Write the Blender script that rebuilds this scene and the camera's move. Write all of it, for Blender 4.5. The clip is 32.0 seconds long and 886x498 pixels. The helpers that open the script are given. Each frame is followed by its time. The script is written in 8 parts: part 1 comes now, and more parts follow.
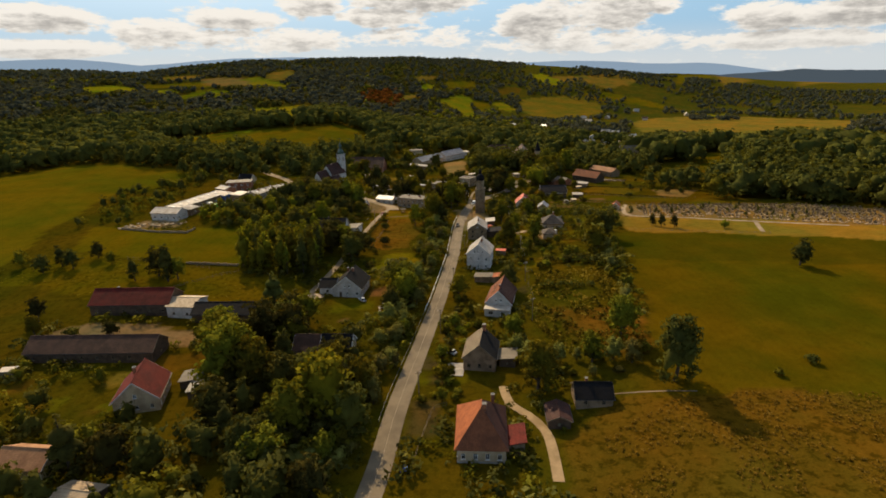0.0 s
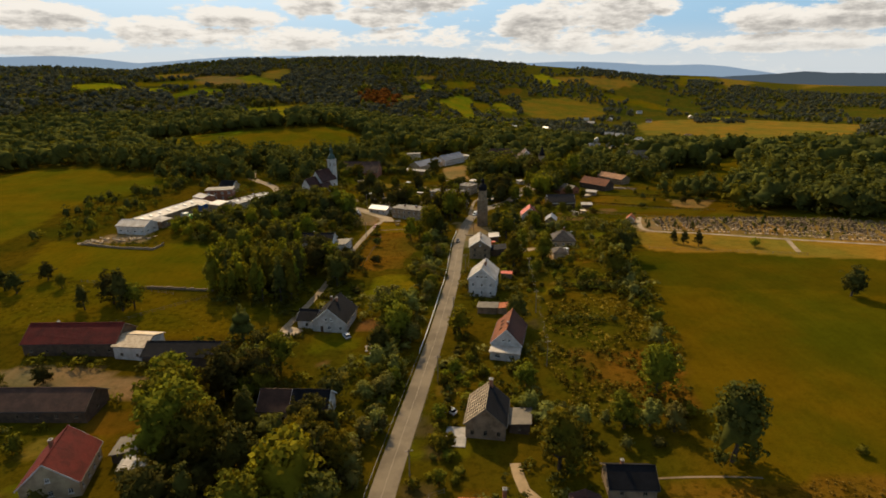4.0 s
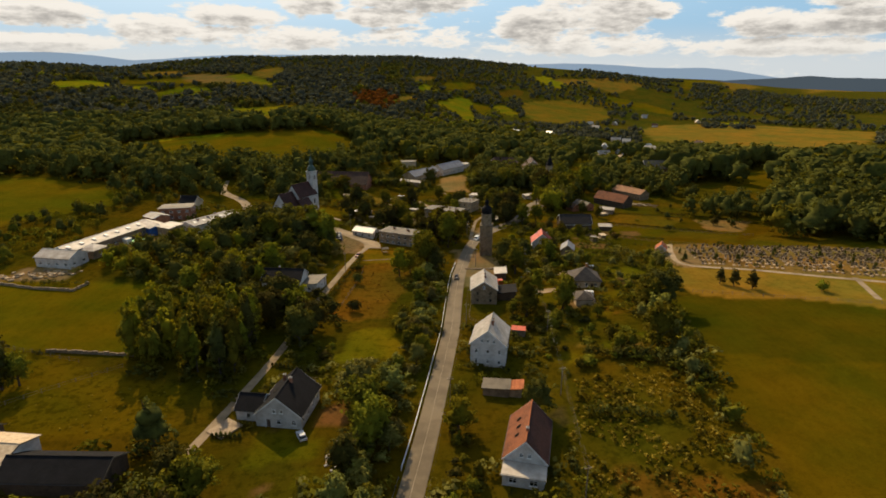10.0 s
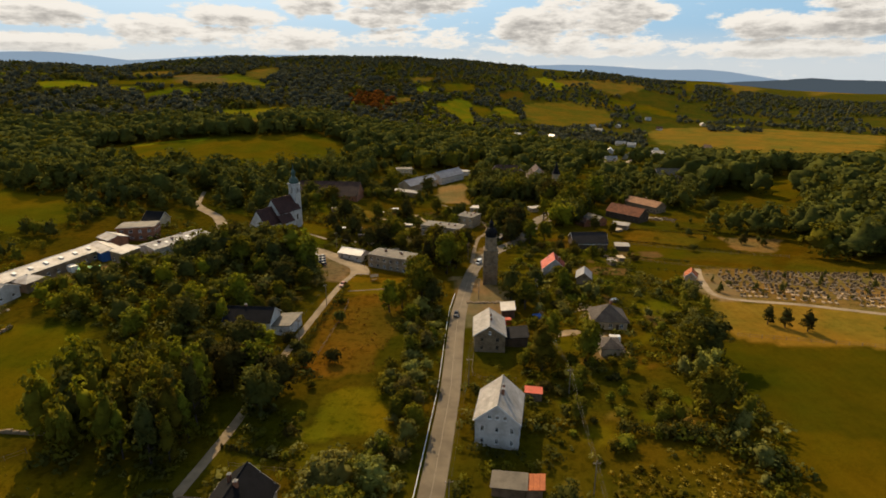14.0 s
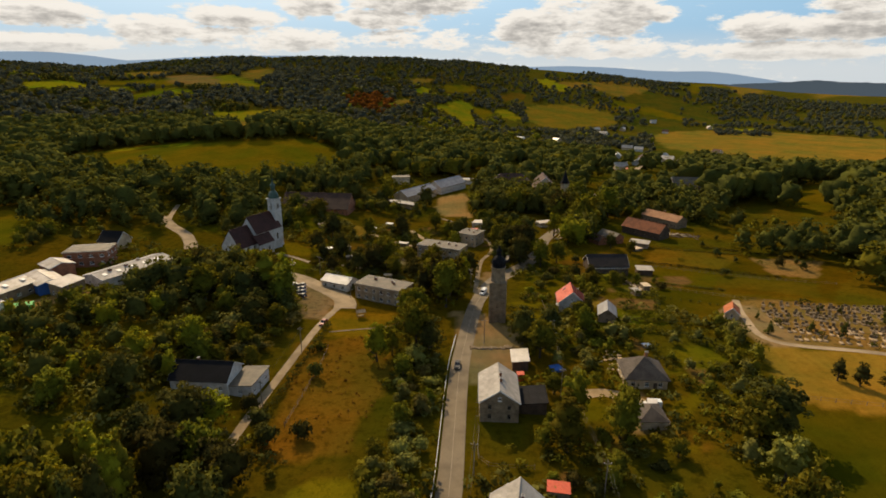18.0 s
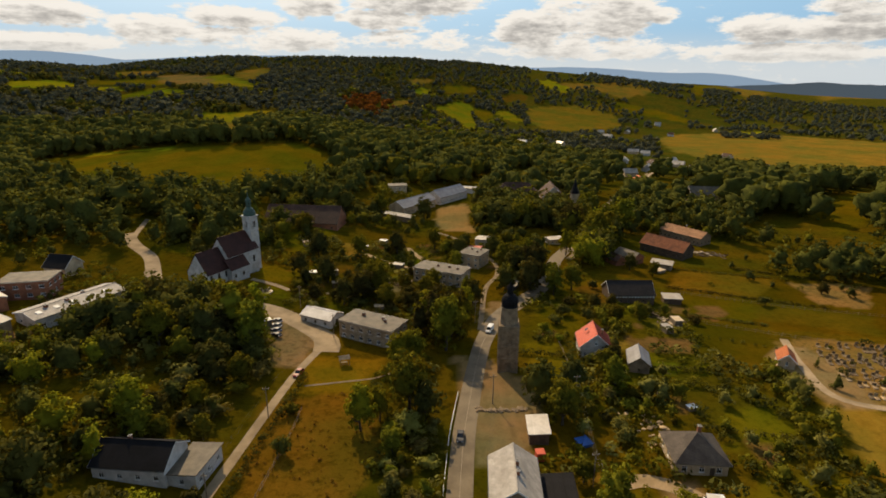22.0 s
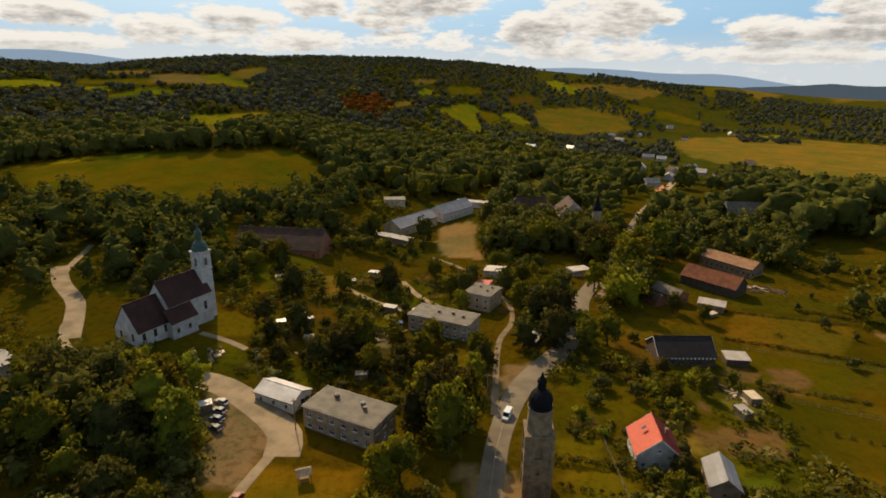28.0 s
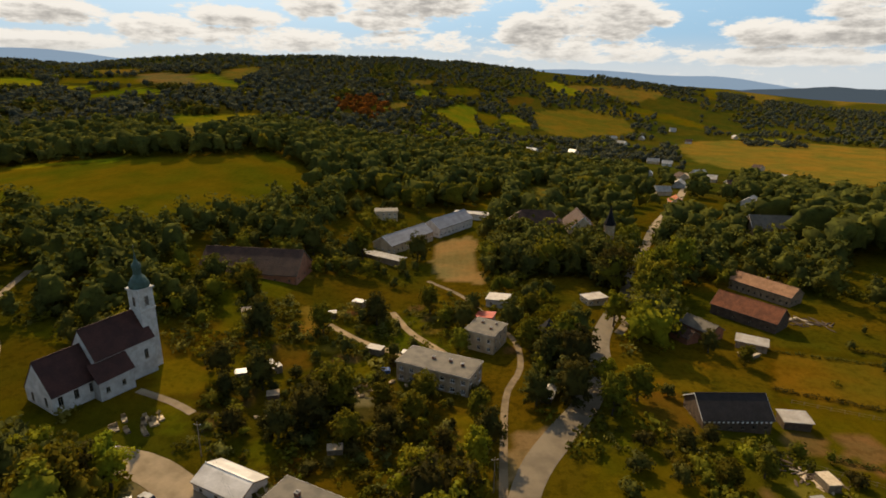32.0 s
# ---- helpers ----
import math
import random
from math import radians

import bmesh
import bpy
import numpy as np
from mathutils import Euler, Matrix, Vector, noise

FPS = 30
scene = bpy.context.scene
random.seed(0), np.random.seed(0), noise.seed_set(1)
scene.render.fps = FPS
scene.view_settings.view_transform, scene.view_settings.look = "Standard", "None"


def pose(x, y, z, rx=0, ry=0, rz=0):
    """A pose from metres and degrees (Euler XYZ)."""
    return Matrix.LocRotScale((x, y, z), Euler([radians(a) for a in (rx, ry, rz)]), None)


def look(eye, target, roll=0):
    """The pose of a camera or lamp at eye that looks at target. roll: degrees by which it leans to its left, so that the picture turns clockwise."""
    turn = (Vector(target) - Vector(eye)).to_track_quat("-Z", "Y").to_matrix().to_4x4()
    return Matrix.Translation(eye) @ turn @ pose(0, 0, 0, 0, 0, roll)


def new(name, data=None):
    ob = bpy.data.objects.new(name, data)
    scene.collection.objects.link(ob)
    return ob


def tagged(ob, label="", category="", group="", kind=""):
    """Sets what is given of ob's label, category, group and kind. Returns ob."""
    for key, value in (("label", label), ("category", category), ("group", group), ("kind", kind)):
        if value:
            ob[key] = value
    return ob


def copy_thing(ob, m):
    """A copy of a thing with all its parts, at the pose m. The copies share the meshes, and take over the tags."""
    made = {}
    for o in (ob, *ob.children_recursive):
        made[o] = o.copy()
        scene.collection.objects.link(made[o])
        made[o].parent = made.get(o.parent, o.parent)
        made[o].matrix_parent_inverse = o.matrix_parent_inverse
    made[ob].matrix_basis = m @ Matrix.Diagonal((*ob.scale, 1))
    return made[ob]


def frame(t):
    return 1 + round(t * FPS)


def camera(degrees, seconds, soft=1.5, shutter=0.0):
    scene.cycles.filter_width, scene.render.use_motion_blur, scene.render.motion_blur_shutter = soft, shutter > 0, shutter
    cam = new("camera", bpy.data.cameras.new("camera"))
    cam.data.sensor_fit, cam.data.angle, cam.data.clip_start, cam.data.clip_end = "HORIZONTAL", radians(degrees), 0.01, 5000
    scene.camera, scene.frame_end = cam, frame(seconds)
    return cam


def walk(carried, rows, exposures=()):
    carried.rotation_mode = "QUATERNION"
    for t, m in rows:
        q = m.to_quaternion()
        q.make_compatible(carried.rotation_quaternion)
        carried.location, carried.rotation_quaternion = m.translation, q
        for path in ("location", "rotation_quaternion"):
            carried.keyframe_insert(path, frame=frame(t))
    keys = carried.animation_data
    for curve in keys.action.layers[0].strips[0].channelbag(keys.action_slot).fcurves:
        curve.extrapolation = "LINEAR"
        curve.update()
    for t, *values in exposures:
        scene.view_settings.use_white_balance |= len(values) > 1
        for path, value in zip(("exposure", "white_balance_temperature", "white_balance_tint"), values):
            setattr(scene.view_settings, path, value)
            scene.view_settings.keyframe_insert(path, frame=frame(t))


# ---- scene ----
cam = camera(77.92, 32.0, soft=1.75)
PATH = [
    (0.0, look((-0.00, 0.00, 79.10), (-1.61, 95.33, 48.95), -1.23)),
    (1.0, look((-0.14, 7.27, 79.10), (-1.57, 102.62, 48.98), -1.13)),
    (2.0, look((-0.29, 14.70, 79.04), (-1.63, 110.04, 48.91), -1.00)),
    (3.0, look((-0.42, 22.42, 78.99), (-1.74, 117.76, 48.83), -0.89)),
    (3.5, look((-0.42, 26.40, 78.97), (-1.74, 121.74, 48.81), -0.84)),
    (5.5, look((-0.22, 42.61, 78.76), (-1.40, 137.96, 48.65), -0.62)),
    (6.0, look((-0.18, 46.76, 78.70), (-1.32, 142.12, 48.62), -0.56)),
    (7.0, look((-0.11, 55.22, 78.57), (-1.19, 150.58, 48.48), -0.46)),
    (8.0, look((-0.03, 63.81, 78.52), (-1.06, 159.17, 48.44), -0.33)),
    (9.0, look((-0.01, 72.52, 78.60), (-0.95, 167.89, 48.54), -0.23)),
    (10.0, look((-0.08, 81.39, 78.79), (-0.96, 176.76, 48.74), -0.16)),
    (11.0, look((-0.13, 90.28, 78.97), (-0.92, 185.67, 48.95), -0.09)),
    (12.0, look((-0.14, 99.12, 79.11), (-0.91, 194.51, 49.12), -0.07)),
    (13.0, look((-0.10, 107.86, 79.15), (-0.80, 203.26, 49.17), -0.04)),
    (14.0, look((-0.07, 116.50, 79.12), (-0.69, 211.92, 49.21), 0.02)),
    (14.5, look((-0.05, 120.82, 79.09), (-0.66, 216.24, 49.20), 0.05)),
    (16.5, look((0.07, 138.20, 79.07), (-0.49, 233.69, 49.38), 0.15)),
    (17.0, look((0.10, 142.52, 79.08), (-0.46, 238.01, 49.40), 0.16)),
    (18.0, look((0.11, 151.02, 79.20), (-0.52, 246.50, 49.48), 0.16)),
    (19.0, look((0.13, 159.33, 79.36), (-0.45, 254.81, 49.63), 0.17)),
    (20.0, look((0.06, 167.45, 79.42), (-0.53, 262.95, 49.74), 0.23)),
    (21.0, look((-0.11, 175.46, 79.39), (-0.66, 270.97, 49.77), 0.30)),
    (22.0, look((-0.35, 183.50, 79.37), (-0.83, 279.01, 49.75), 0.36)),
    (23.0, look((-0.55, 191.61, 79.23), (-0.97, 287.11, 49.59), 0.39)),
    (24.0, look((-0.67, 199.73, 78.99), (-1.18, 295.24, 49.36), 0.41)),
    (25.0, look((-0.72, 207.85, 78.93), (-1.39, 303.36, 49.31), 0.44)),
    (25.5, look((-0.71, 211.94, 78.94), (-1.46, 307.45, 49.33), 0.45)),
    (27.5, look((-0.50, 228.44, 79.05), (-1.51, 323.96, 49.47), 0.51)),
    (28.0, look((-0.41, 232.55, 79.06), (-1.50, 328.07, 49.51), 0.55)),
    (29.0, look((-0.23, 240.69, 79.03), (-1.48, 336.22, 49.51), 0.64)),
    (30.0, look((-0.17, 248.85, 79.00), (-1.44, 344.39, 49.51), 0.74)),
    (31.0, look((-0.29, 257.14, 78.81), (-1.37, 352.70, 49.36), 0.80)),
    (32.0, look((-0.43, 265.60, 78.58), (-0.99, 361.18, 49.19), 0.82)),
]
walk(cam, PATH)

# ---- light ----
SUN_AZ, SUN_EL = -22.0, 38.0  # degrees from +y towards +x, and above the horizon
scene.view_settings.exposure = 0.17

sun_data = bpy.data.lights.new("sun", "SUN")
sun_data.energy, sun_data.angle, sun_data.color = 5.0, radians(0.6), (1.0, 0.765, 0.46)
sun = new("sun", sun_data)
toward = Vector((math.sin(radians(SUN_AZ)) * math.cos(radians(SUN_EL)), math.cos(radians(SUN_AZ)) * math.cos(radians(SUN_EL)), math.sin(radians(SUN_EL))))
sun.matrix_world = look(toward * 400 + Vector((0, 200, 0)), (0, 200, 0))


class Tree:
    """A small builder of node trees."""

    def __init__(self, tree):
        self.tree, self.links = tree, tree.links

    def node(self, kind, **settings):
        n = self.tree.nodes.new(kind)
        for key, value in settings.items():
            if key.startswith("i_"):
                n.inputs[key[2:].replace("_", " ").title() if key[2:].replace("_", " ").title() in n.inputs else key[2:]].default_value = value
            else:
                setattr(n, key, value)
        return n

    def link(self, a, b):
        self.links.new(a, b)

    def math(self, op, a, b=0.0, clamp=False):
        n = self.tree.nodes.new("ShaderNodeMath")
        n.operation, n.use_clamp = op, clamp
        for k, v in enumerate((a, b)):
            if isinstance(v, (int, float)):
                n.inputs[k].default_value = v
            else:
                self.links.new(v, n.inputs[k])
        return n.outputs[0]

    def ramp(self, fac, lo, hi, a=0.0, b=1.0):
        n = self.tree.nodes.new("ShaderNodeMapRange")
        n.interpolation_type = "SMOOTHSTEP"
        for k, v in enumerate((fac, lo, hi, a, b)):
            if isinstance(v, (int, float)):
                n.inputs[k].default_value = v
            else:
                self.links.new(v, n.inputs[k])
        return n.outputs[0]

    def mix(self, fac, a, b, kind="MIX"):
        n = self.tree.nodes.new("ShaderNodeMix")
        n.data_type, n.blend_type = "RGBA", kind
        for k, v in ((0, fac), (6, a), (7, b)):
            if isinstance(v, (int, float)):
                n.inputs[k].default_value = v
            elif isinstance(v, tuple):
                n.inputs[k].default_value = (*v, 1.0)[:4]
            else:
                self.links.new(v, n.inputs[k])
        return n.outputs[2]

    def noise(self, vector, scale, detail=4.0, rough=0.55):
        n = self.tree.nodes.new("ShaderNodeTexNoise")
        n.inputs["Scale"].default_value, n.inputs["Detail"].default_value, n.inputs["Roughness"].default_value = scale, detail, rough
        if vector is not None:
            self.links.new(vector, n.inputs["Vector"])
        return n.outputs["Fac"]


# heaps of cumulus: heading, height, half width, half height, thickness
CUMULUS = [
    (-0.604, 0.0872, 0.072, 0.0189, 1),
    (-0.598, 0.0476, 0.096, 0.0117, 0.9),
    (-0.465, 0.0725, 0.06, 0.0184, 1),
    (-0.344, 0.0914, 0.068, 0.0141, 1),
    (-0.308, 0.0615, 0.14, 0.0172, 0.75),
    (-0.227, 0.1151, 0.047, 0.0197, 1),
    (-0.108, 0.0953, 0.073, 0.0139, 0.9),
    (-0.044, 0.1253, 0.104, 0.0233, 1),
    (-0.053, 0.0632, 0.115, 0.0166, 0.6),
    (0.142, 0.0805, 0.061, 0.0246, 1),
    (0.246, 0.0994, 0.091, 0.0346, 1),
    (0.348, 0.0966, 0.023, 0.0123, 0.8),
    (0.49, 0.0746, 0.048, 0.0204, 1),
    (0.594, 0.0708, 0.084, 0.0184, 1),
    (0.611, 0.1089, 0.059, 0.0207, 1),
    (0.525, 0.0411, 0.159, 0.0125, 0.9),
    (0.218, 0.0481, 0.155, 0.0151, 0.8),
]


def build_sky():
    world = bpy.data.worlds.new("sky")
    scene.world = world
    world.use_nodes = True
    world.node_tree.nodes.clear()
    t = Tree(world.node_tree)
    out, back = t.node("ShaderNodeOutputWorld"), t.node("ShaderNodeBackground")
    sky = t.node("ShaderNodeTexSky", sky_type="NISHITA", sun_disc=False, sun_elevation=radians(SUN_EL), sun_rotation=radians(SUN_AZ))
    co = t.node("ShaderNodeTexCoord").outputs["Generated"]
    sep = t.node("ShaderNodeSeparateXYZ")
    t.link(co, sep.inputs[0])
    x, y, z = sep.outputs
    az = t.math("ARCTAN2", x, y)

    def spread_of_cloud(up):
        """How much cloud stands at each place, looked up a little higher."""
        v = t.math("ADD", z, up)
        com = t.node("ShaderNodeCombineXYZ")
        t.link(az, com.inputs[0])
        t.link(t.math("MULTIPLY", v, 2.9), com.inputs[1])
        big, fine = t.noise(com.outputs[0], 11.0, 3.0, 0.5), t.noise(com.outputs[0], 34.0, 9.0, 0.66)
        rough = t.math("ADD", t.math("MULTIPLY", big, 0.45), t.math("MULTIPLY", fine, 0.55))
        heaps = t.ramp(z, 0.13, 0.3, 0.0, 0.10)
        for u0, v0, du, dv, w in CUMULUS:
            a, b = t.math("DIVIDE", t.math("SUBTRACT", az, u0), du), t.math("DIVIDE", t.math("SUBTRACT", v, v0), dv)
            far = t.math("ADD", t.math("MULTIPLY", a, a), t.math("MULTIPLY", b, b))
            heaps = t.math("MAXIMUM", heaps, t.ramp(far, 0.25, 2.0, w, 0.0))
        return t.math("ADD", t.math("MULTIPLY", heaps, 0.62), t.math("MULTIPLY", t.math("SUBTRACT", rough, 0.5), 2.6))

    here, above = spread_of_cloud(0.0), spread_of_cloud(0.012)
    cover = t.ramp(here, 0.10, 0.42)
    # tops stand in the sun, bases are grey
    shade = t.ramp(t.math("ADD", t.math("MULTIPLY", above, 0.75), t.math("MULTIPLY", here, 0.25)), 0.30, 0.90)
    cloud = t.mix(shade, (0.96, 0.90, 0.81), (0.43, 0.405, 0.375))
    haze = t.ramp(z, 0.012, 0.085, 0.85, 0.0)
    blue = t.mix(1.0, sky.outputs[0], (0.195, 0.183, 0.160), "MULTIPLY")
    blue = t.mix(t.ramp(z, 0.05, 0.4, 0.85, 0.0), blue, (0.21, 0.45, 0.72))
    blue = t.mix(haze, blue, (0.72, 0.74, 0.73))
    cloud = t.mix(t.ramp(z, 0.02, 0.07, 0.55, 0.0), cloud, (0.80, 0.78, 0.73))
    colour = t.mix(cover, blue, cloud)
    t.link(colour, back.inputs["Color"])
    back.inputs["Strength"].default_value = 0.86
    t.link(back.outputs[0], out.inputs["Surface"])


build_sky()

# ---- materials ----
def material(name, tint, second=None, scale=0.6, fine=6.0, rough=0.9, bump=0.25, depth=0.03, metal=0.0, vary=0.12, spec=0.3, pattern=None, size=(0.3, 0.3), seam=0.6):
    """A worn surface: two tints mixed in stains, fine grain, relief, and a shift from object to object. pattern: rows of tiles or sheets."""
    m = bpy.data.materials.new(name)
    m.use_nodes = True
    t = Tree(m.node_tree)
    b = m.node_tree.nodes["Principled BSDF"]
    b.inputs["Roughness"].default_value, b.inputs["Metallic"].default_value, b.inputs["Specular IOR Level"].default_value = rough, metal, spec
    second = second or tuple(c * 0.62 for c in tint)
    co = t.node("ShaderNodeTexCoord").outputs["Object"]
    stains = t.ramp(t.noise(co, scale, 5.0, 0.6), 0.35, 0.68)
    grain = t.noise(co, fine, 3.0, 0.6)
    colour = t.mix(stains, tint, second)
    height_in = t.math("ADD", t.math("MULTIPLY", grain, 0.5), t.math("MULTIPLY", stains, 0.2))
    if pattern:
        sep = t.node("ShaderNodeSeparateXYZ")
        t.link(co, sep.inputs[0])
        com = t.node("ShaderNodeCombineXYZ")
        t.link(t.math("ADD", sep.outputs[0], sep.outputs[1]), com.inputs[0])
        t.link(t.math("MULTIPLY", sep.outputs[2], 1.5), com.inputs[1])
        brick = t.node("ShaderNodeTexBrick", offset=0.5)
        brick.inputs["Scale"].default_value = 1.0
        brick.inputs["Brick Width"].default_value, brick.inputs["Row Height"].default_value = size
        brick.inputs["Mortar Size"].default_value, brick.inputs["Mortar Smooth"].default_value = 0.03, 0.6
        brick.inputs["Color1"].default_value, brick.inputs["Color2"].default_value, brick.inputs["Mortar"].default_value = (1, 1, 1, 1), (0.72, 0.72, 0.72, 1), (seam, seam, seam, 1)
        t.link(com.outputs[0], brick.inputs["Vector"])
        colour = t.mix(0.85, colour, brick.outputs["Color"], "MULTIPLY")
        height_in = t.math("SUBTRACT", height_in, t.math("MULTIPLY", brick.outputs["Fac"], 0.8))
    colour = t.mix(t.ramp(grain, 0.3, 0.75, 0.0, 0.30), colour, tuple(c * 0.5 for c in tint))
    info = t.node("ShaderNodeObjectInfo")
    hsv = t.node("ShaderNodeHueSaturation")
    t.link(t.math("ADD", t.math("MULTIPLY", info.outputs["Random"], 2 * vary), 1 - vary), hsv.inputs["Value"])
    t.link(colour, hsv.inputs["Color"])
    t.link(hsv.outputs[0], b.inputs["Base Color"])
    bp = t.node("ShaderNodeBump")
    bp.inputs["Strength"].default_value, bp.inputs["Distance"].default_value = bump, depth
    t.link(height_in, bp.inputs["Height"])
    t.link(bp.outputs[0], b.inputs["Normal"])
    return m


def leaf_material(name, tint, second, warm, vary=0.3):
    """Leaves: matt above, letting a warm light through, each clump and each plant a little different."""
    m = bpy.data.materials.new(name)
    m.use_nodes = True
    nt = m.node_tree
    nt.nodes.remove(nt.nodes["Principled BSDF"])
    t = Tree(nt)
    geo, info = t.node("ShaderNodeNewGeometry"), t.node("ShaderNodeObjectInfo")
    spray = t.math("ADD", t.math("MULTIPLY", t.ramp(t.noise(geo.outputs["Position"], 0.16, 3.0, 0.6), 0.35, 0.65), 0.65), t.math("MULTIPLY", geo.outputs["Random Per Island"], 0.35))
    colour = t.mix(spray, tint, second)
    twigs = t.noise(geo.outputs["Position"], 0.75, 4.0, 0.7)
    colour = t.mix(t.ramp(twigs, 0.46, 0.68, 0.0, 0.6), colour, tuple(c * 0.35 for c in tint))
    patch = t.noise(geo.outputs["Position"], 0.055, 2.0, 0.5)
    colour = t.mix(t.ramp(patch, 0.42, 0.68, 0.0, 0.4), colour, warm)
    hsv = t.node("ShaderNodeHueSaturation")
    t.link(t.math("ADD", t.math("MULTIPLY", info.outputs["Random"], 0.05), 0.475), hsv.inputs["Hue"])
    t.link(t.math("ADD", t.math("MULTIPLY", info.outputs["Random"], 2 * vary), 1 - vary), hsv.inputs["Value"])
    t.link(colour, hsv.inputs["Color"])
    diffuse, through_leaf, mix, out = t.node("ShaderNodeBsdfDiffuse"), t.node("ShaderNodeBsdfTranslucent"), t.node("ShaderNodeMixShader"), nt.nodes["Material Output"]
    t.link(hsv.outputs[0], diffuse.inputs["Color"])
    t.link(t.mix(1.0, hsv.outputs[0], (1.5, 1.35, 0.5), "MULTIPLY"), through_leaf.inputs["Color"])
    mix.inputs[0].default_value = 0.25
    t.link(diffuse.outputs[0], mix.inputs[1])
    t.link(through_leaf.outputs[0], mix.inputs[2])
    t.link(mix.outputs[0], out.inputs["Surface"])
    return m


def ground_material():
    """Grass and soil by the field that it lies in, with mowing stripes, tufts and blades."""
    m = bpy.data.materials.new("meadow_ground")
    m.use_nodes = True
    nt = m.node_tree
    nt.nodes.remove(nt.nodes["Principled BSDF"])
    t = Tree(nt)
    b = t.node("ShaderNodeBsdfDiffuse")
    b.inputs["Roughness"].default_value = 0.6
    t.link(b.outputs[0], nt.nodes["Material Output"].inputs["Surface"])
    co = t.node("ShaderNodeTexCoord").outputs["Object"]
    att = t.node("ShaderNodeAttribute", attribute_name="cover")
    rough_att = t.node("ShaderNodeAttribute", attribute_name="tuft")
    broad = t.ramp(t.noise(co, 0.020, 5.0, 0.62), 0.32, 0.68)
    tuft = t.noise(co, 0.42, 6.0, 0.72)
    blades = t.noise(co, 2.6, 4.0, 0.75)
    warm = t.mix(1.0, att.outputs["Color"], (1.45, 0.98, 0.8), "MULTIPLY")
    cool = t.mix(1.0, att.outputs["Color"], (0.72, 0.86, 0.8), "MULTIPLY")
    colour = t.mix(t.math("MULTIPLY", broad, 0.75), cool, warm)
    swathe = t.ramp(t.noise(co, 0.075, 4.0, 0.65), 0.36, 0.66)
    colour = t.mix(t.math("MULTIPLY", swathe, 0.42), colour, t.mix(1.0, colour, (0.55, 0.62, 0.5), "MULTIPLY"))
    stripes = t.node("ShaderNodeTexWave", wave_type="BANDS", bands_direction="X")
    stripes.inputs["Scale"].default_value, stripes.inputs["Distortion"].default_value, stripes.inputs["Detail"].default_value = 0.11, 3.0, 3.0
    t.link(co, stripes.inputs["Vector"])
    colour = t.mix(t.math("MULTIPLY", stripes.outputs["Fac"], 0.10), colour, t.mix(1.0, colour, (0.55, 0.6, 0.5), "MULTIPLY"))
    dark = t.mix(1.0, colour, (0.42, 0.47, 0.38), "MULTIPLY")
    pale = t.mix(1.0, colour, (1.9, 1.6, 1.9), "MULTIPLY")
    colour = t.mix(t.math("MULTIPLY", t.ramp(tuft, 0.48, 0.62), t.math("ADD", t.math("MULTIPLY", rough_att.outputs["Fac"], 0.85), 0.18)), colour, dark)
    colour = t.mix(t.math("MULTIPLY", t.ramp(t.noise(co, 0.9, 5.0, 0.7), 0.56, 0.72), t.math("MULTIPLY", rough_att.outputs["Fac"], 0.5)), colour, pale)
    colour = t.mix(t.math("MULTIPLY", t.ramp(blades, 0.4, 0.7), 0.4), colour, dark)
    t.link(colour, b.inputs["Color"])
    bp = t.node("ShaderNodeBump")
    bp.inputs["Strength"].default_value, bp.inputs["Distance"].default_value = 0.7, 0.3
    t.link(t.math("ADD", t.math("MULTIPLY", tuft, t.math("ADD", rough_att.outputs["Fac"], 0.12)), t.math("MULTIPLY", blades, 0.2)), bp.inputs["Height"])
    t.link(bp.outputs[0], b.inputs["Normal"])
    return m


def glass_material():
    m = bpy.data.materials.new("window_glass")
    m.use_nodes = True
    b = m.node_tree.nodes["Principled BSDF"]
    b.inputs["Base Color"].default_value, b.inputs["Roughness"].default_value = (0.012, 0.014, 0.016, 1), 0.06
    return m


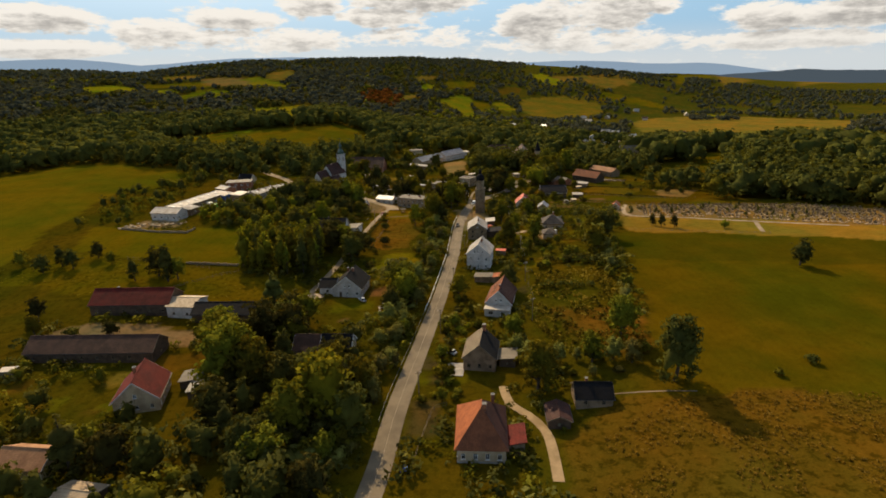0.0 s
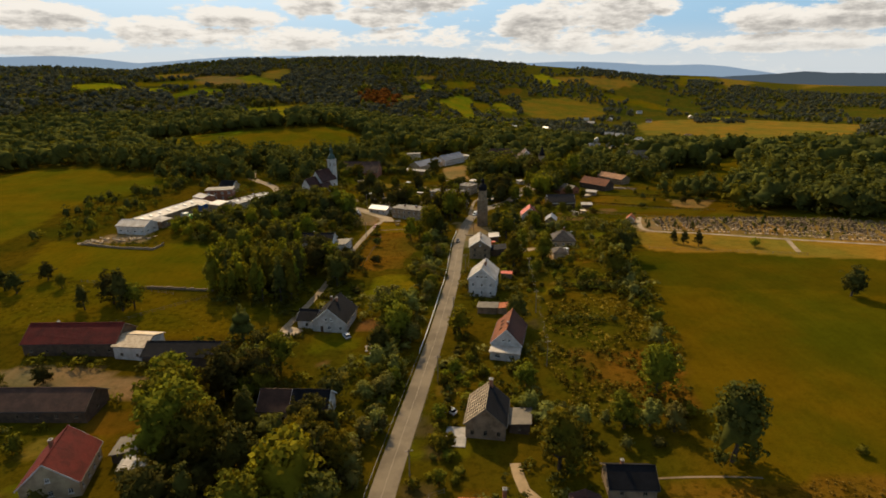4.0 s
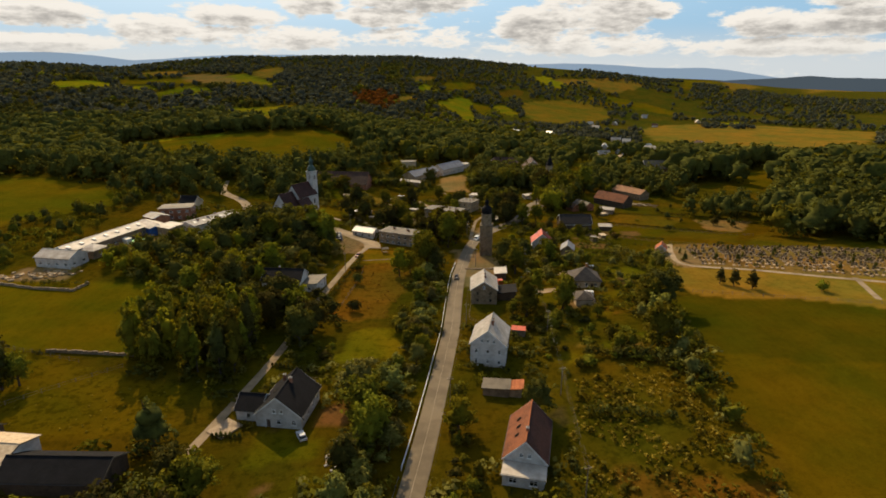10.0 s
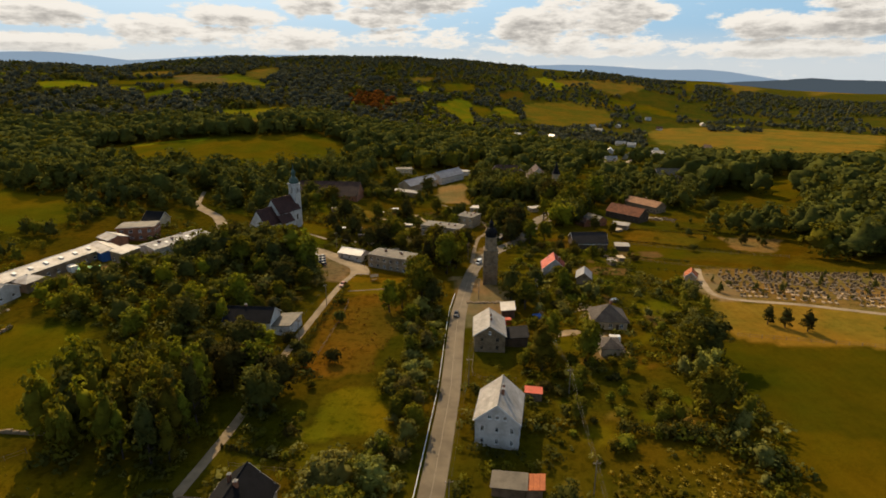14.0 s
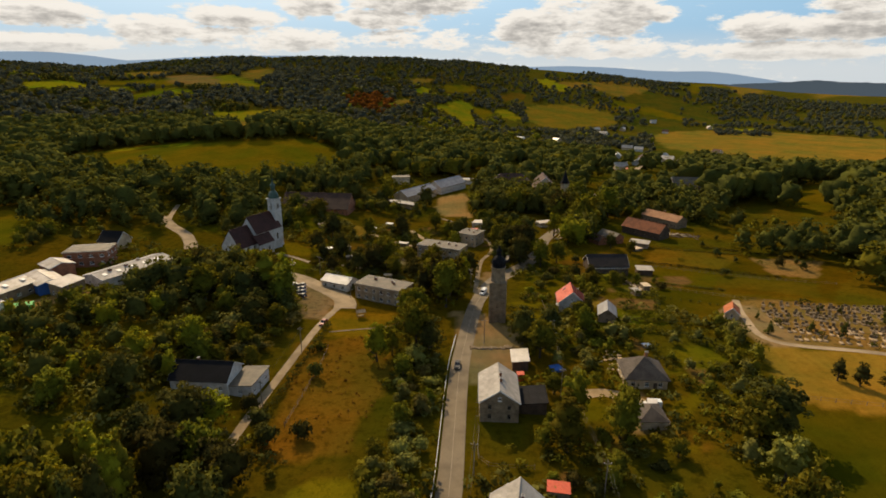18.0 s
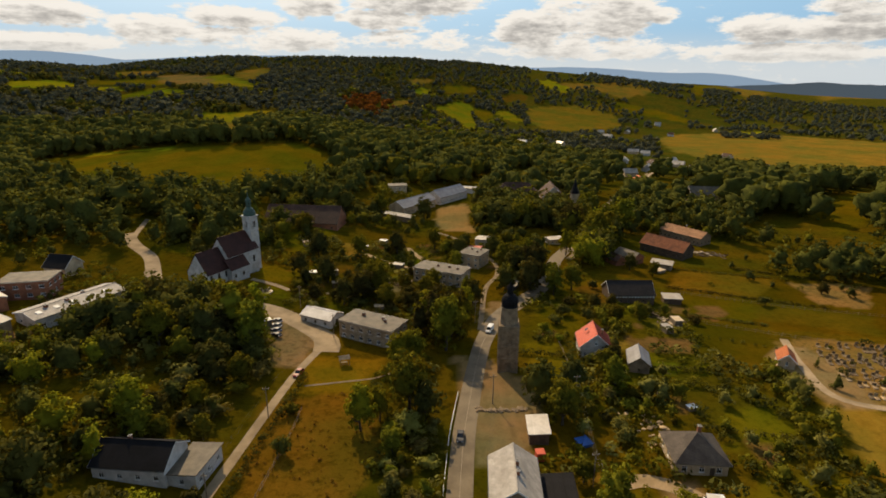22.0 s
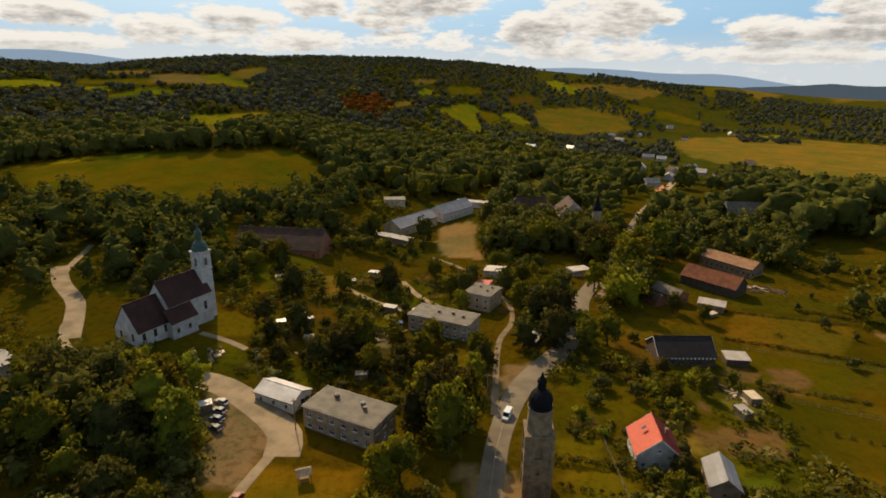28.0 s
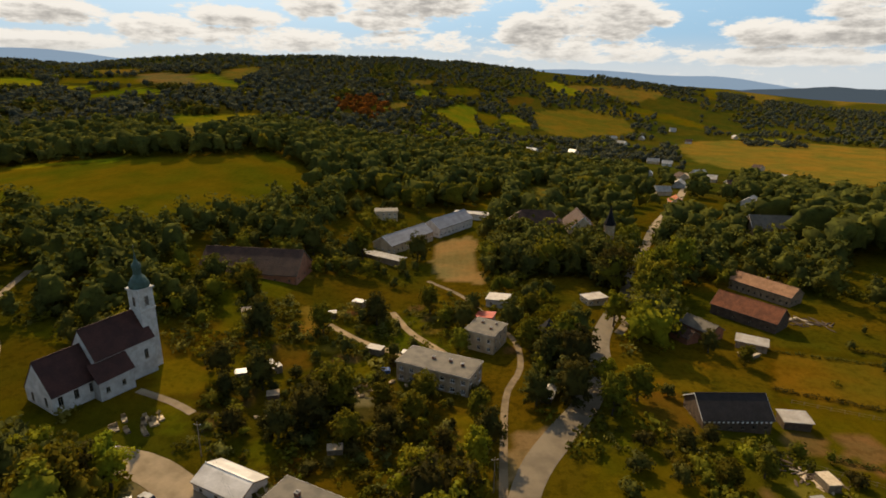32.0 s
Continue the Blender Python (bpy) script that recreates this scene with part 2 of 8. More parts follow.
M = {
    "ground": ground_material(),
    "glass": glass_material(),
    "asphalt": material("worn_asphalt", (0.205, 0.158, 0.098), (0.125, 0.096, 0.059), 0.12, 9.0, 0.95, 0.1),
    "gravel": material("pale_gravel", (0.300, 0.222, 0.130), (0.175, 0.127, 0.070), 0.15, 5.0, 1.0, 0.3),
    "dirt": material("dry_dirt", (0.36, 0.25, 0.13), (0.22, 0.15, 0.07), 0.2, 4.0, 1.0, 0.3),
    "track": material("trodden_earth", (0.20, 0.14, 0.075), (0.11, 0.078, 0.038), 0.25, 4.0, 1.0, 0.3),
    "lath": material("new_pale_timber", (0.55, 0.43, 0.28), (0.38, 0.28, 0.17), 1.0, 8.0, 0.9, 0.2),
    "paint": material("road_paint", (0.34, 0.28, 0.20), (0.2, 0.16, 0.11), 2.0, 12.0, 0.8, 0.1),
    "white_wall": material("white_render", (0.54, 0.50, 0.45), (0.37, 0.34, 0.295), 0.5, 5.0, 0.95, 0.15),
    "cream_wall": material("cream_render", (0.52, 0.40, 0.25), (0.34, 0.25, 0.15), 0.5, 5.0, 0.95, 0.15),
    "beige_wall": material("stained_beige_render", (0.36, 0.275, 0.175), (0.20, 0.148, 0.090), 0.5, 5.0, 0.95, 0.2),
    "grey_wall": material("grey_render", (0.26, 0.18, 0.11), (0.13, 0.092, 0.055), 0.45, 5.0, 0.95, 0.2),
    "stone_wall": material("rubble_stone", (0.31, 0.222, 0.130), (0.175, 0.124, 0.072), 0.7, 3.0, 0.95, 0.5, pattern=True, size=(0.55, 0.42), seam=0.55),
    "brick_wall": material("old_brick", (0.30, 0.12, 0.06), (0.18, 0.075, 0.04), 0.6, 5.0, 0.95, 0.3),
    "wood_wall": material("dark_timber", (0.10, 0.065, 0.04), (0.05, 0.035, 0.022), 0.8, 7.0, 0.9, 0.3),
    "red_tile": material("dark_red_tile", (0.150, 0.020, 0.013), (0.085, 0.015, 0.010), 0.35, 4.0, 0.8, 0.6, 0.05, spec=0.12, pattern=True),
    "orange_tile": material("orange_clay_tile", (0.46, 0.145, 0.055), (0.30, 0.095, 0.04), 0.35, 4.0, 0.8, 0.6, 0.05, spec=0.12, pattern=True),
    # dull tile of barn and red house; on the cottage front, painted shade
    "brown_orange": material("dull_shaded_clay_tile", (0.24, 0.085, 0.038), (0.14, 0.055, 0.028), 0.35, 4.0, 0.8, 0.6, 0.05, spec=0.12, pattern=True),
    "tan_orange": material("faded_clay_tile", (0.42, 0.22, 0.11), (0.28, 0.14, 0.07), 0.35, 4.0, 0.8, 0.6, 0.05, spec=0.12, pattern=True),
    "bright_tile": material("bright_red_tile", (0.62, 0.10, 0.045), (0.50, 0.085, 0.04), 0.35, 4.0, 0.6, 0.6, 0.05, pattern=True),
    "brown_tile": material("brown_clay_tile", (0.105, 0.055, 0.035), (0.06, 0.034, 0.024), 0.35, 4.0, 0.75, 0.6, 0.05, spec=0.12, pattern=True),
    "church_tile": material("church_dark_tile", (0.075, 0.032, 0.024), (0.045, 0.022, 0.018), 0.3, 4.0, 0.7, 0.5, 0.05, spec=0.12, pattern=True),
    "slate": material("dark_slate", (0.016, 0.015, 0.016), (0.010, 0.010, 0.010), 0.35, 4.0, 0.85, 0.5, 0.04, spec=0.08, pattern=True, size=(0.4, 0.35)),
    "grey_tile": material("grey_brown_tile", (0.120, 0.098, 0.078), (0.075, 0.060, 0.048), 0.35, 4.0, 0.8, 0.6, 0.05, spec=0.12, pattern=True),
    "sooty_tile": material("sooty_black_tile", (0.042, 0.034, 0.030), (0.026, 0.022, 0.020), 0.35, 4.0, 0.8, 0.6, 0.05, spec=0.1, pattern=True),
    "grey_roof": material("weathered_cement_sheet", (0.40, 0.36, 0.31), (0.27, 0.24, 0.20), 0.3, 4.0, 0.8, 0.5, 0.05, pattern=True, size=(0.9, 1.2)),
    "tan_roof": material("weathered_tan_tile", (0.42, 0.31, 0.19), (0.27, 0.19, 0.11), 0.4, 4.0, 0.8, 0.6, 0.05, pattern=True),
    "metal_roof": material("pale_sheet_metal", (0.56, 0.49, 0.40), (0.36, 0.30, 0.23), 0.3, 3.0, 0.62, 0.2, 0.02, metal=0.0, spec=0.2, pattern=True, size=(40.0, 0.9), seam=0.75),
    "white_roof": material("white_sheet_metal", (0.72, 0.66, 0.58), (0.5, 0.45, 0.38), 0.25, 3.0, 0.45, 0.15, 0.02, spec=0.3, pattern=True, size=(40.0, 0.9), seam=0.85),
    "grey_metal": material("grey_sheet_metal", (0.25, 0.24, 0.24), (0.18, 0.17, 0.17), 0.2, 3.0, 0.6, 0.2, 0.03, pattern=True, size=(40.0, 0.9), seam=0.75),
    "tar_roof": material("bitumen_felt", (0.135, 0.110, 0.076), (0.075, 0.061, 0.042), 0.3, 5.0, 0.75, 0.2),
    "copper": material("green_copper", (0.055, 0.10, 0.075), (0.035, 0.06, 0.045), 0.8, 6.0, 0.6, 0.2),
    "wood_trim": material("grey_timber", (0.22, 0.17, 0.11), (0.12, 0.09, 0.06), 1.2, 9.0, 0.9, 0.3),
    "white_trim": material("white_paint", (0.74, 0.72, 0.67), (0.6, 0.57, 0.52), 1.0, 8.0, 0.6, 0.1),
    "dark_metal": material("dark_metal", (0.05, 0.05, 0.05), (0.03, 0.03, 0.03), 1.0, 8.0, 0.5, 0.1),
    "concrete": material("concrete", (0.34, 0.31, 0.27), (0.22, 0.2, 0.17), 0.6, 6.0, 0.9, 0.2),
    "blue": material("blue_sheet", (0.03, 0.10, 0.32), (0.02, 0.07, 0.22), 0.6, 4.0, 0.6, 0.2),
    "green_plastic": material("bright_green_sheet", (0.05, 0.38, 0.05), (0.03, 0.26, 0.03), 0.6, 4.0, 0.6, 0.2),
    "bark": material("bark", (0.075, 0.055, 0.038), (0.04, 0.03, 0.02), 2.0, 8.0, 1.0, 0.5),
    "grave": material("grave_stone", (0.40, 0.27, 0.13), (0.10, 0.07, 0.04), 0.6, 4.0, 0.6, 0.2, vary=0.6),
    "leaf": leaf_material("summer_leaves", (0.070, 0.072, 0.0085), (0.142, 0.128, 0.0120), (0.145, 0.110, 0.010)),
    "leaf_yellow": leaf_material("yellowing_leaves", (0.112, 0.116, 0.009), (0.185, 0.166, 0.011), (0.180, 0.132, 0.010)),
    "leaf_dark": leaf_material("dark_leaves", (0.041, 0.041, 0.012), (0.080, 0.075, 0.016), (0.088, 0.070, 0.012)),
    # conifer leaves with distance haze put into the colour: lighter, greyer, bluer
    "leaf_hazed_pine": leaf_material("hazed_pine_needles", (0.044, 0.049, 0.038), (0.078, 0.081, 0.054), (0.080, 0.076, 0.042)),
    "leaf_willow": leaf_material("willow_leaves", (0.105, 0.105, 0.026), (0.175, 0.160, 0.040), (0.150, 0.118, 0.020)),
    "leaf_rust": leaf_material("autumn_leaves", (0.150, 0.074, 0.012), (0.22, 0.105, 0.016), (0.19, 0.095, 0.014)),
    "straw": leaf_material("dry_grass", (0.15, 0.098, 0.013), (0.23, 0.150, 0.025), (0.18, 0.11, 0.012)),
}

# ---- the lie of the land ----
def smooth(v):
    v = min(1.0, max(0.0, v))
    return v * v * (3 - 2 * v)


def between(v, knots):
    """Piecewise straight line through the knots (v, value)."""
    if v <= knots[0][0]:
        return knots[0][1]
    for (a, p), (b, q) in zip(knots, knots[1:]):
        if v <= b:
            return p + (q - p) * (v - a) / (b - a)
    return knots[-1][1]


RIDGE = [(-60, 97), (-42.0, 97), (-37.1, 100), (-34.3, 97), (-31.2, 89), (-29.6, 92), (-27.4, 102), (-23.8, 112), (-20.5, 122), (-18.6, 123), (-16.6, 119), (-14.6, 124), (-12.5, 128), (-9.3, 129), (-5.0, 131), (-1.7, 134), (0.5, 141), (3.2, 139), (5.9, 129), (8.7, 128), (11.3, 126), (14.0, 122), (16.6, 111), (19.1, 100), (21.6, 87), (24, 66), (27, 42), (31, 20), (36, 8), (60, 6)]
FOOT = [(-40, 450), (-14, 470), (-4, 800), (2, 1000), (14, 1150), (30, 1500)]
CREST = [(-40, 1850), (-16, 1900), (-4, 2100), (4, 2250), (60, 2250)]


def height(x, y):
    """The lie of the land: a village street, a rise towards the church, a dip beyond it and a wooded hill far off."""
    z = 9.5 * smooth((-x - 25) / 110) * smooth((y - 110) / 190)
    z += 3.6 * smooth((x - 22) / 40) * (1 - smooth((y - 190) / 130))
    z -= 4.0 * smooth((y - 300) / 130) * smooth((x + 70) / 60)
    z -= 4.0 * smooth((x - 40) / 60) * smooth((y - 300) / 90)
    r, az = math.hypot(x, y - 130), math.degrees(math.atan2(x, y - 130))
    z -= 12 * smooth((az - 2) / 14) * smooth((r - 450) / 500)
    z -= 12 * smooth((az - 6) / 14) * smooth((r - 600) / 400)
    z += 28 * smooth((r - 1500) / 1500) * smooth((az - 19) / 8)
    if r > 400:
        foot, crest = between(az, FOOT), between(az, CREST)
        z += between(az, RIDGE) * smooth((r - foot) / (crest - foot))
        z -= 60 * smooth((r - crest - 50) / 700) * (1 - smooth((az - 14) / 8))
    # the low rounded field behind the church
    z += 16 * math.exp(-(((x + 170) / 120) ** 2 + ((y - 690) / 130) ** 2))
    z += 9 * math.exp(-(((x + 270) / 90) ** 2 + ((y - 420) / 120) ** 2))
    z += 14 * math.exp(-(((x - 330) / 90) ** 2 + ((y - 470) / 130) ** 2))
    return z


# ---- mesh helpers ----
def part(name, bm, mat, parent=None, label="", smooth_shade=False):
    """Links a bmesh as one mesh object, under its thing."""
    me = bpy.data.meshes.new(name)
    bm.to_mesh(me)
    bm.free()
    return hang(name, me, mat, parent, label, smooth_shade)


def hang(name, me, mat, parent=None, label="", smooth_shade=False):
    if mat is not None and not me.materials:
        me.materials.append(M[mat] if isinstance(mat, str) else mat)
    if smooth_shade:
        me.polygons.foreach_set("use_smooth", [True] * len(me.polygons))
    ob = new(name, me)
    if parent is not None:
        ob.parent = parent
    return tagged(ob, label) if label else ob


def box(bm, x0, x1, y0, y1, z0, z1, m=None):
    vs = [bm.verts.new((x, y, z)) for z in (z0, z1) for x, y in ((x0, y0), (x1, y0), (x1, y1), (x0, y1))]
    for f in ((3, 2, 1, 0), (4, 5, 6, 7), (0, 1, 5, 4), (1, 2, 6, 5), (2, 3, 7, 6), (3, 0, 4, 7)):
        bm.faces.new([vs[k] for k in f])
    if m is not None:
        for v in vs:
            v.co = m @ v.co
    return vs


def slab(bm, pts, thick):
    """A flat piece of some thickness below the given outline."""
    pts = [Vector(p) for p in pts]
    n = (pts[1] - pts[0]).cross(pts[2] - pts[0]).normalized()
    if n.z < 0:
        pts.reverse()
        n = -n
    top = [bm.verts.new(p) for p in pts]
    low = [bm.verts.new(p - n * thick) for p in pts]
    bm.faces.new(top)
    bm.faces.new(low[::-1])
    for k in range(len(pts)):
        j = (k + 1) % len(pts)
        bm.faces.new((top[j], top[k], low[k], low[j]))


def tube(bm, a, b, ra, rb, sides=8, caps=True):
    a, b = Vector(a), Vector(b)
    q = (b - a).to_track_quat("Z", "Y")
    rings = []
    for p, r in ((a, ra), (b, rb)):
        rings.append([bm.verts.new(p + q @ Vector((r * math.cos(6.28319 * k / sides), r * math.sin(6.28319 * k / sides), 0))) for k in range(sides)])
    for k in range(sides):
        j = (k + 1) % sides
        bm.faces.new((rings[0][k], rings[0][j], rings[1][j], rings[1][k]))
    if caps:
        bm.faces.new(rings[0][::-1])
        bm.faces.new(rings[1])


def lathe(bm, profile, sides=12, turn=0.0, cap=True):
    """A body turned round z: rows of (radius, height)."""
    rings = []
    for r, z in profile:
        rings.append([bm.verts.new((r * math.cos(turn + 6.28319 * k / sides), r * math.sin(turn + 6.28319 * k / sides), z)) for k in range(sides)])
    for lo, hi in zip(rings, rings[1:]):
        for k in range(sides):
            j = (k + 1) % sides
            bm.faces.new((lo[k], lo[j], hi[j], hi[k]))
    if cap:
        bm.faces.new(rings[0][::-1])
        bm.faces.new(rings[-1])


def thing(name, x, y, z=None, rot=0.0, label="", category="", group="", kind=""):
    ob = new(name)
    ob.empty_display_size = 0.5
    ob.matrix_world = pose(x, y, height(x, y) if z is None else z, 0, 0, rot)
    return tagged(ob, label, category, group, kind)


# ---- the ground: one sheet with its fields ----
GREEN, OLIVE, LIME, DRY, RUST, DIRT, PLOUGH, STRAW, YARD, MEADOW = (
    (0.097, 0.074, 0.0045), (0.112, 0.086, 0.0034), (0.240, 0.240, 0.0080), (0.142, 0.084, 0.0080), (0.158, 0.084, 0.0090),
    (0.265, 0.190, 0.0880), (0.200, 0.110, 0.0350), (0.270, 0.172, 0.0225), (0.330, 0.225, 0.0800), (0.148, 0.119, 0.0050))
LAWN = (0.130, 0.113, 0.0048)
HAY = (0.222, 0.152, 0.021)
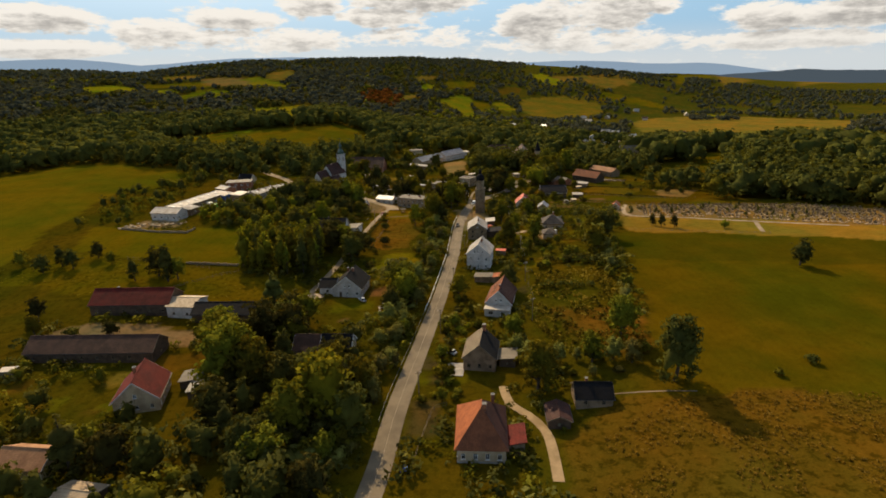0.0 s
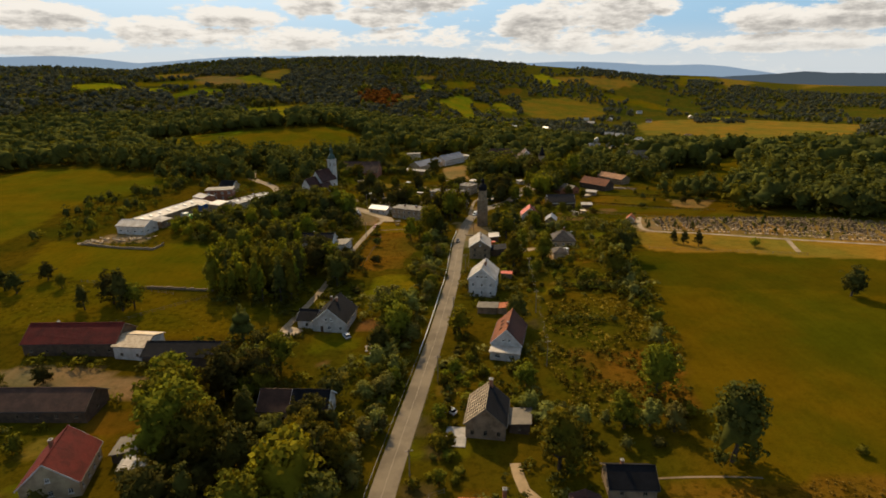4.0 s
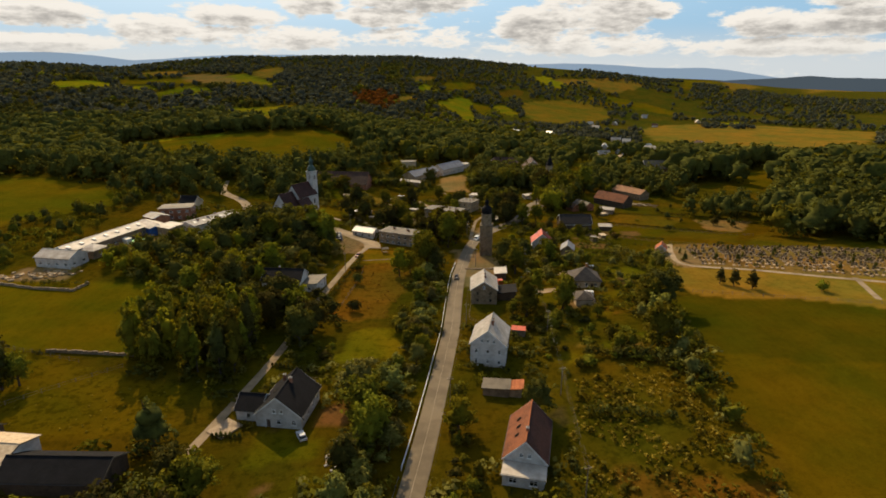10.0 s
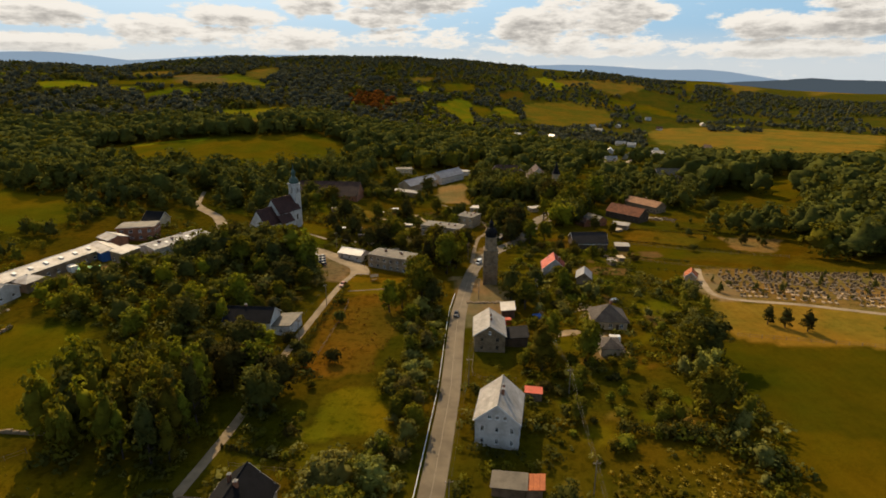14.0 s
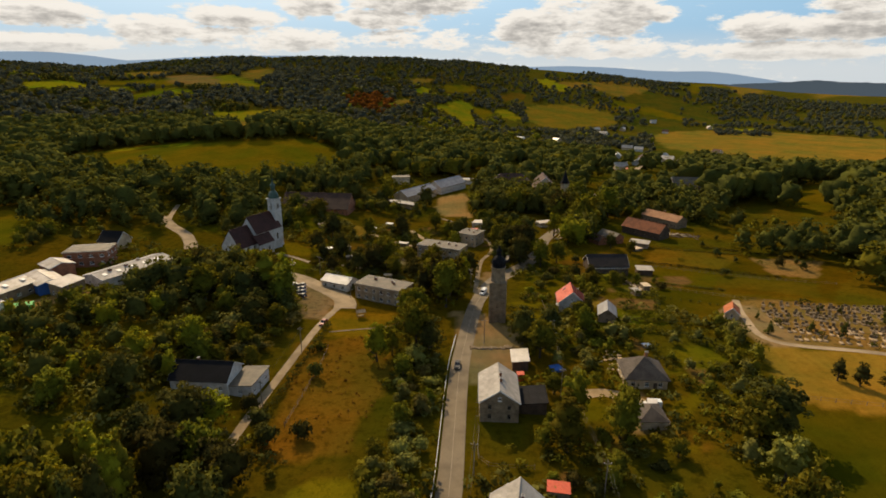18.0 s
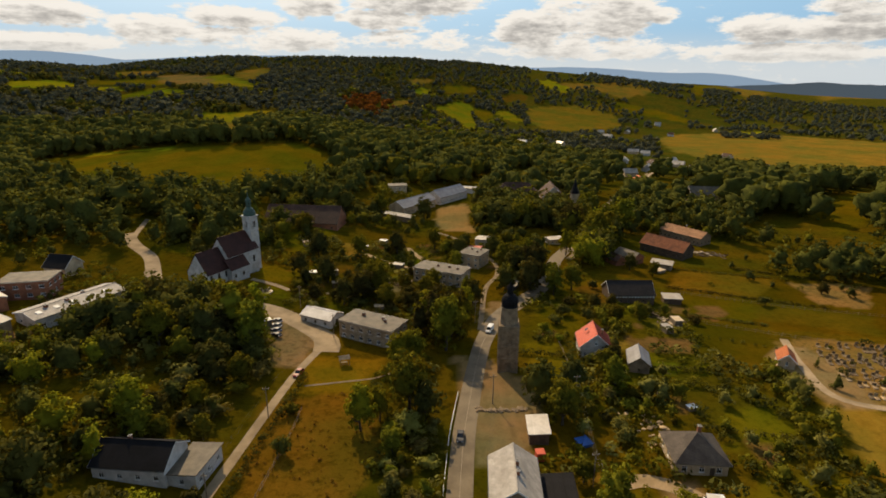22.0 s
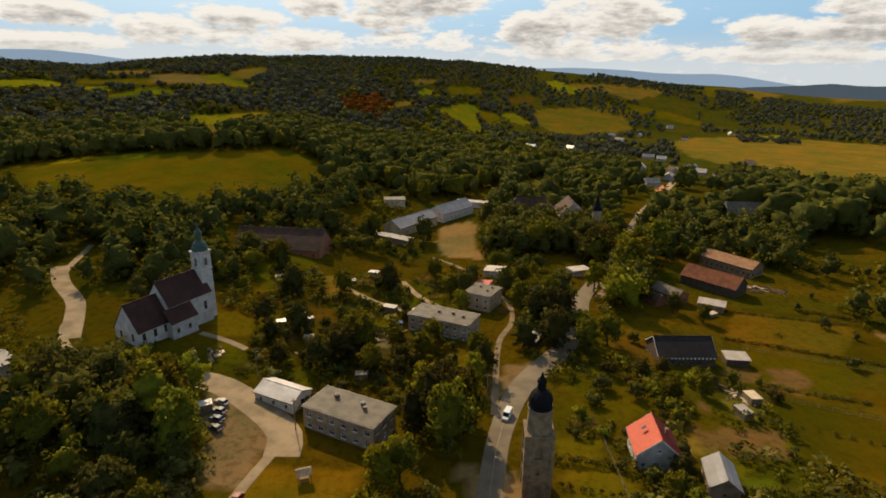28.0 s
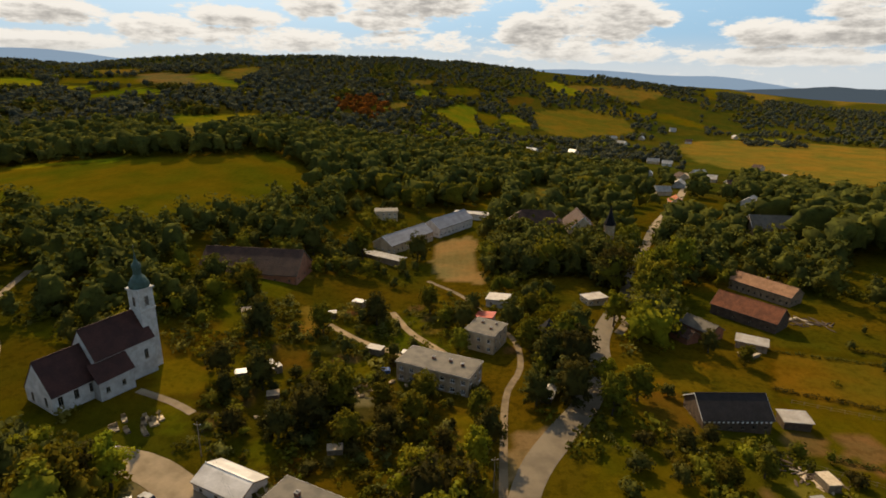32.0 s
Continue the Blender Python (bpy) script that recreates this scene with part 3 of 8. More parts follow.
# colour, roughness of the grass, outline in metres
FIELDS = [
    ((0.102, 0.078, 0.0030), 0.05, [(81, 270), (66, 172), (57, 134), (62, 119), (104, 116), (420, 130), (420, 250), (160, 258)]),
    ((0.074, 0.066, 0.0030), 0.05, [(81, 270), (74, 222), (120, 216), (260, 196), (420, 190), (420, 250), (160, 258)]),
    (DRY, 1.0, [(42, 119), (62, 119), (104, 116), (300, 118), (200, 60), (15, 60), (24, 104)]),
    (STRAW, 0.15, [(95, 308), (91, 272), (160, 258), (240, 235), (250, 262), (166, 292)]),
    ((0.22, 0.148, 0.042), 0.7, [(112, 352), (97, 310), (166, 292), (250, 262), (262, 300), (205, 340)]),
    (MEADOW, 0.1, [(-330, 380), (-300, 425), (-205, 412), (-182, 372), (-210, 330), (-205, 285), (-190, 215), (-330, 200)]),
    ((0.150, 0.116, 0.0040), 0.15, [(-182, 269), (-104, 263), (-88, 222), (-112, 217), (-172, 234)]),
    ((0.135, 0.102, 0.0042), 0.7, [(-175, 232), (-113, 216), (-71, 206), (-64, 186), (-130, 186), (-180, 200)]),
    ((0.088, 0.060, 0.0026), 0.25, [(105, 440), (165, 424), (200, 400), (150, 352), (118, 360), (92, 388)]),
    (GREEN, 0.2, [(106, 410), (165, 378), (149, 356), (118, 370), (98, 392)]),
    ((0.25, 0.158, 0.05), 0.5, [(153, 419), (187, 408), (168, 384), (149, 394)]),
    (PLOUGH, 0.4, [(88, 388), (104, 380), (98, 371), (84, 379)]),
    ((0.080, 0.063, 0.0028), 0.15, [(92, 372), (114, 360), (98, 329), (79, 337)]),
    ((0.190, 0.102, 0.0095), 0.6, [(-46, 306), (-24, 312), (-15, 290), (-21, 252), (-39, 250)]),
    ((0.215, 0.138, 0.0075), 0.3, [(-40, 333), (-17, 328), (-22, 309), (-41, 311)]),
    (DIRT, 0.5, [(-62, 357), (-44, 352), (-40, 340), (-41, 324), (-49, 322)]),
    (DIRT, 0.1, [(2, 334), (14, 330), (22, 312), (24, 299), (21, 286), (6, 284), (4, 304)]),
    (OLIVE, 0.3, [(44, 420), (62, 418), (66, 398), (52, 385), (40, 396)]),
    (GREEN, 0.2, [(-84, 366), (-66, 362), (-58, 372), (-68, 400), (-84, 410)]),
    (OLIVE, 0.1, [(-98, 360), (-84, 357), (-84, 368), (-99, 376)]),
    (YARD, 0.1, [(-9, 512), (-3, 546), (12, 560), (16, 522), (13, 486), (-3, 489)]),
    (DIRT, 0.2, [(97, 320), (99, 338), (112, 347), (119, 344), (112, 318), (109, 306), (98, 308)]),
    (DIRT, 0.2, [(12, 362), (14, 381), (26, 380), (22, 370)]),
    ((0.105, 0.078, 0.018), 0.6, [(-25, 395), (-18, 399), (-13, 385), (-22, 380)]),
    ((0.155, 0.096, 0.0070), 0.3, [(108, 434), (150, 422), (131, 395), (98, 410)]),
    ((0.092, 0.077, 0.0030), 0.15, [(97, 407), (128, 391), (112, 371), (94, 377)]),
    ((0.165, 0.100, 0.034), 0.4, [(99, 388), (109, 388), (105, 377), (95, 377)]),
    ((0.165, 0.100, 0.034), 0.4, [(56, 351), (66, 348), (80, 345), (58, 340)]),
    ((0.150, 0.096, 0.0052), 0.4, [(64, 414), (74, 425), (86, 423), (78, 408), (63, 386), (49, 384), (50, 396)]),
    (HAY, 0.5, [(-63, 487), (-50, 468), (-36, 478), (-34, 470), (-50, 458), (-62, 474)]),
    (LAWN, 0.3, [(-70, 470), (-56, 462), (-58, 446), (-70, 450)]),
    (LAWN, 0.3, [(-44, 500), (-34, 512), (-26, 496), (-36, 486)]),
    (MEADOW, 0.4, [(-34, 462), (-22, 466), (-18, 452), (-30, 448)]),
    (LAWN, 0.3, [(-64, 404), (-56, 406), (-54, 392), (-62, 390)]),
    (LAWN, 0.3, [(2, 388), (8, 390), (9, 378), (3, 374)]),
    ((0.105, 0.074, 0.020), 0.6, [(-11, 121), (-3, 121), (-4, 106), (-11, 106)]),
    (GREEN, 0.5, [(-56, 448), (-20, 452), (-14, 466), (-26, 480), (-60, 470)]),
    (DIRT, 0.1, [(-165, 262), (-140, 266), (-140, 280), (-160, 276)]),
    (YARD, 0.1, [(-145, 300), (-118, 318), (-118, 326), (-146, 312)]),
    (DIRT, 0.3, [(-100, 166), (-128, 166), (-135, 156), (-82, 154), (-80, 162)]),
    (DRY, 0.3, [(-90, 148), (-74, 150), (-72, 140), (-88, 138)]),
    (DIRT, 0.1, [(44, 278), (50, 278), (52, 260), (44, 260)]),
    (RUST, 0.8, [(34, 176), (62, 170), (58, 140), (40, 142)]),
    (GREEN, 0.6, [(24, 214), (60, 214), (62, 180), (30, 178)]),
    (GREEN, 0.5, [(-76, 260), (-48, 260), (-46, 274), (-76, 272)]),
    (GREEN, 0.7, [(-100, 300), (-72, 312), (-68, 303), (-96, 290)]),
    (OLIVE, 0.3, [(240, 559), (372, 660), (330, 562), (225, 484)]),
    (STRAW, 0.3, [(448, 718), (560, 775), (440, 610), (374, 596)]),
    (LAWN, 0.4, [(-82.8, 451), (-73.7, 451), (-64.5, 417), (-71, 417)]),
    ((0.150, 0.120, 0.005), 0.4, [(-79, 398), (-65, 403), (-61, 386), (-71, 381)]),
    (LAWN, 0.4, [(-71, 379), (-64, 380.5), (-60.6, 369), (-66, 367)]),
    (MEADOW, 0.4, [(-118, 402), (-111, 414), (-104, 397)]),
    (STRAW, 0.4, [(-52, 446), (-44, 451), (-40, 432), (-47, 425)]),
    (MEADOW, 0.5, [(-34, 412), (-22, 414), (-20, 402), (-30, 400)]),
    (DRY, 0.4, [(-52, 416), (-42, 420), (-40, 408), (-50, 404)]),
    (LAWN, 0.5, [(-18, 432), (-8, 436), (-4, 426), (-14, 422)]),
    (LAWN, 0.4, [(-44, 372), (-38, 374), (-36, 366), (-42, 364)]),
    (DIRT, 0.4, [(-26, 396), (-18, 398), (-16, 390), (-24, 388)]),
    (OLIVE, 0.4, [(29.7, 365), (40, 372), (50, 372), (55.3, 359), (44, 349), (28, 351)]),
    (MEADOW, 0.4, [(24.6, 342), (37.4, 341), (33.5, 332), (23.9, 331)]),
    (PLOUGH, 0.4, [(57.7, 349), (80.4, 349), (76.2, 336), (61.2, 340)]),
    (MEADOW, 0.4, [(66, 300), (80, 304), (84, 294), (70, 288)]),
    (LAWN, 0.4, [(58, 276), (66, 278), (64, 270), (57, 268)]),
    (LAWN, 0.4, [(32, 272), (42, 273), (42, 264), (33, 262)]),
    (MEADOW, 0.4, [(-32, 220), (-24, 222), (-24, 206), (-31, 206)]),
    ((0.175, 0.150, 0.0060), 0.6, [(-34, 224), (-15, 222), (-14, 242), (-31, 244)]),
    (LAWN, 0.4, [(-44, 190), (-30, 190), (-30, 180), (-42, 180)]),
    (MEADOW, 0.5, [(26, 312), (40, 320), (38, 330), (24, 330)]),
    (RUST, 0.3, [(54, 404), (64, 402), (64, 384), (56, 380), (52, 392)]),
    (LIME, 0.15, [(-751, 1150), (-734, 1196), (-730, 1234), (-684, 1226), (-652, 1210), (-675, 1118), (-699, 1086)]),
    (MEADOW, 0.2, [(-713, 1309), (-624, 1290), (-546, 1289), (-508, 1231), (-517, 1204), (-604, 1232), (-659, 1234)]),
    (LIME, 0.2, [(-654, 1209), (-583, 1196), (-552, 1150), (-602, 1159)]),
    ((0.135, 0.150, 0.006), 0.2, [(-539, 1111), (-512, 1129), (-517, 1178), (-479, 1127), (-481, 1082), (-494, 1047)]),
    (LIME, 0.1, [(-503, 1179), (-478, 1168), (-429, 1072), (-445, 1075)]),
    (LIME, 0.1, [(-465, 1151), (-445, 1152), (-429, 1109), (-446, 1113)]),
    ((0.25, 0.165, 0.045), 0.3, [(-590, 1348), (-535, 1361), (-482, 1332), (-428, 1231), (-471, 1206), (-523, 1238)]),
    ((0.200, 0.190, 0.010), 0.2, [(-482, 1332), (-447, 1338), (-395, 1284), (-348, 1223), (-321, 1178), (-366, 1201), (-426, 1225)]),
    (HAY, 0.3, [(-444, 1368), (-437, 1452), (-418, 1521), (-386, 1445), (-383, 1335), (-390, 1278)]),
    (HAY, 0.3, [(-749, 1461), (-624, 1429), (-596, 1366), (-680, 1363)]),
    ((0.27, 0.225, 0.009), 0.15, [(-337, 947), (-308, 938), (-280, 973), (-245, 988), (-219, 954), (-201, 872), (-221, 883), (-227, 855), (-245, 849), (-304, 884)]),
    (HAY, 0.3, [(-308, 879), (-252, 867), (-201, 811), (-175, 726), (-209, 739), (-274, 807)]),
    (MEADOW, 0.1, [(-325, 640), (-301, 650), (-260, 650), (-229, 651), (-193, 646), (-157, 654), (-127, 671), (-101, 651), (-84, 628), (-85, 587), (-104, 546), (-123, 521), (-151, 522), (-183, 530), (-240, 531)]),
    (LIME, 0.1, [(-307, 648), (-280, 656), (-232, 654), (-226, 644), (-273, 645), (-302, 640)]),
    (HAY, 0.3, [(-99, 1616), (-40, 1732), (-45, 1663), (-83, 1571)]),
    (LIME, 0.2, [(-78, 1511), (-41, 1578), (-41, 1514), (-66, 1448)]),
    (MEADOW, 0.3, [(-16, 1655), (29, 1684), (84, 1739), (72, 1654), (27, 1580), (1, 1582)]),
    (STRAW, 0.3, [(-113, 1288), (-76, 1374), (-68, 1339), (-102, 1250)]),
    ((0.200, 0.190, 0.008), 0.2, [(-28, 1362), (7, 1460), (32, 1497), (63, 1473), (50, 1387), (58, 1203), (41, 1132), (26, 1242), (2, 1323)]),
    (MEADOW, 0.3, [(57, 1448), (98, 1448), (99, 1374), (66, 1289), (58, 1381)]),
    ((0.210, 0.190, 0.008), 0.3, [(107, 1459), (140, 1467), (162, 1388), (144, 1331), (113, 1370)]),
    (DRY, 0.3, [(137, 1663), (206, 1719), (213, 1662), (146, 1583)]),
    (LIME, 0.1, [(280, 1954), (323, 1989), (336, 1922), (374, 1893), (345, 1791), (287, 1782)]),
    (HAY, 0.3, [(338, 1931), (470, 1996), (624, 2152), (657, 2024), (613, 1924), (501, 1812), (452, 1862), (376, 1856)]),
    ((0.20, 0.150, 0.015), 0.3, [(192, 1532), (278, 1613), (371, 1663), (421, 1583), (393, 1450), (295, 1356), (203, 1283), (173, 1358)]),
    (MEADOW, 0.3, [(388, 1730), (484, 1754), (553, 1697), (622, 1623), (585, 1561), (522, 1611), (426, 1607), (382, 1651)]),
    (MEADOW, 0.3, [(1030, 2605), (1670, 3675), (1209, 2669), (776, 1962)]),
    (HAY, 0.3, [(1766, 3784), (1827, 3700), (1454, 2758), (984, 2011), (1113, 2398)]),
    (HAY, 0.2, [(2020, 4009), (2132, 3821), (2380, 3366), (2709, 3282), (2636, 3200), (1713, 2672), (1410, 2328), (1950, 3217), (1775, 3324)]),
    ((0.25, 0.172, 0.024), 0.15, [(419, 1298), (495, 1384), (592, 1420), (729, 1378), (809, 1294), (874, 1214), (521, 818), (434, 857), (414, 904), (439, 992), (389, 1010), (374, 1063), (382, 1158)]),
    (LIME, 0.2, [(625, 1461), (721, 1461), (694, 1404), (600, 1412)]),
    (DRY, 0.4, [(410, 893), (472, 893), (539, 880), (442, 766), (354, 746), (315, 739)]),
    (HAY, 0.4, [(60, 694), (87, 758), (84, 700), (70, 623), (55, 606), (49, 647)]),
    (MEADOW, 0.4, [(25, 656), (44, 662), (37, 615), (22, 612)]),
]


# woods that stand between the open fields of the far valley
GROVES = [
    [(342, 1831), (433, 1915), (449, 1821), (461, 1680), (424, 1580), (354, 1593), (321, 1690)],
    [(1802, 3316), (1950, 3217), (1617, 2635), (1056, 1826), (848, 1658), (714, 1613), (838, 1831)],
    [(1215, 2066), (1936, 2782), (2217, 2728), (1226, 1611), (952, 1644)],
    [(447, 1634), (517, 1677), (487, 1570), (410, 1513)],
    [(848, 2083), (1690, 3579), (1146, 2379), (781, 1811), (719, 1777)],
    [(233, 1775), (321, 1842), (305, 1681), (220, 1591)],
    [(507, 2136), (1315, 3636), (1556, 3804), (688, 1893), (626, 1997), (489, 2002)],
    [(133, 1837), (266, 1893), (241, 1779), (136, 1689)],
    [(589, 1390), (703, 1364), (653, 1284), (562, 1317)],
]


# small plots of the allotments and back gardens: beds, lawns and bare soil
PLOTS = []
plot_rng = random.Random(31)
for x0, x1, y0, y1, count in ((-64, 6, 364, 470, 60), (26, 84, 262, 376, 34), (22, 60, 186, 262, 22), (-9, 4, 110, 170, 9), (-42, -22, 160, 240, 12), (-130, -70, 118, 142, 10), (-10, 22, 384, 480, 16)):
    for _ in range(count):
        cx, cy, w, d, a = plot_rng.uniform(x0, x1), plot_rng.uniform(y0, y1), plot_rng.uniform(3, 7), plot_rng.uniform(3, 9), plot_rng.uniform(-0.5, 0.2)
        ring = [(cx + u * w * math.cos(a) - v * d * math.sin(a), cy + u * w * math.sin(a) + v * d * math.cos(a)) for u, v in ((-0.5, -0.5), (0.5, -0.5), (0.5, 0.5), (-0.5, 0.5))]
        PLOTS.append((plot_rng.choice((LAWN, LAWN, MEADOW, (0.130, 0.124, 0.006), DRY, PLOUGH, (0.100, 0.070, 0.022), HAY)), plot_rng.uniform(0.2, 0.8), ring))


def inside(px, py, outline):
    """Which of many places lie inside an outline."""
    hit_in = np.zeros(px.shape, bool)
    for (xa, ya), (xb, yb) in zip(outline, outline[1:] + outline[:1]):
        if ya != yb:
            hit_in ^= ((ya > py) != (yb > py)) & (px < (xb - xa) * (py - ya) / (yb - ya) + xa)
    return hit_in


def spread(start, stop, step, grow, widest):
    """Places from start to stop whose steps grow up to a widest one."""
    out, sign = [], 1 if stop > start else -1
    at = start
    while (stop - at) * sign > 0:
        step = min(step * grow, widest)
        at += sign * step
        out.append(at)
    return out


def build_ground():
    xs = spread(-190, -900, 2.4, 1.05, 11.0)[::-1]
    xs = spread(xs[0], -5200, 9.0, 1.06, 400)[::-1] + xs + list(np.arange(-190, 200, 2.5))
    right = spread(xs[-1], 900, 2.4, 1.05, 11.0)
    xs += right + spread(right[-1], 5200, 9.0, 1.06, 400)
    ys = spread(66, -700, 2.0, 1.12, 150)[::-1] + list(np.arange(66, 470, 2.5))
    mid = spread(ys[-1], 2300, 2.4, 1.035, 18.0)
    ys += mid + spread(mid[-1], 5200, 16.0, 1.06, 400)
    nx, ny = len(xs), len(ys)
    gx, gy = np.meshgrid(np.array(xs), np.array(ys))
    gx, gy = gx.ravel(), gy.ravel()
    gz = np.array([height(a, b) for a, b in zip(gx, gy)])
    co = np.stack([gx, gy, gz], 1)
    k = np.arange(nx * ny).reshape(ny, nx)
    quads = np.stack([k[:-1, :-1], k[:-1, 1:], k[1:, 1:], k[1:, :-1]], -1).reshape(-1, 4)
    me = bpy.data.meshes.new("ground")
    me.vertices.add(len(co))
    me.vertices.foreach_set("co", co.ravel())
    me.loops.add(quads.size)
    me.loops.foreach_set("vertex_index", quads.ravel().astype(np.int32))
    me.polygons.add(len(quads))
    me.polygons.foreach_set("loop_start", np.arange(0, quads.size, 4, dtype=np.int32))
    me.update()
    me.polygons.foreach_set("use_smooth", [True] * len(quads))
    cover = np.tile(np.array([*GREEN, 1.0]), (len(co), 1))
    tuft = np.full(len(co), 0.55)
    r = np.hypot(gx, gy - 130)
    cover[r > 620, :3] = (0.075, 0.068, 0.008)
    cover[(r > 900) & (gx > 0.05 * gy), :3] = (0.092, 0.086, 0.009)
    # wobble the outlines a little, as field edges do
    wob = 2.0 + 0.006 * r
    wx = gx + wob * np.sin(gy * 0.11 + 1.3) * np.sin(gx * 0.07) * 0.6
    wy = gy + wob * np.sin(gx * 0.13 + 0.4) * 0.5
    for colour, rough, outline in PLOTS + FIELDS:
        sel = inside(wx, wy, outline)
        cover[sel, :3] = colour
        tuft[sel] = rough
    a = me.attributes.new("cover", "FLOAT_COLOR", "POINT")
    a.data.foreach_set("color", cover.ravel())
    a = me.attributes.new("tuft", "FLOAT", "POINT")
    a.data.foreach_set("value", tuft)
    return tagged(hang("ground", me, "ground"), "grassy valley floor with meadows, ploughed strips and far fields", "ground", kind="structure")


build_ground()


def smooth_line(pts, step=4.0):
    """A curve through the points, in even steps."""
    pts = [Vector(p) for p in pts]
    ext = [pts[0] * 2 - pts[1]] + pts + [pts[-1] * 2 - pts[-2]]
    out = []
    for a, b, c, d in zip(ext, ext[1:], ext[2:], ext[3:]):
        n = max(2, int((c - b).length / step))
        for i in range(n):
            t = i / n
            out.append(0.5 * (2 * b + (c - a) * t + (2 * a - 5 * b + 4 * c - d) * t * t + (3 * b - a - 3 * c + d) * t**3))
    return out + [pts[-1]]


def ribbon(bm, line, widths, up, across=4, lo=-0.5, hi=0.5):
    """A strip that lies on the ground along a line; widths: one, or a list along it."""
    rows = []
    for i, p in enumerate(line):
        d = (line[min(i + 1, len(line) - 1)] - line[max(i - 1, 0)]).normalized()
        n = Vector((d.y, -d.x))
        w = widths if isinstance(widths, (int, float)) else between(i / (len(line) - 1), widths)
        row = []
        for k in range(across + 1):
            q = p + n * w * (lo + (hi - lo) * k / across)
            row.append(bm.verts.new((q.x, q.y, height(q.x, q.y) + up)))
        rows.append(row)
    for a, b in zip(rows, rows[1:]):
        for k in range(across):
            bm.faces.new((a[k], a[k + 1], b[k + 1], b[k]))


MAIN = smooth_line([(-22, 60), (-16.6, 93), (-14.3, 119), (-9.3, 156), (-5.4, 185), (-3.3, 203), (-1.0, 224), (0.9, 242), (1.8, 256), (3.0, 276), (4.2, 292), (5.7, 304), (9.2, 328), (12.6, 345), (19, 364), (28, 379), (38, 394), (47, 415), (52, 434), (62, 456), (74, 478), (92, 520), (130, 600)])
LANE = smooth_line([(-62, 160), (-57, 180), (-50.5, 222), (-48, 258), (-45.5, 285), (-42, 318), (-38.5, 335), (-37, 341), (-46, 349), (-60, 357), (-72, 359), (-88, 360), (-104, 366), (-113, 378), (-116, 388), (-124, 396), (-135, 408), (-142, 424), (-150, 450)])
SIDE = smooth_line([(11.5, 352), (13.5, 372), (15.2, 388), (17.5, 400), (22.5, 413), (23, 430), (17, 446), (6, 470), (-8, 486)])
for name, line, width, mat, up, label in (
        ("road", MAIN, [(0, 5.4), (0.5, 5.4), (0.56, 7.4), (0.64, 6.8), (0.72, 5.6), (1, 5.2)], "asphalt", 0.06, "worn grey asphalt village road"),
        ("lane", LANE, 2.3, "gravel", 0.05, "pale gravel lane past the church"),
        ("side_street", SIDE, 1.9, "track", 0.045, "dusty side street between flat-roofed houses")):
    bm = bmesh.new()
    ribbon(bm, line, width, up)
    tagged(part(name, bm, mat), label, "road", kind="structure")
paths = [("cemetery_path", [(114, 352), (106, 330), (104, 309), (130, 301), (160, 290), (205, 275)], 2.6, "gravel", "sandy cemetery path"),
         ("cemetery_path", [(165, 291), (156, 266)], 2.2, "gravel", "sandy path across the cemetery lawn"),
         ("garden_path", [(33, 276), (42, 277.5), (50, 272), (52, 262)], 4.0, "dirt", "pale dirt drive to the hipped house"),
         ("farm_track", [(13, 128), (14, 120), (18, 115), (21, 109), (21.5, 102), (21, 92)], 2.4, "dirt", "pale dirt farm track beside the sheds"),
         ("yard_road", [(-36.5, 333), (-38, 341), (-46, 349.5), (-59, 358), (-70, 360)], 8.0, "gravel", "wide pale yard in front of the workshop"),
         ("church_lane", [(-107, 371), (-114, 384), (-121, 395), (-134, 408), (-146, 424)], 5.4, "gravel", "wide pale lane beside the church"),
         ("farm_track", [(30, 122), (44, 121), (60, 119)], 0.5, "track", "dirt farm track at the field edge"),
         ("foot_path", [(-38, 313), (-28, 316), (-20, 318), (-14, 322)], 0.8, "track", "trodden path over the meadow"),
         ("church_path", [(-76, 384), (-66, 381), (-60, 378)], 2.2, "gravel", "pale path to the church door"),
         ("farm_track", [(-20, 452), (-12, 436), (2, 416), (-22, 424), (-40, 436)], 2.6, "dirt", "dirt track between gardens"),
         ("far_street", [(130, 600), (180, 690), (225, 780), (262, 850), (300, 960)], 6.0, "gravel", "pale street through the far village"),
         ("garden_path", [(60, 440), (66, 452), (64, 470)], 3.0, "gravel", "pale path beside the bend")]
for name, pts, width, mat, label in paths:
    bm = bmesh.new()
    ribbon(bm, smooth_line(pts, 3.0), width, 0.075, 3)
    tagged(part(name, bm, mat), label, "path", kind="structure")
bm = bmesh.new()
ribbon(bm, MAIN[:70], 0.07, 0.09, 1)
tagged(part("road_line", bm, "paint"), "faded white centre line", "road marking", kind="structure")


# ---- buildings ----
SHARED = {}


def window_meshes(w, h):
    key = ("window", round(w, 2), round(h, 2))
    if key not in SHARED:
        bm = bmesh.new()
        f = 0.09
        for x0, x1, z0, z1 in ((-w / 2, -w / 2 + f, 0, h), (w / 2 - f, w / 2, 0, h), (-w / 2 + f, w / 2 - f, 0, f), (-w / 2 + f, w / 2 - f, h - f, h), (-0.035, 0.035, f, h - f), (-w / 2 + f, -0.035, h * 0.66, h * 0.66 + 0.06), (0.035, w / 2 - f, h * 0.66, h * 0.66 + 0.06)):
            box(bm, x0, x1, 0.08, 0.15, z0, z1)
        frame_me = bpy.data.meshes.new("window")
        bm.to_mesh(frame_me)
        bm.free()
        bm = bmesh.new()
        box(bm, -w / 2 + 0.02, w / 2 - 0.02, 0.11, 0.125, 0.02, h - 0.02)
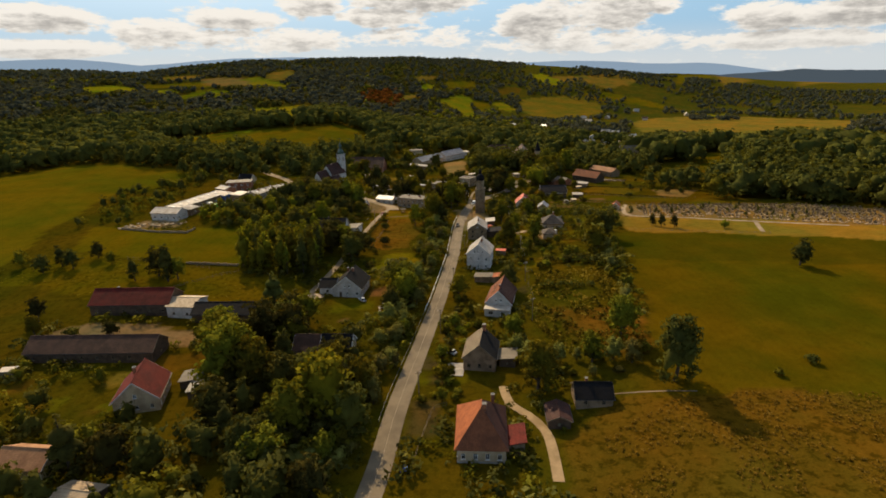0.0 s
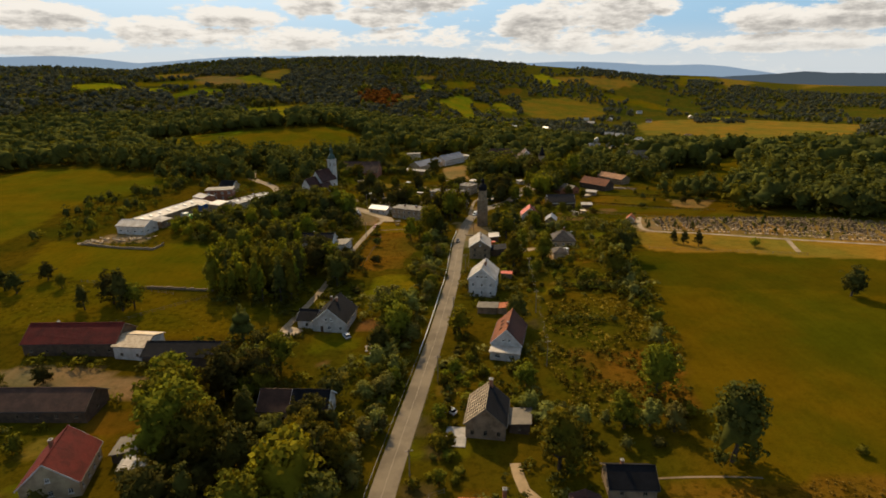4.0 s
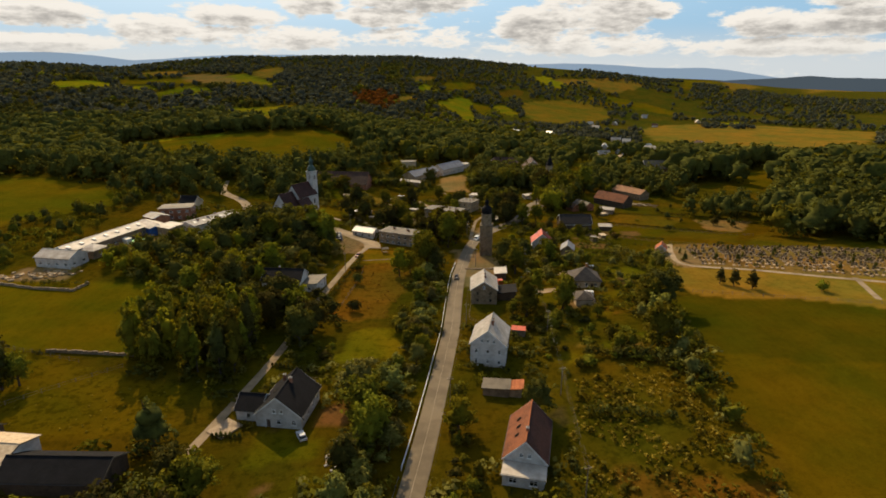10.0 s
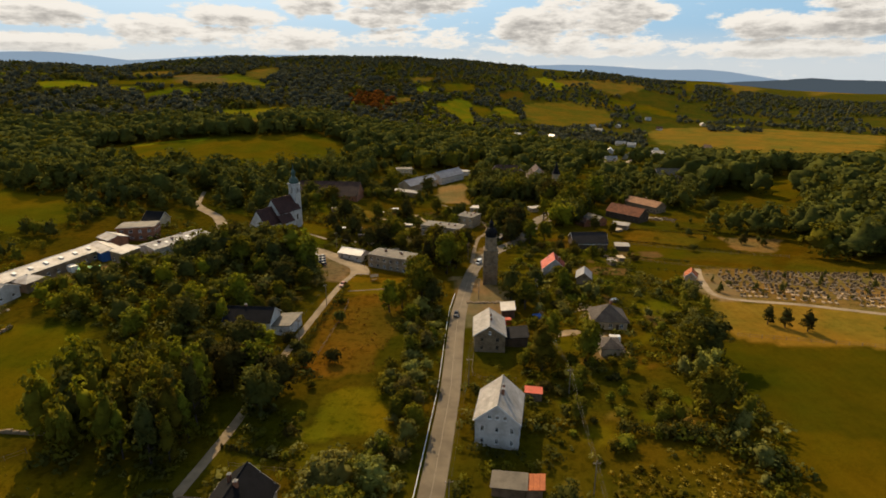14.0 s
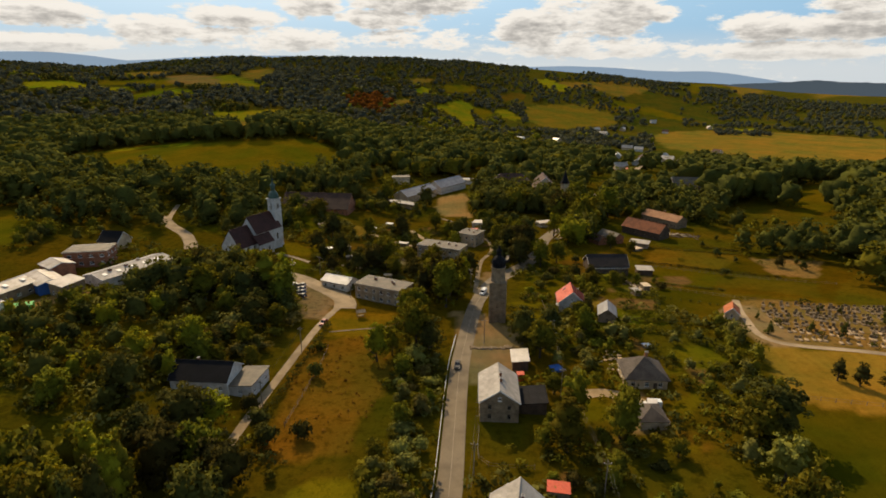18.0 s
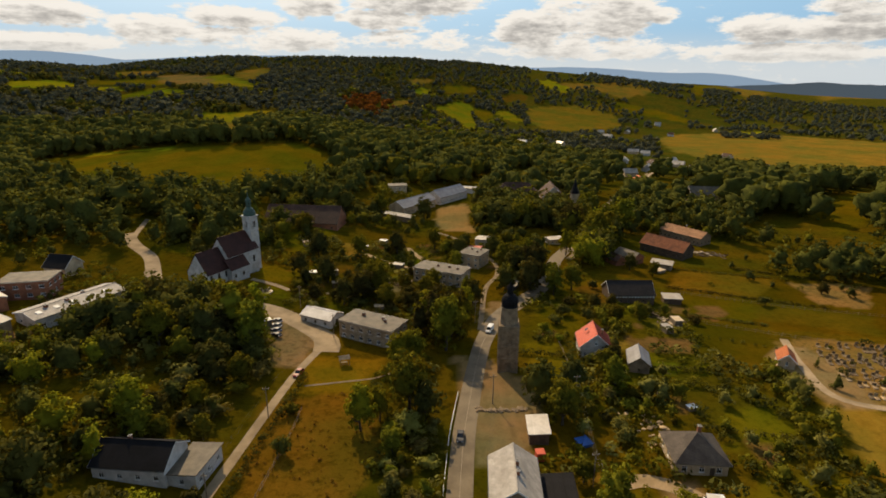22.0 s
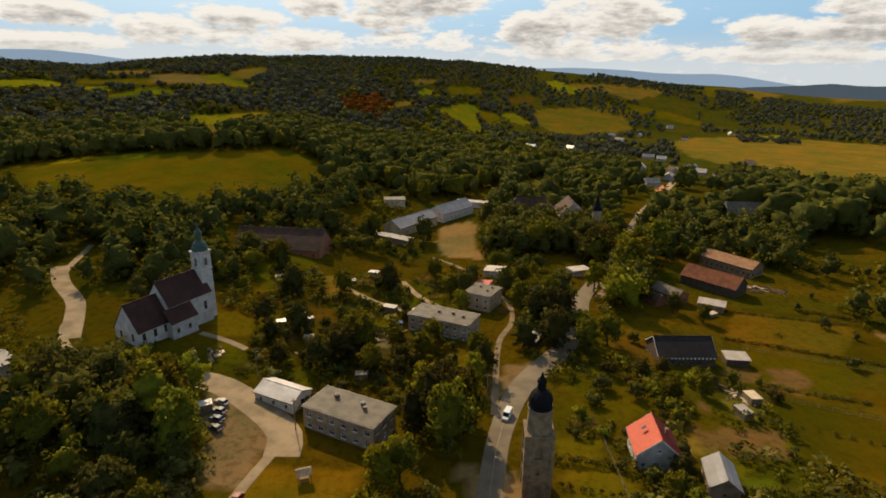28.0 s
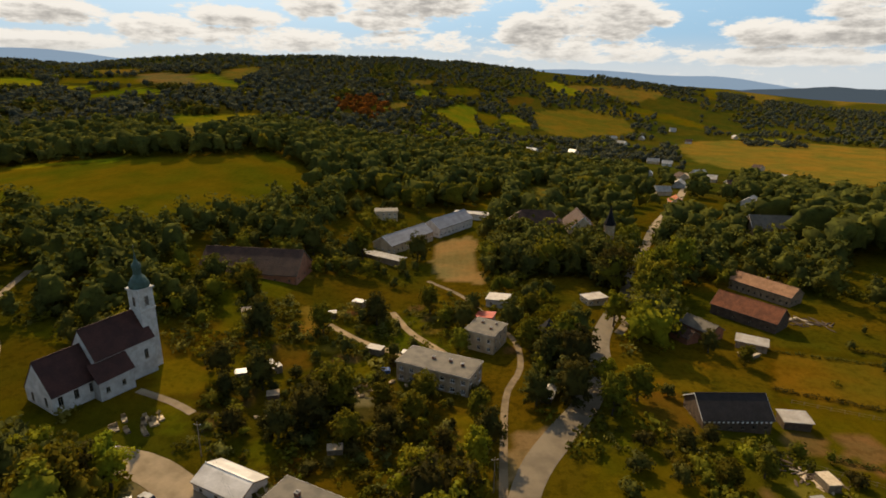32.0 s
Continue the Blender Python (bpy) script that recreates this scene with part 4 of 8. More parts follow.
        pane_me = bpy.data.meshes.new("pane")
        bm.to_mesh(pane_me)
        bm.free()
        bm = bmesh.new()
        box(bm, -w / 2 - 0.1, w / 2 + 0.1, -0.12, 0.1, -0.08, -0.004)
        sill_me = bpy.data.meshes.new("sill")
        bm.to_mesh(sill_me)
        bm.free()
        SHARED[key] = (frame_me, pane_me, sill_me)
    return SHARED[key]


def window(parent, m, w, h, trim="white_trim"):
    frame_me, pane_me, sill_me = window_meshes(w, h)
    ob = hang("window", frame_me, trim, parent)
    ob.matrix_local = m
    hang("pane", pane_me, "glass", ob)
    if parent.matrix_world.translation.y < 420:
        hang("sill", sill_me, trim, ob)
    return ob


def wall_face(bm, a, b, z0, z1, holes, deep=0.2):
    """An upright wall from a to b with openings (u0, u1, v0, v1) that go into it."""
    a, b = Vector(a), Vector(b)
    d = (b - a).normalized()
    inward = Vector((-d.y, d.x))
    us = sorted({0.0, (b - a).length, *[h[0] for h in holes], *[h[1] for h in holes]})
    vs = sorted({z0, z1, *[h[2] for h in holes], *[h[3] for h in holes]})

    def at(u, v, n=0.0):
        p = a + d * u + inward * n
        return bm.verts.new((p.x, p.y, v))

    for u0, u1 in zip(us, us[1:]):
        for v0, v1 in zip(vs, vs[1:]):
            if not any(h[0] <= u0 + 1e-4 and u1 <= h[1] + 1e-4 and h[2] <= v0 + 1e-4 and v1 <= h[3] + 1e-4 for h in holes):
                bm.faces.new((at(u0, v0), at(u1, v0), at(u1, v1), at(u0, v1)))
    for u0, u1, v0, v1 in holes:
        bm.faces.new((at(u0, v0), at(u0, v0, deep), at(u0, v1, deep), at(u0, v1)))
        bm.faces.new((at(u1, v0, deep), at(u1, v0), at(u1, v1), at(u1, v1, deep)))
        bm.faces.new((at(u0, v0, deep), at(u0, v0), at(u1, v0), at(u1, v0, deep)))
        bm.faces.new((at(u0, v1), at(u0, v1, deep), at(u1, v1, deep), at(u1, v1)))
        bm.faces.new((at(u0, v0, deep), at(u1, v0, deep), at(u1, v1, deep), at(u0, v1, deep)))


def openings(length, floors, win, every, margin=0.9, skip=()):
    """Windows in even bays on each floor: (centre, sill)."""
    n = max(0, int((length - 2 * margin + 0.6) / every))
    return [((i + 0.5) * length / n, z) for z in floors for i in range(n) if (i, z) not in skip]


def house(name, x, y, rot, w, d, eave, ridge, roof="gable", walls="white_wall", tiles="brown_tile", floors=(1.0,), win=(1.0, 1.3), every=2.6,
          chimneys=(), door=None, over=0.4, hip=None, label="", category="house", sink=1.2, z=None, gable_windows=0, trim="white_trim", group="", side_windows=True, slope_tiles=None, plinth=None):
    """A house with its ridge along its own y; front wall towards -y. hip: how far the ridge ends stand in."""
    root = thing(name, x, y, z, rot, label, category, group)
    hw, hd = w / 2, d / 2
    corners = [(-hw, -hd), (hw, -hd), (hw, hd), (-hw, hd)]
    ww, wh = win
    bm = bmesh.new()
    placed = []
    for side in range(4):
        a, b = corners[side], corners[(side + 1) % 4]
        length = (Vector(b) - Vector(a)).length
        holes = []
        if side_windows or side in (0, 2):
            for u, s in openings(length, floors, win, every):
                if door is not None and side == door[0] and abs(u - door[1] - length / 2) < ww / 2 + 0.7 and s < 2.2:
                    continue
                if u - ww / 2 > 0.25 and u + ww / 2 < length - 0.25 and s + wh < eave - 0.1:
                    holes.append((u - ww / 2, u + ww / 2, s, s + wh))
        turn = math.degrees(math.atan2(b[1] - a[1], b[0] - a[0]))
        for h in holes:
            c = Vector(a).lerp(Vector(b), (h[0] + h[1]) / 2 / length)
            placed.append((pose(c.x, c.y, h[2], 0, 0, turn), ww, wh))
        if door is not None and side == door[0]:
            u = length / 2 + door[1]
            holes.append((u - 0.5, u + 0.5, 0.0, 2.1))
            c = Vector(a).lerp(Vector(b), u / length)
            dm = pose(c.x, c.y, 0, 0, 0, turn)
        wall_face(bm, a, b, -sink, eave, holes)
    if roof in ("gable", "shed"):
        for s in (-1, 1):
            yy = s * hd
            if roof == "gable":
                tri = [(-hw, yy, eave), (hw, yy, eave), (0, yy, ridge)]
            else:
                tri = [(-hw, yy, eave), (hw, yy, eave), (hw, yy, ridge)]
            vs = [bm.verts.new(p) for p in tri]
            bm.faces.new(vs if s < 0 else vs[::-1])
            for i in range(gable_windows if roof == "gable" else 0):
                u = (i - (gable_windows - 1) / 2) * 1.7
                placed.append((pose(u, yy - 0.13 * (1 if s < 0 else -1), eave + 0.35, 0, 0, 0 if s < 0 else 180), 0.8, 1.0))
        if roof == "shed":
            vs = [bm.verts.new(p) for p in ((hw, -hd, eave), (hw, hd, eave), (hw, hd, ridge), (hw, -hd, ridge))]
            bm.faces.new(vs)
    if roof == "flat":
        vs = [bm.verts.new((*c, eave)) for c in corners]
        bm.faces.new(vs)
    part("wall", bm, walls, root)
    if plinth:
        bm = bmesh.new()
        for (xa, xb, ya, yb) in ((-hw - 0.06, hw + 0.06, -hd - 0.06, -hd), (-hw - 0.06, hw + 0.06, hd, hd + 0.06), (-hw - 0.06, -hw, -hd, hd), (hw, hw + 0.06, -hd, hd)):
            box(bm, xa, xb, ya, yb, -sink, plinth)
        part("plinth", bm, "concrete", root)
    for m, a, b in placed:
        window(root, m, a, b, trim)
    if door is not None:
        bm = bmesh.new()
        box(bm, -0.47, 0.47, 0.10, 0.16, 0.0, 2.07)
        for z0, z1 in ((0.2, 0.9), (1.1, 1.9)):
            box(bm, -0.34, 0.34, 0.07, 0.10, z0, z1)
        dob = part("door", bm, "wood_wall", root)
        dob.matrix_local = dm
        bm = bmesh.new()
        tube(bm, (0.36, 0.04, 1.0), (0.36, 0.10, 1.0), 0.03, 0.03, 6)
        part("handle", bm, "dark_metal", dob)
    o = over
    thick = 0.2
    pieces = []
    if roof == "gable":
        k = (ridge - eave) / hw
        for s in (-1, 1):
            pieces.append([(s * (hw + o), -hd - o, eave - o * k + thick), (s * (hw + o), hd + o, eave - o * k + thick), (0, hd + o, ridge + thick), (0, -hd - o, ridge + thick)])
    elif roof == "shed":
        k = (ridge - eave) / w
        pieces.append([(-hw - o, -hd - o, eave - o * k + thick), (hw + o, -hd - o, ridge + o * k + thick), (hw + o, hd + o, ridge + o * k + thick), (-hw - o, hd + o, eave - o * k + thick)])
    elif roof == "hip":
        run = hip if hip is not None else hw
        ya, yb = -hd + run, hd - run
        k = (ridge - eave) / hw
        e = eave - o * k + thick
        c = [(-hw - o, -hd - o, e), (hw + o, -hd - o, e), (hw + o, hd + o, e), (-hw - o, hd + o, e)]
        r0, r1 = (0, ya, ridge + thick), (0, yb, ridge + thick)
        pieces += [[c[0], c[1], r0], [c[1], c[2], r1, r0], [c[2], c[3], r1], [c[3], c[0], r0, r1]]
    elif roof == "flat":
        bm = bmesh.new()
        box(bm, -hw - 0.25, hw + 0.25, -hd - 0.25, hd + 0.25, eave + 0.004, eave + 0.22)
        box(bm, -hw - 0.05, hw + 0.05, -hd - 0.05, hd + 0.05, eave + 0.22, eave + 0.30)
        part("roof", bm, tiles, root)
        bm = bmesh.new()
        for x0, x1, y0, y1 in ((-hw - 0.31, hw + 0.31, -hd - 0.31, -hd - 0.25), (-hw - 0.31, hw + 0.31, hd + 0.25, hd + 0.31), (-hw - 0.31, -hw - 0.25, -hd - 0.25, hd + 0.25), (hw + 0.25, hw + 0.31, -hd - 0.25, hd + 0.25)):
            box(bm, x0, x1, y0, y1, eave - 0.02, eave + 0.26)
        part("fascia", bm, "metal_roof", root)
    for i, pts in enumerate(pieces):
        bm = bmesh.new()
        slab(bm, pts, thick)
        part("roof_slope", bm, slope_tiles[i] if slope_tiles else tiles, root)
    if roof in ("gable", "hip"):
        ya, yb = (-hd - o, hd + o) if roof == "gable" else (-hd + run, hd - run)
        if yb - ya > 0.5:
            bm = bmesh.new()
            tube(bm, (0, ya, ridge + thick + 0.02), (0, yb, ridge + thick + 0.02), 0.13, 0.13, 6)
            part("ridge_cap", bm, tiles, root)
    if roof == "gable":
        k = (ridge - eave) / hw
        for s in (-1, 1):
            bm = bmesh.new()
            for q in (-1, 1):
                slab(bm, [(q * (hw + o), s * (hd + o) , eave - o * k + thick - 0.02), (q * (hw + o), s * (hd + o + 0.05), eave - o * k + thick - 0.02), (0, s * (hd + o + 0.05), ridge + thick - 0.02), (0, s * (hd + o), ridge + thick - 0.02)], 0.25)
            part("verge_board", bm, trim if trim != "white_trim" or tiles != "slate" else "white_trim", root)
        for q in (-1, 1):
            bm = bmesh.new()
            tube(bm, (q * (hw + o + 0.06), -hd - o, eave - o * k + 0.05), (q * (hw + o + 0.06), hd + o, eave - o * k + 0.05), 0.07, 0.07, 6)
            part("gutter", bm, "dark_metal", root)
    for cx, cy, top, size in chimneys:
        ch = bmesh.new()
        box(ch, cx - size / 2, cx + size / 2, cy - size / 2, cy + size / 2, eave - 0.3, top)
        cob = part("chimney", ch, "brick_wall", root)
        bm = bmesh.new()
        box(bm, cx - size / 2 - 0.07, cx + size / 2 + 0.07, cy - size / 2 - 0.07, cy + size / 2 + 0.07, top, top + 0.12)
        for q in (-0.2, 0.2):
            tube(bm, (cx + q * size, cy, top + 0.12), (cx + q * size, cy, top + 0.4), 0.08 * size + 0.04, 0.07 * size + 0.03, 6)
        part("chimney_cap", bm, "concrete", cob)
    return root


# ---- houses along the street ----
# front and right slopes take darker tiles: shade painted beside the sunlit orange
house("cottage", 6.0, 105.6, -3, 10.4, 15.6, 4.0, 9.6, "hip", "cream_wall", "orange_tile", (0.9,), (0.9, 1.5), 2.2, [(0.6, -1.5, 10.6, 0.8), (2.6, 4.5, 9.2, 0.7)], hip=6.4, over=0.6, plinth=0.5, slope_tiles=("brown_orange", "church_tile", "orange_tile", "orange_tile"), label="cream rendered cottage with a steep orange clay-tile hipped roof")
house("lean_to", 13.4, 103.5, -3, 3.8, 6.4, 2.6, 3.4, "shed", "grey_wall", "red_tile", (0.9,), (0.8, 0.9), 2.6, label="low lean-to with a dull red tile roof", category="shed")
house("shed", 24.6, 112.6, -4, 5.2, 6.6, 2.3, 3.4, "gable", "wood_wall", "church_tile", (0.9,), (0.7, 0.7), 3.0, label="timber shed with a dark red-brown roof", category="shed", trim="wood_trim")
house("small_house", 34.4, 120.0, 88, 7.0, 8.8, 2.6, 5.0, "gable", "grey_wall", "slate", (0.9,), (0.9, 1.1), 2.6, [(0.5, 1.5, 5.9, 0.6)], label="small grey house with a dark felt roof at the field edge", trim="wood_trim")
house("stripped_house", 8.0, 141.6, -9, 9.0, 11.0, 4.0, 8.0, "gable", "grey_wall", "slate", (0.9,), (0.9, 1.3), 2.4, [(0.4, 4.6, 9.6, 0.9)], label="grey house whose roof is stripped to laths on one slope", slope_tiles=("slate", "slate"), trim="wood_trim")
house("outhouse", 15.6, 141.0, -9, 4.6, 6.0, 2.4, 3.0, "shed", "wood_wall", "tar_roof", (0.9,), (0.6, 0.7), 3.0, label="dark timber outhouse with a felt roof", category="shed", trim="wood_trim")
# the right slope gets the dark church tile as painted shade
house("red_house", 17.5, 183.2, -13, 8.6, 14.6, 3.6, 8.0, "gable", "white_wall", "orange_tile", (0.9,), (0.9, 1.2), 2.6, [(0.0, -4.0, 8.9, 0.6)], slope_tiles=("brown_orange", "church_tile"), gable_windows=2, over=0.5, label="white gabled house with a red-orange tile roof, shade painted on one slope")
house("porch", 15.4, 173.9, -13, 8.4, 4.2, 2.5, 2.6, "flat", "white_wall", "metal_roof", (0.8,), (1.6, 1.2), 2.4, label="white glazed porch with a flat pale roof", category="porch")
house("tenement", 12.3, 226.0, -11, 9.8, 12.0, 7.1, 11.2, "gable", "white_wall", "grey_roof", (1.0, 4.1), (0.8, 1.3), 2.3, [(0.7, -1.0, 12.2, 0.6), (0.7, 1.2, 12.0, 0.5)], gable_windows=3, over=0.45, label="tall white tenement house with a pale cement-sheet roof")
house("garage", 12.6, 207.0, -10, 6.6, 4.4, 2.2, 2.5, "shed", "grey_wall", "tar_roof", (), (0.6, 0.6), 3.0, label="low garage with a flat grey felt roof", category="garage")
house("lean_to", 17.6, 206.4, -10, 3.2, 4.0, 2.2, 2.7, "shed", "grey_wall", "orange_tile", (), (0.6, 0.6), 3.0, label="small lean-to with an orange tile roof", category="shed", trim="wood_trim")
house("stone_house", 13.3, 271.4, -3, 9.3, 13.0, 5.6, 8.7, "gable", "stone_wall", "grey_roof", (0.9, 3.5), (0.9, 1.3), 2.8, [(0.4, 0.5, 9.6, 0.6), (0.4, -2.2, 9.5, 0.6)], gable_windows=1, label="stone house with a patched pale grey roof beside the street")
house("annex", 21.8, 272.0, -3, 6.6, 7.6, 2.8, 3.5, "shed", "wood_wall", "slate", (), (0.6, 0.6), 3.0, label="dark annex with a black felt roof", category="shed", trim="wood_trim")
house("white_shed", 21.4, 293.0, -3, 4.4, 7.0, 2.7, 3.1, "shed", "wood_wall", "white_roof", (), (0.6, 0.6), 3.0, label="dark shed with a white sheet-metal roof", category="shed", trim="white_trim")
house("hipped_house", 53.6, 284.0, -4, 10.6, 10.0, 3.3, 7.0, "hip", "cream_wall", "grey_tile", (0.9,), (1.1, 1.3), 2.7, [(0.8, 1.0, 8.0, 0.7)], over=0.6, hip=4.8, door=(0, 2.2), label="beige bungalow with a grey-brown hipped tile roof")
house("garage", 48.6, 264.2, -2, 6.2, 7.0, 2.5, 4.2, "hip", "cream_wall", "grey_tile", (), (0.6, 0.6), 3.0, hip=3.0, label="beige garage with a grey-brown hipped tile roof", category="garage")
# sunlit left and shaded right slope painted with bright and dark red tiles
house("villa_red", 45.2, 335.6, -6, 9.0, 8.8, 4.3, 8.2, "gable", "white_wall", "bright_tile", (0.9, 3.3), (0.9, 1.2), 2.6, [(2.2, 0.0, 7.8, 0.5)], slope_tiles=("bright_tile", "red_tile"), gable_windows=1, over=0.6, label="white house with a bright red tile roof")
house("grey_shed", 56.0, 326.8, -14, 5.6, 8.4, 2.9, 5.0, "gable", "grey_wall", "grey_metal", (0.9,), (0.7, 0.7), 3.4, label="grey gabled shed with a sheet roof", category="shed", trim="wood_trim")
house("timbered_house", 73.5, 390.6, 91, 11.0, 17.6, 3.8, 7.8, "gable", "wood_wall", "sooty_tile", (0.9,), (0.9, 1.1), 2.4, label="long half-timbered farmhouse with a black roof", trim="white_trim")
house("hut", 91.4, 390.4, 84, 4.4, 6.8, 2.5, 3.0, "shed", "wood_wall", "metal_roof", (), (0.6, 0.6), 3.0, label="dark hut with a pale sheet-metal roof", category="shed", trim="wood_trim")
house("barn", 116.2, 460.7, 39, 11.0, 24.0, 4.2, 8.4, "gable", "wood_wall", "brown_orange", (1.2,), (1.0, 0.9), 4.6, label="long farm barn with a brown-orange tile roof", category="barn", trim="wood_trim")
house("stable", 136.4, 486.5, 33, 10.0, 26.0, 4.4, 7.2, "gable", "stone_wall", "tan_orange", (1.0,), (0.9, 1.3), 2.4, [(0.8, 0.0, 8.2, 0.7)], label="stable range with small windows and an orange roof", category="barn", trim="wood_trim")
house("farm_shed", 105.0, 437.0, 60, 5.0, 9.5, 2.6, 3.2, "shed", "grey_wall", "metal_roof", (), (0.6, 0.6), 3.0, label="open farm shed with a pale sheet roof", category="shed")
house("farm_house", 92.0, 447.0, 30, 8.0, 12.0, 3.4, 5.6, "gable", "brick_wall", "tar_roof", (0.9,), (0.9, 1.1), 2.8, label="brick farmhouse with a worn felt roof", trim="wood_trim")
house("farm_annex", 83.5, 441.0, 30, 6.0, 7.0, 2.8, 4.6, "gable", "brick_wall", "brown_tile", (), (0.6, 0.6), 3.0, label="small brick farm annex with a brown roof", category="shed", trim="wood_trim")
house("chapel", 101.2, 330.4, -24, 4.4, 6.0, 2.8, 4.8, "gable", "cream_wall", "orange_tile", (1.2,), (0.7, 1.3), 3.2, label="cemetery chapel with a reddish gabled roof", category="chapel")
house("apartment_block", -23.5, 344.7, -25.3, 19.6, 9.6, 6.1, 6.1, "flat", "beige_wall", "tar_roof", (0.9, 3.7), (1.3, 1.3), 2.8, [(-4.5, 1.5, 7.3, 0.9), (3.0, 1.5, 7.2, 0.8), (4.4, 0.2, 7.2, 0.7)], label="two-storey flat-roofed apartment block with a felt roof", category="apartment block")
house("workshop", -42.4, 355.2, 64.7, 7.4, 12.2, 2.7, 4.3, "gable", "white_wall", "white_roof", (0.9,), (0.9, 0.9), 3.2, over=0.3, label="low workshop with a shining white sheet-metal roof", category="workshop", trim="wood_trim")
house("apartment_block", -1.8, 404.6, -24, 22.0, 10.4, 6.0, 6.0, "flat", "beige_wall", "tar_roof", (0.9, 3.6), (1.3, 1.3), 2.9, [(-2.0, 0.5, 7.0, 0.8), (3.0, 1.0, 7.0, 0.8), (7.0, 0.2, 7.0, 0.8)], label="beige flat-roofed block of two storeys with a felt roof", category="apartment block")
house("cube_house", 12.9, 428.2, -28, 10.4, 11.0, 6.3, 6.3, "flat", "cream_wall", "tar_roof", (0.9, 3.6), (1.2, 1.3), 3.0, [(-2.0, 2.0, 7.2, 0.7), (2.2, -1.0, 7.2, 0.7), (2.4, 3.0, 7.1, 0.6)], label="square beige house with a flat felt roof")
house("gabled_house", 33.0, 430.0, -20, 6.4, 9.0, 3.6, 6.6, "gable", "grey_wall", "slate", (0.9,), (0.8, 1.1), 2.4, gable_windows=1, label="small grey house with a dark gabled roof")
house("kiosk", 58.5, 468.0, 20, 9.0, 6.0, 2.6, 2.6, "flat", "cream_wall", "metal_roof", (0.8,), (1.3, 1.0), 2.4, label="flat kiosk with a pale roof in the road bend", category="kiosk")
house("white_garage", 27.5, 396.0, -25, 3.6, 5.6, 2.1, 2.7, "gable", "wood_wall", "metal_roof", (), (0.6, 0.6), 3.0, label="small garage with a white sheet roof", category="garage", trim="white_trim")
house("market_stall", 14.0, 446.0, -20, 6.0, 5.0, 2.4, 3.0, "shed", "white_wall", "bright_tile", (), (0.6, 0.6), 3.0, label="stall with a red roof beside the side street", category="stall")
house("store", 20.0, 462.0, -18, 8.0, 7.0, 3.0, 3.4, "shed", "white_wall", "metal_roof", (0.9,), (1.0, 1.0), 2.8, label="pale store with a metal roof", category="store")

# ---- left side of the valley ----
house("slate_house", -62.4, 277.6, 86, 9.0, 15.0, 3.6, 6.6, "gable", "white_wall", "slate", (0.9,), (1.0, 1.1), 2.8, [(0.6, 2.0, 7.2, 0.6)], label="long white house with a black slate roof")
house("slate_annex", -51.6, 277.8, -8, 6.4, 9.6, 3.0, 3.6, "shed", "white_wall", "tar_roof", (0.9,), (1.0, 1.1), 2.8, label="white annex with a grey felt roof beside the lane", category="annex")
house("villa", -39.0, 197.6, -6, 11.0, 13.0, 3.6, 8.2, "gable", "white_wall", "slate", (0.9,), (1.0, 1.2), 2.8, [(0.6, 1.0, 9.0, 0.7), (-2.0, 3.5, 8.2, 0.6)], gable_windows=2, over=0.5, door=(0, -2.5), label="white villa with a steep black slate roof")
house("villa_wing", -47.2, 197.0, 84, 7.0, 6.0, 3.0, 5.2, "gable", "white_wall", "slate", (0.9,), (0.9, 1.1), 2.6, label="low white wing with a black roof", category="house wing")
house("red_barn", -111.5, 178.2, 90, 11.0, 27.5, 3.8, 7.6, "gable", "wood_wall", "red_tile", (1.0,), (0.9, 0.9), 4.0, [(0.5, 6.0, 8.0, 0.7)], label="long barn with a dark red tile roof", category="barn", trim="wood_trim")
house("beige_barn", -92.8, 176.0, 84, 9.6, 9.6, 4.0, 5.4, "gable", "white_wall", "lath", (1.0,), (0.9, 0.9), 3.4, label="whitewashed barn with a rusty tan sheet roof", category="barn", trim="wood_trim")
house("long_shed", -77.4, 172.4, 89, 9.0, 21.0, 3.2, 5.6, "gable", "wood_wall", "slate", (), (0.6, 0.6), 3.0, label="long dark timber shed with a black felt roof", category="shed", trim="wood_trim")
house("old_barn", -107.0, 147.2, 90, 9.4, 38.0, 3.2, 6.4, "gable", "wood_wall", "brown_tile", (1.0,), (0.9, 0.9), 4.4, label="long decaying barn with a patched brown roof", category="barn", trim="wood_trim")
house("brick_house", -80.8, 123.6, 14, 10.6, 12.0, 3.8, 8.6, "gable", "cream_wall", "red_tile", (0.9,), (0.9, 1.2), 2.6, [(-1.2, 1.0, 9.2, 0.7)], gable_windows=1, over=0.5, label="house with a steep dark red tile roof")
house("carport", -71.4, 131.4, 8, 5.0, 5.6, 2.3, 2.7, "shed", "wood_wall", "tar_roof", (), (0.6, 0.6), 3.0, label="open timber carport with a felt roof", category="carport", trim="wood_trim")
house("carport", -67.0, 126.4, 8, 5.4, 5.0, 2.2, 2.5, "shed", "wood_wall", "grey_roof", (), (0.6, 0.6), 3.0, label="timber store with a pale sheet roof", category="carport", trim="wood_trim")
house("orange_house", -91.0, 97.6, 84, 7.6, 11.0, 3.0, 5.2, "gable", "cream_wall", "tan_orange", (0.9,), (0.9, 1.1), 2.8, label="low house with an orange clay-tile roof")
house("garden_shed", -74.0, 87.0, 80, 6.0, 8.0, 2.4, 3.2, "gable", "wood_wall", "tan_roof", (), (0.6, 0.6), 3.0, label="garden shed with a tan sheet roof", category="shed", trim="wood_trim")
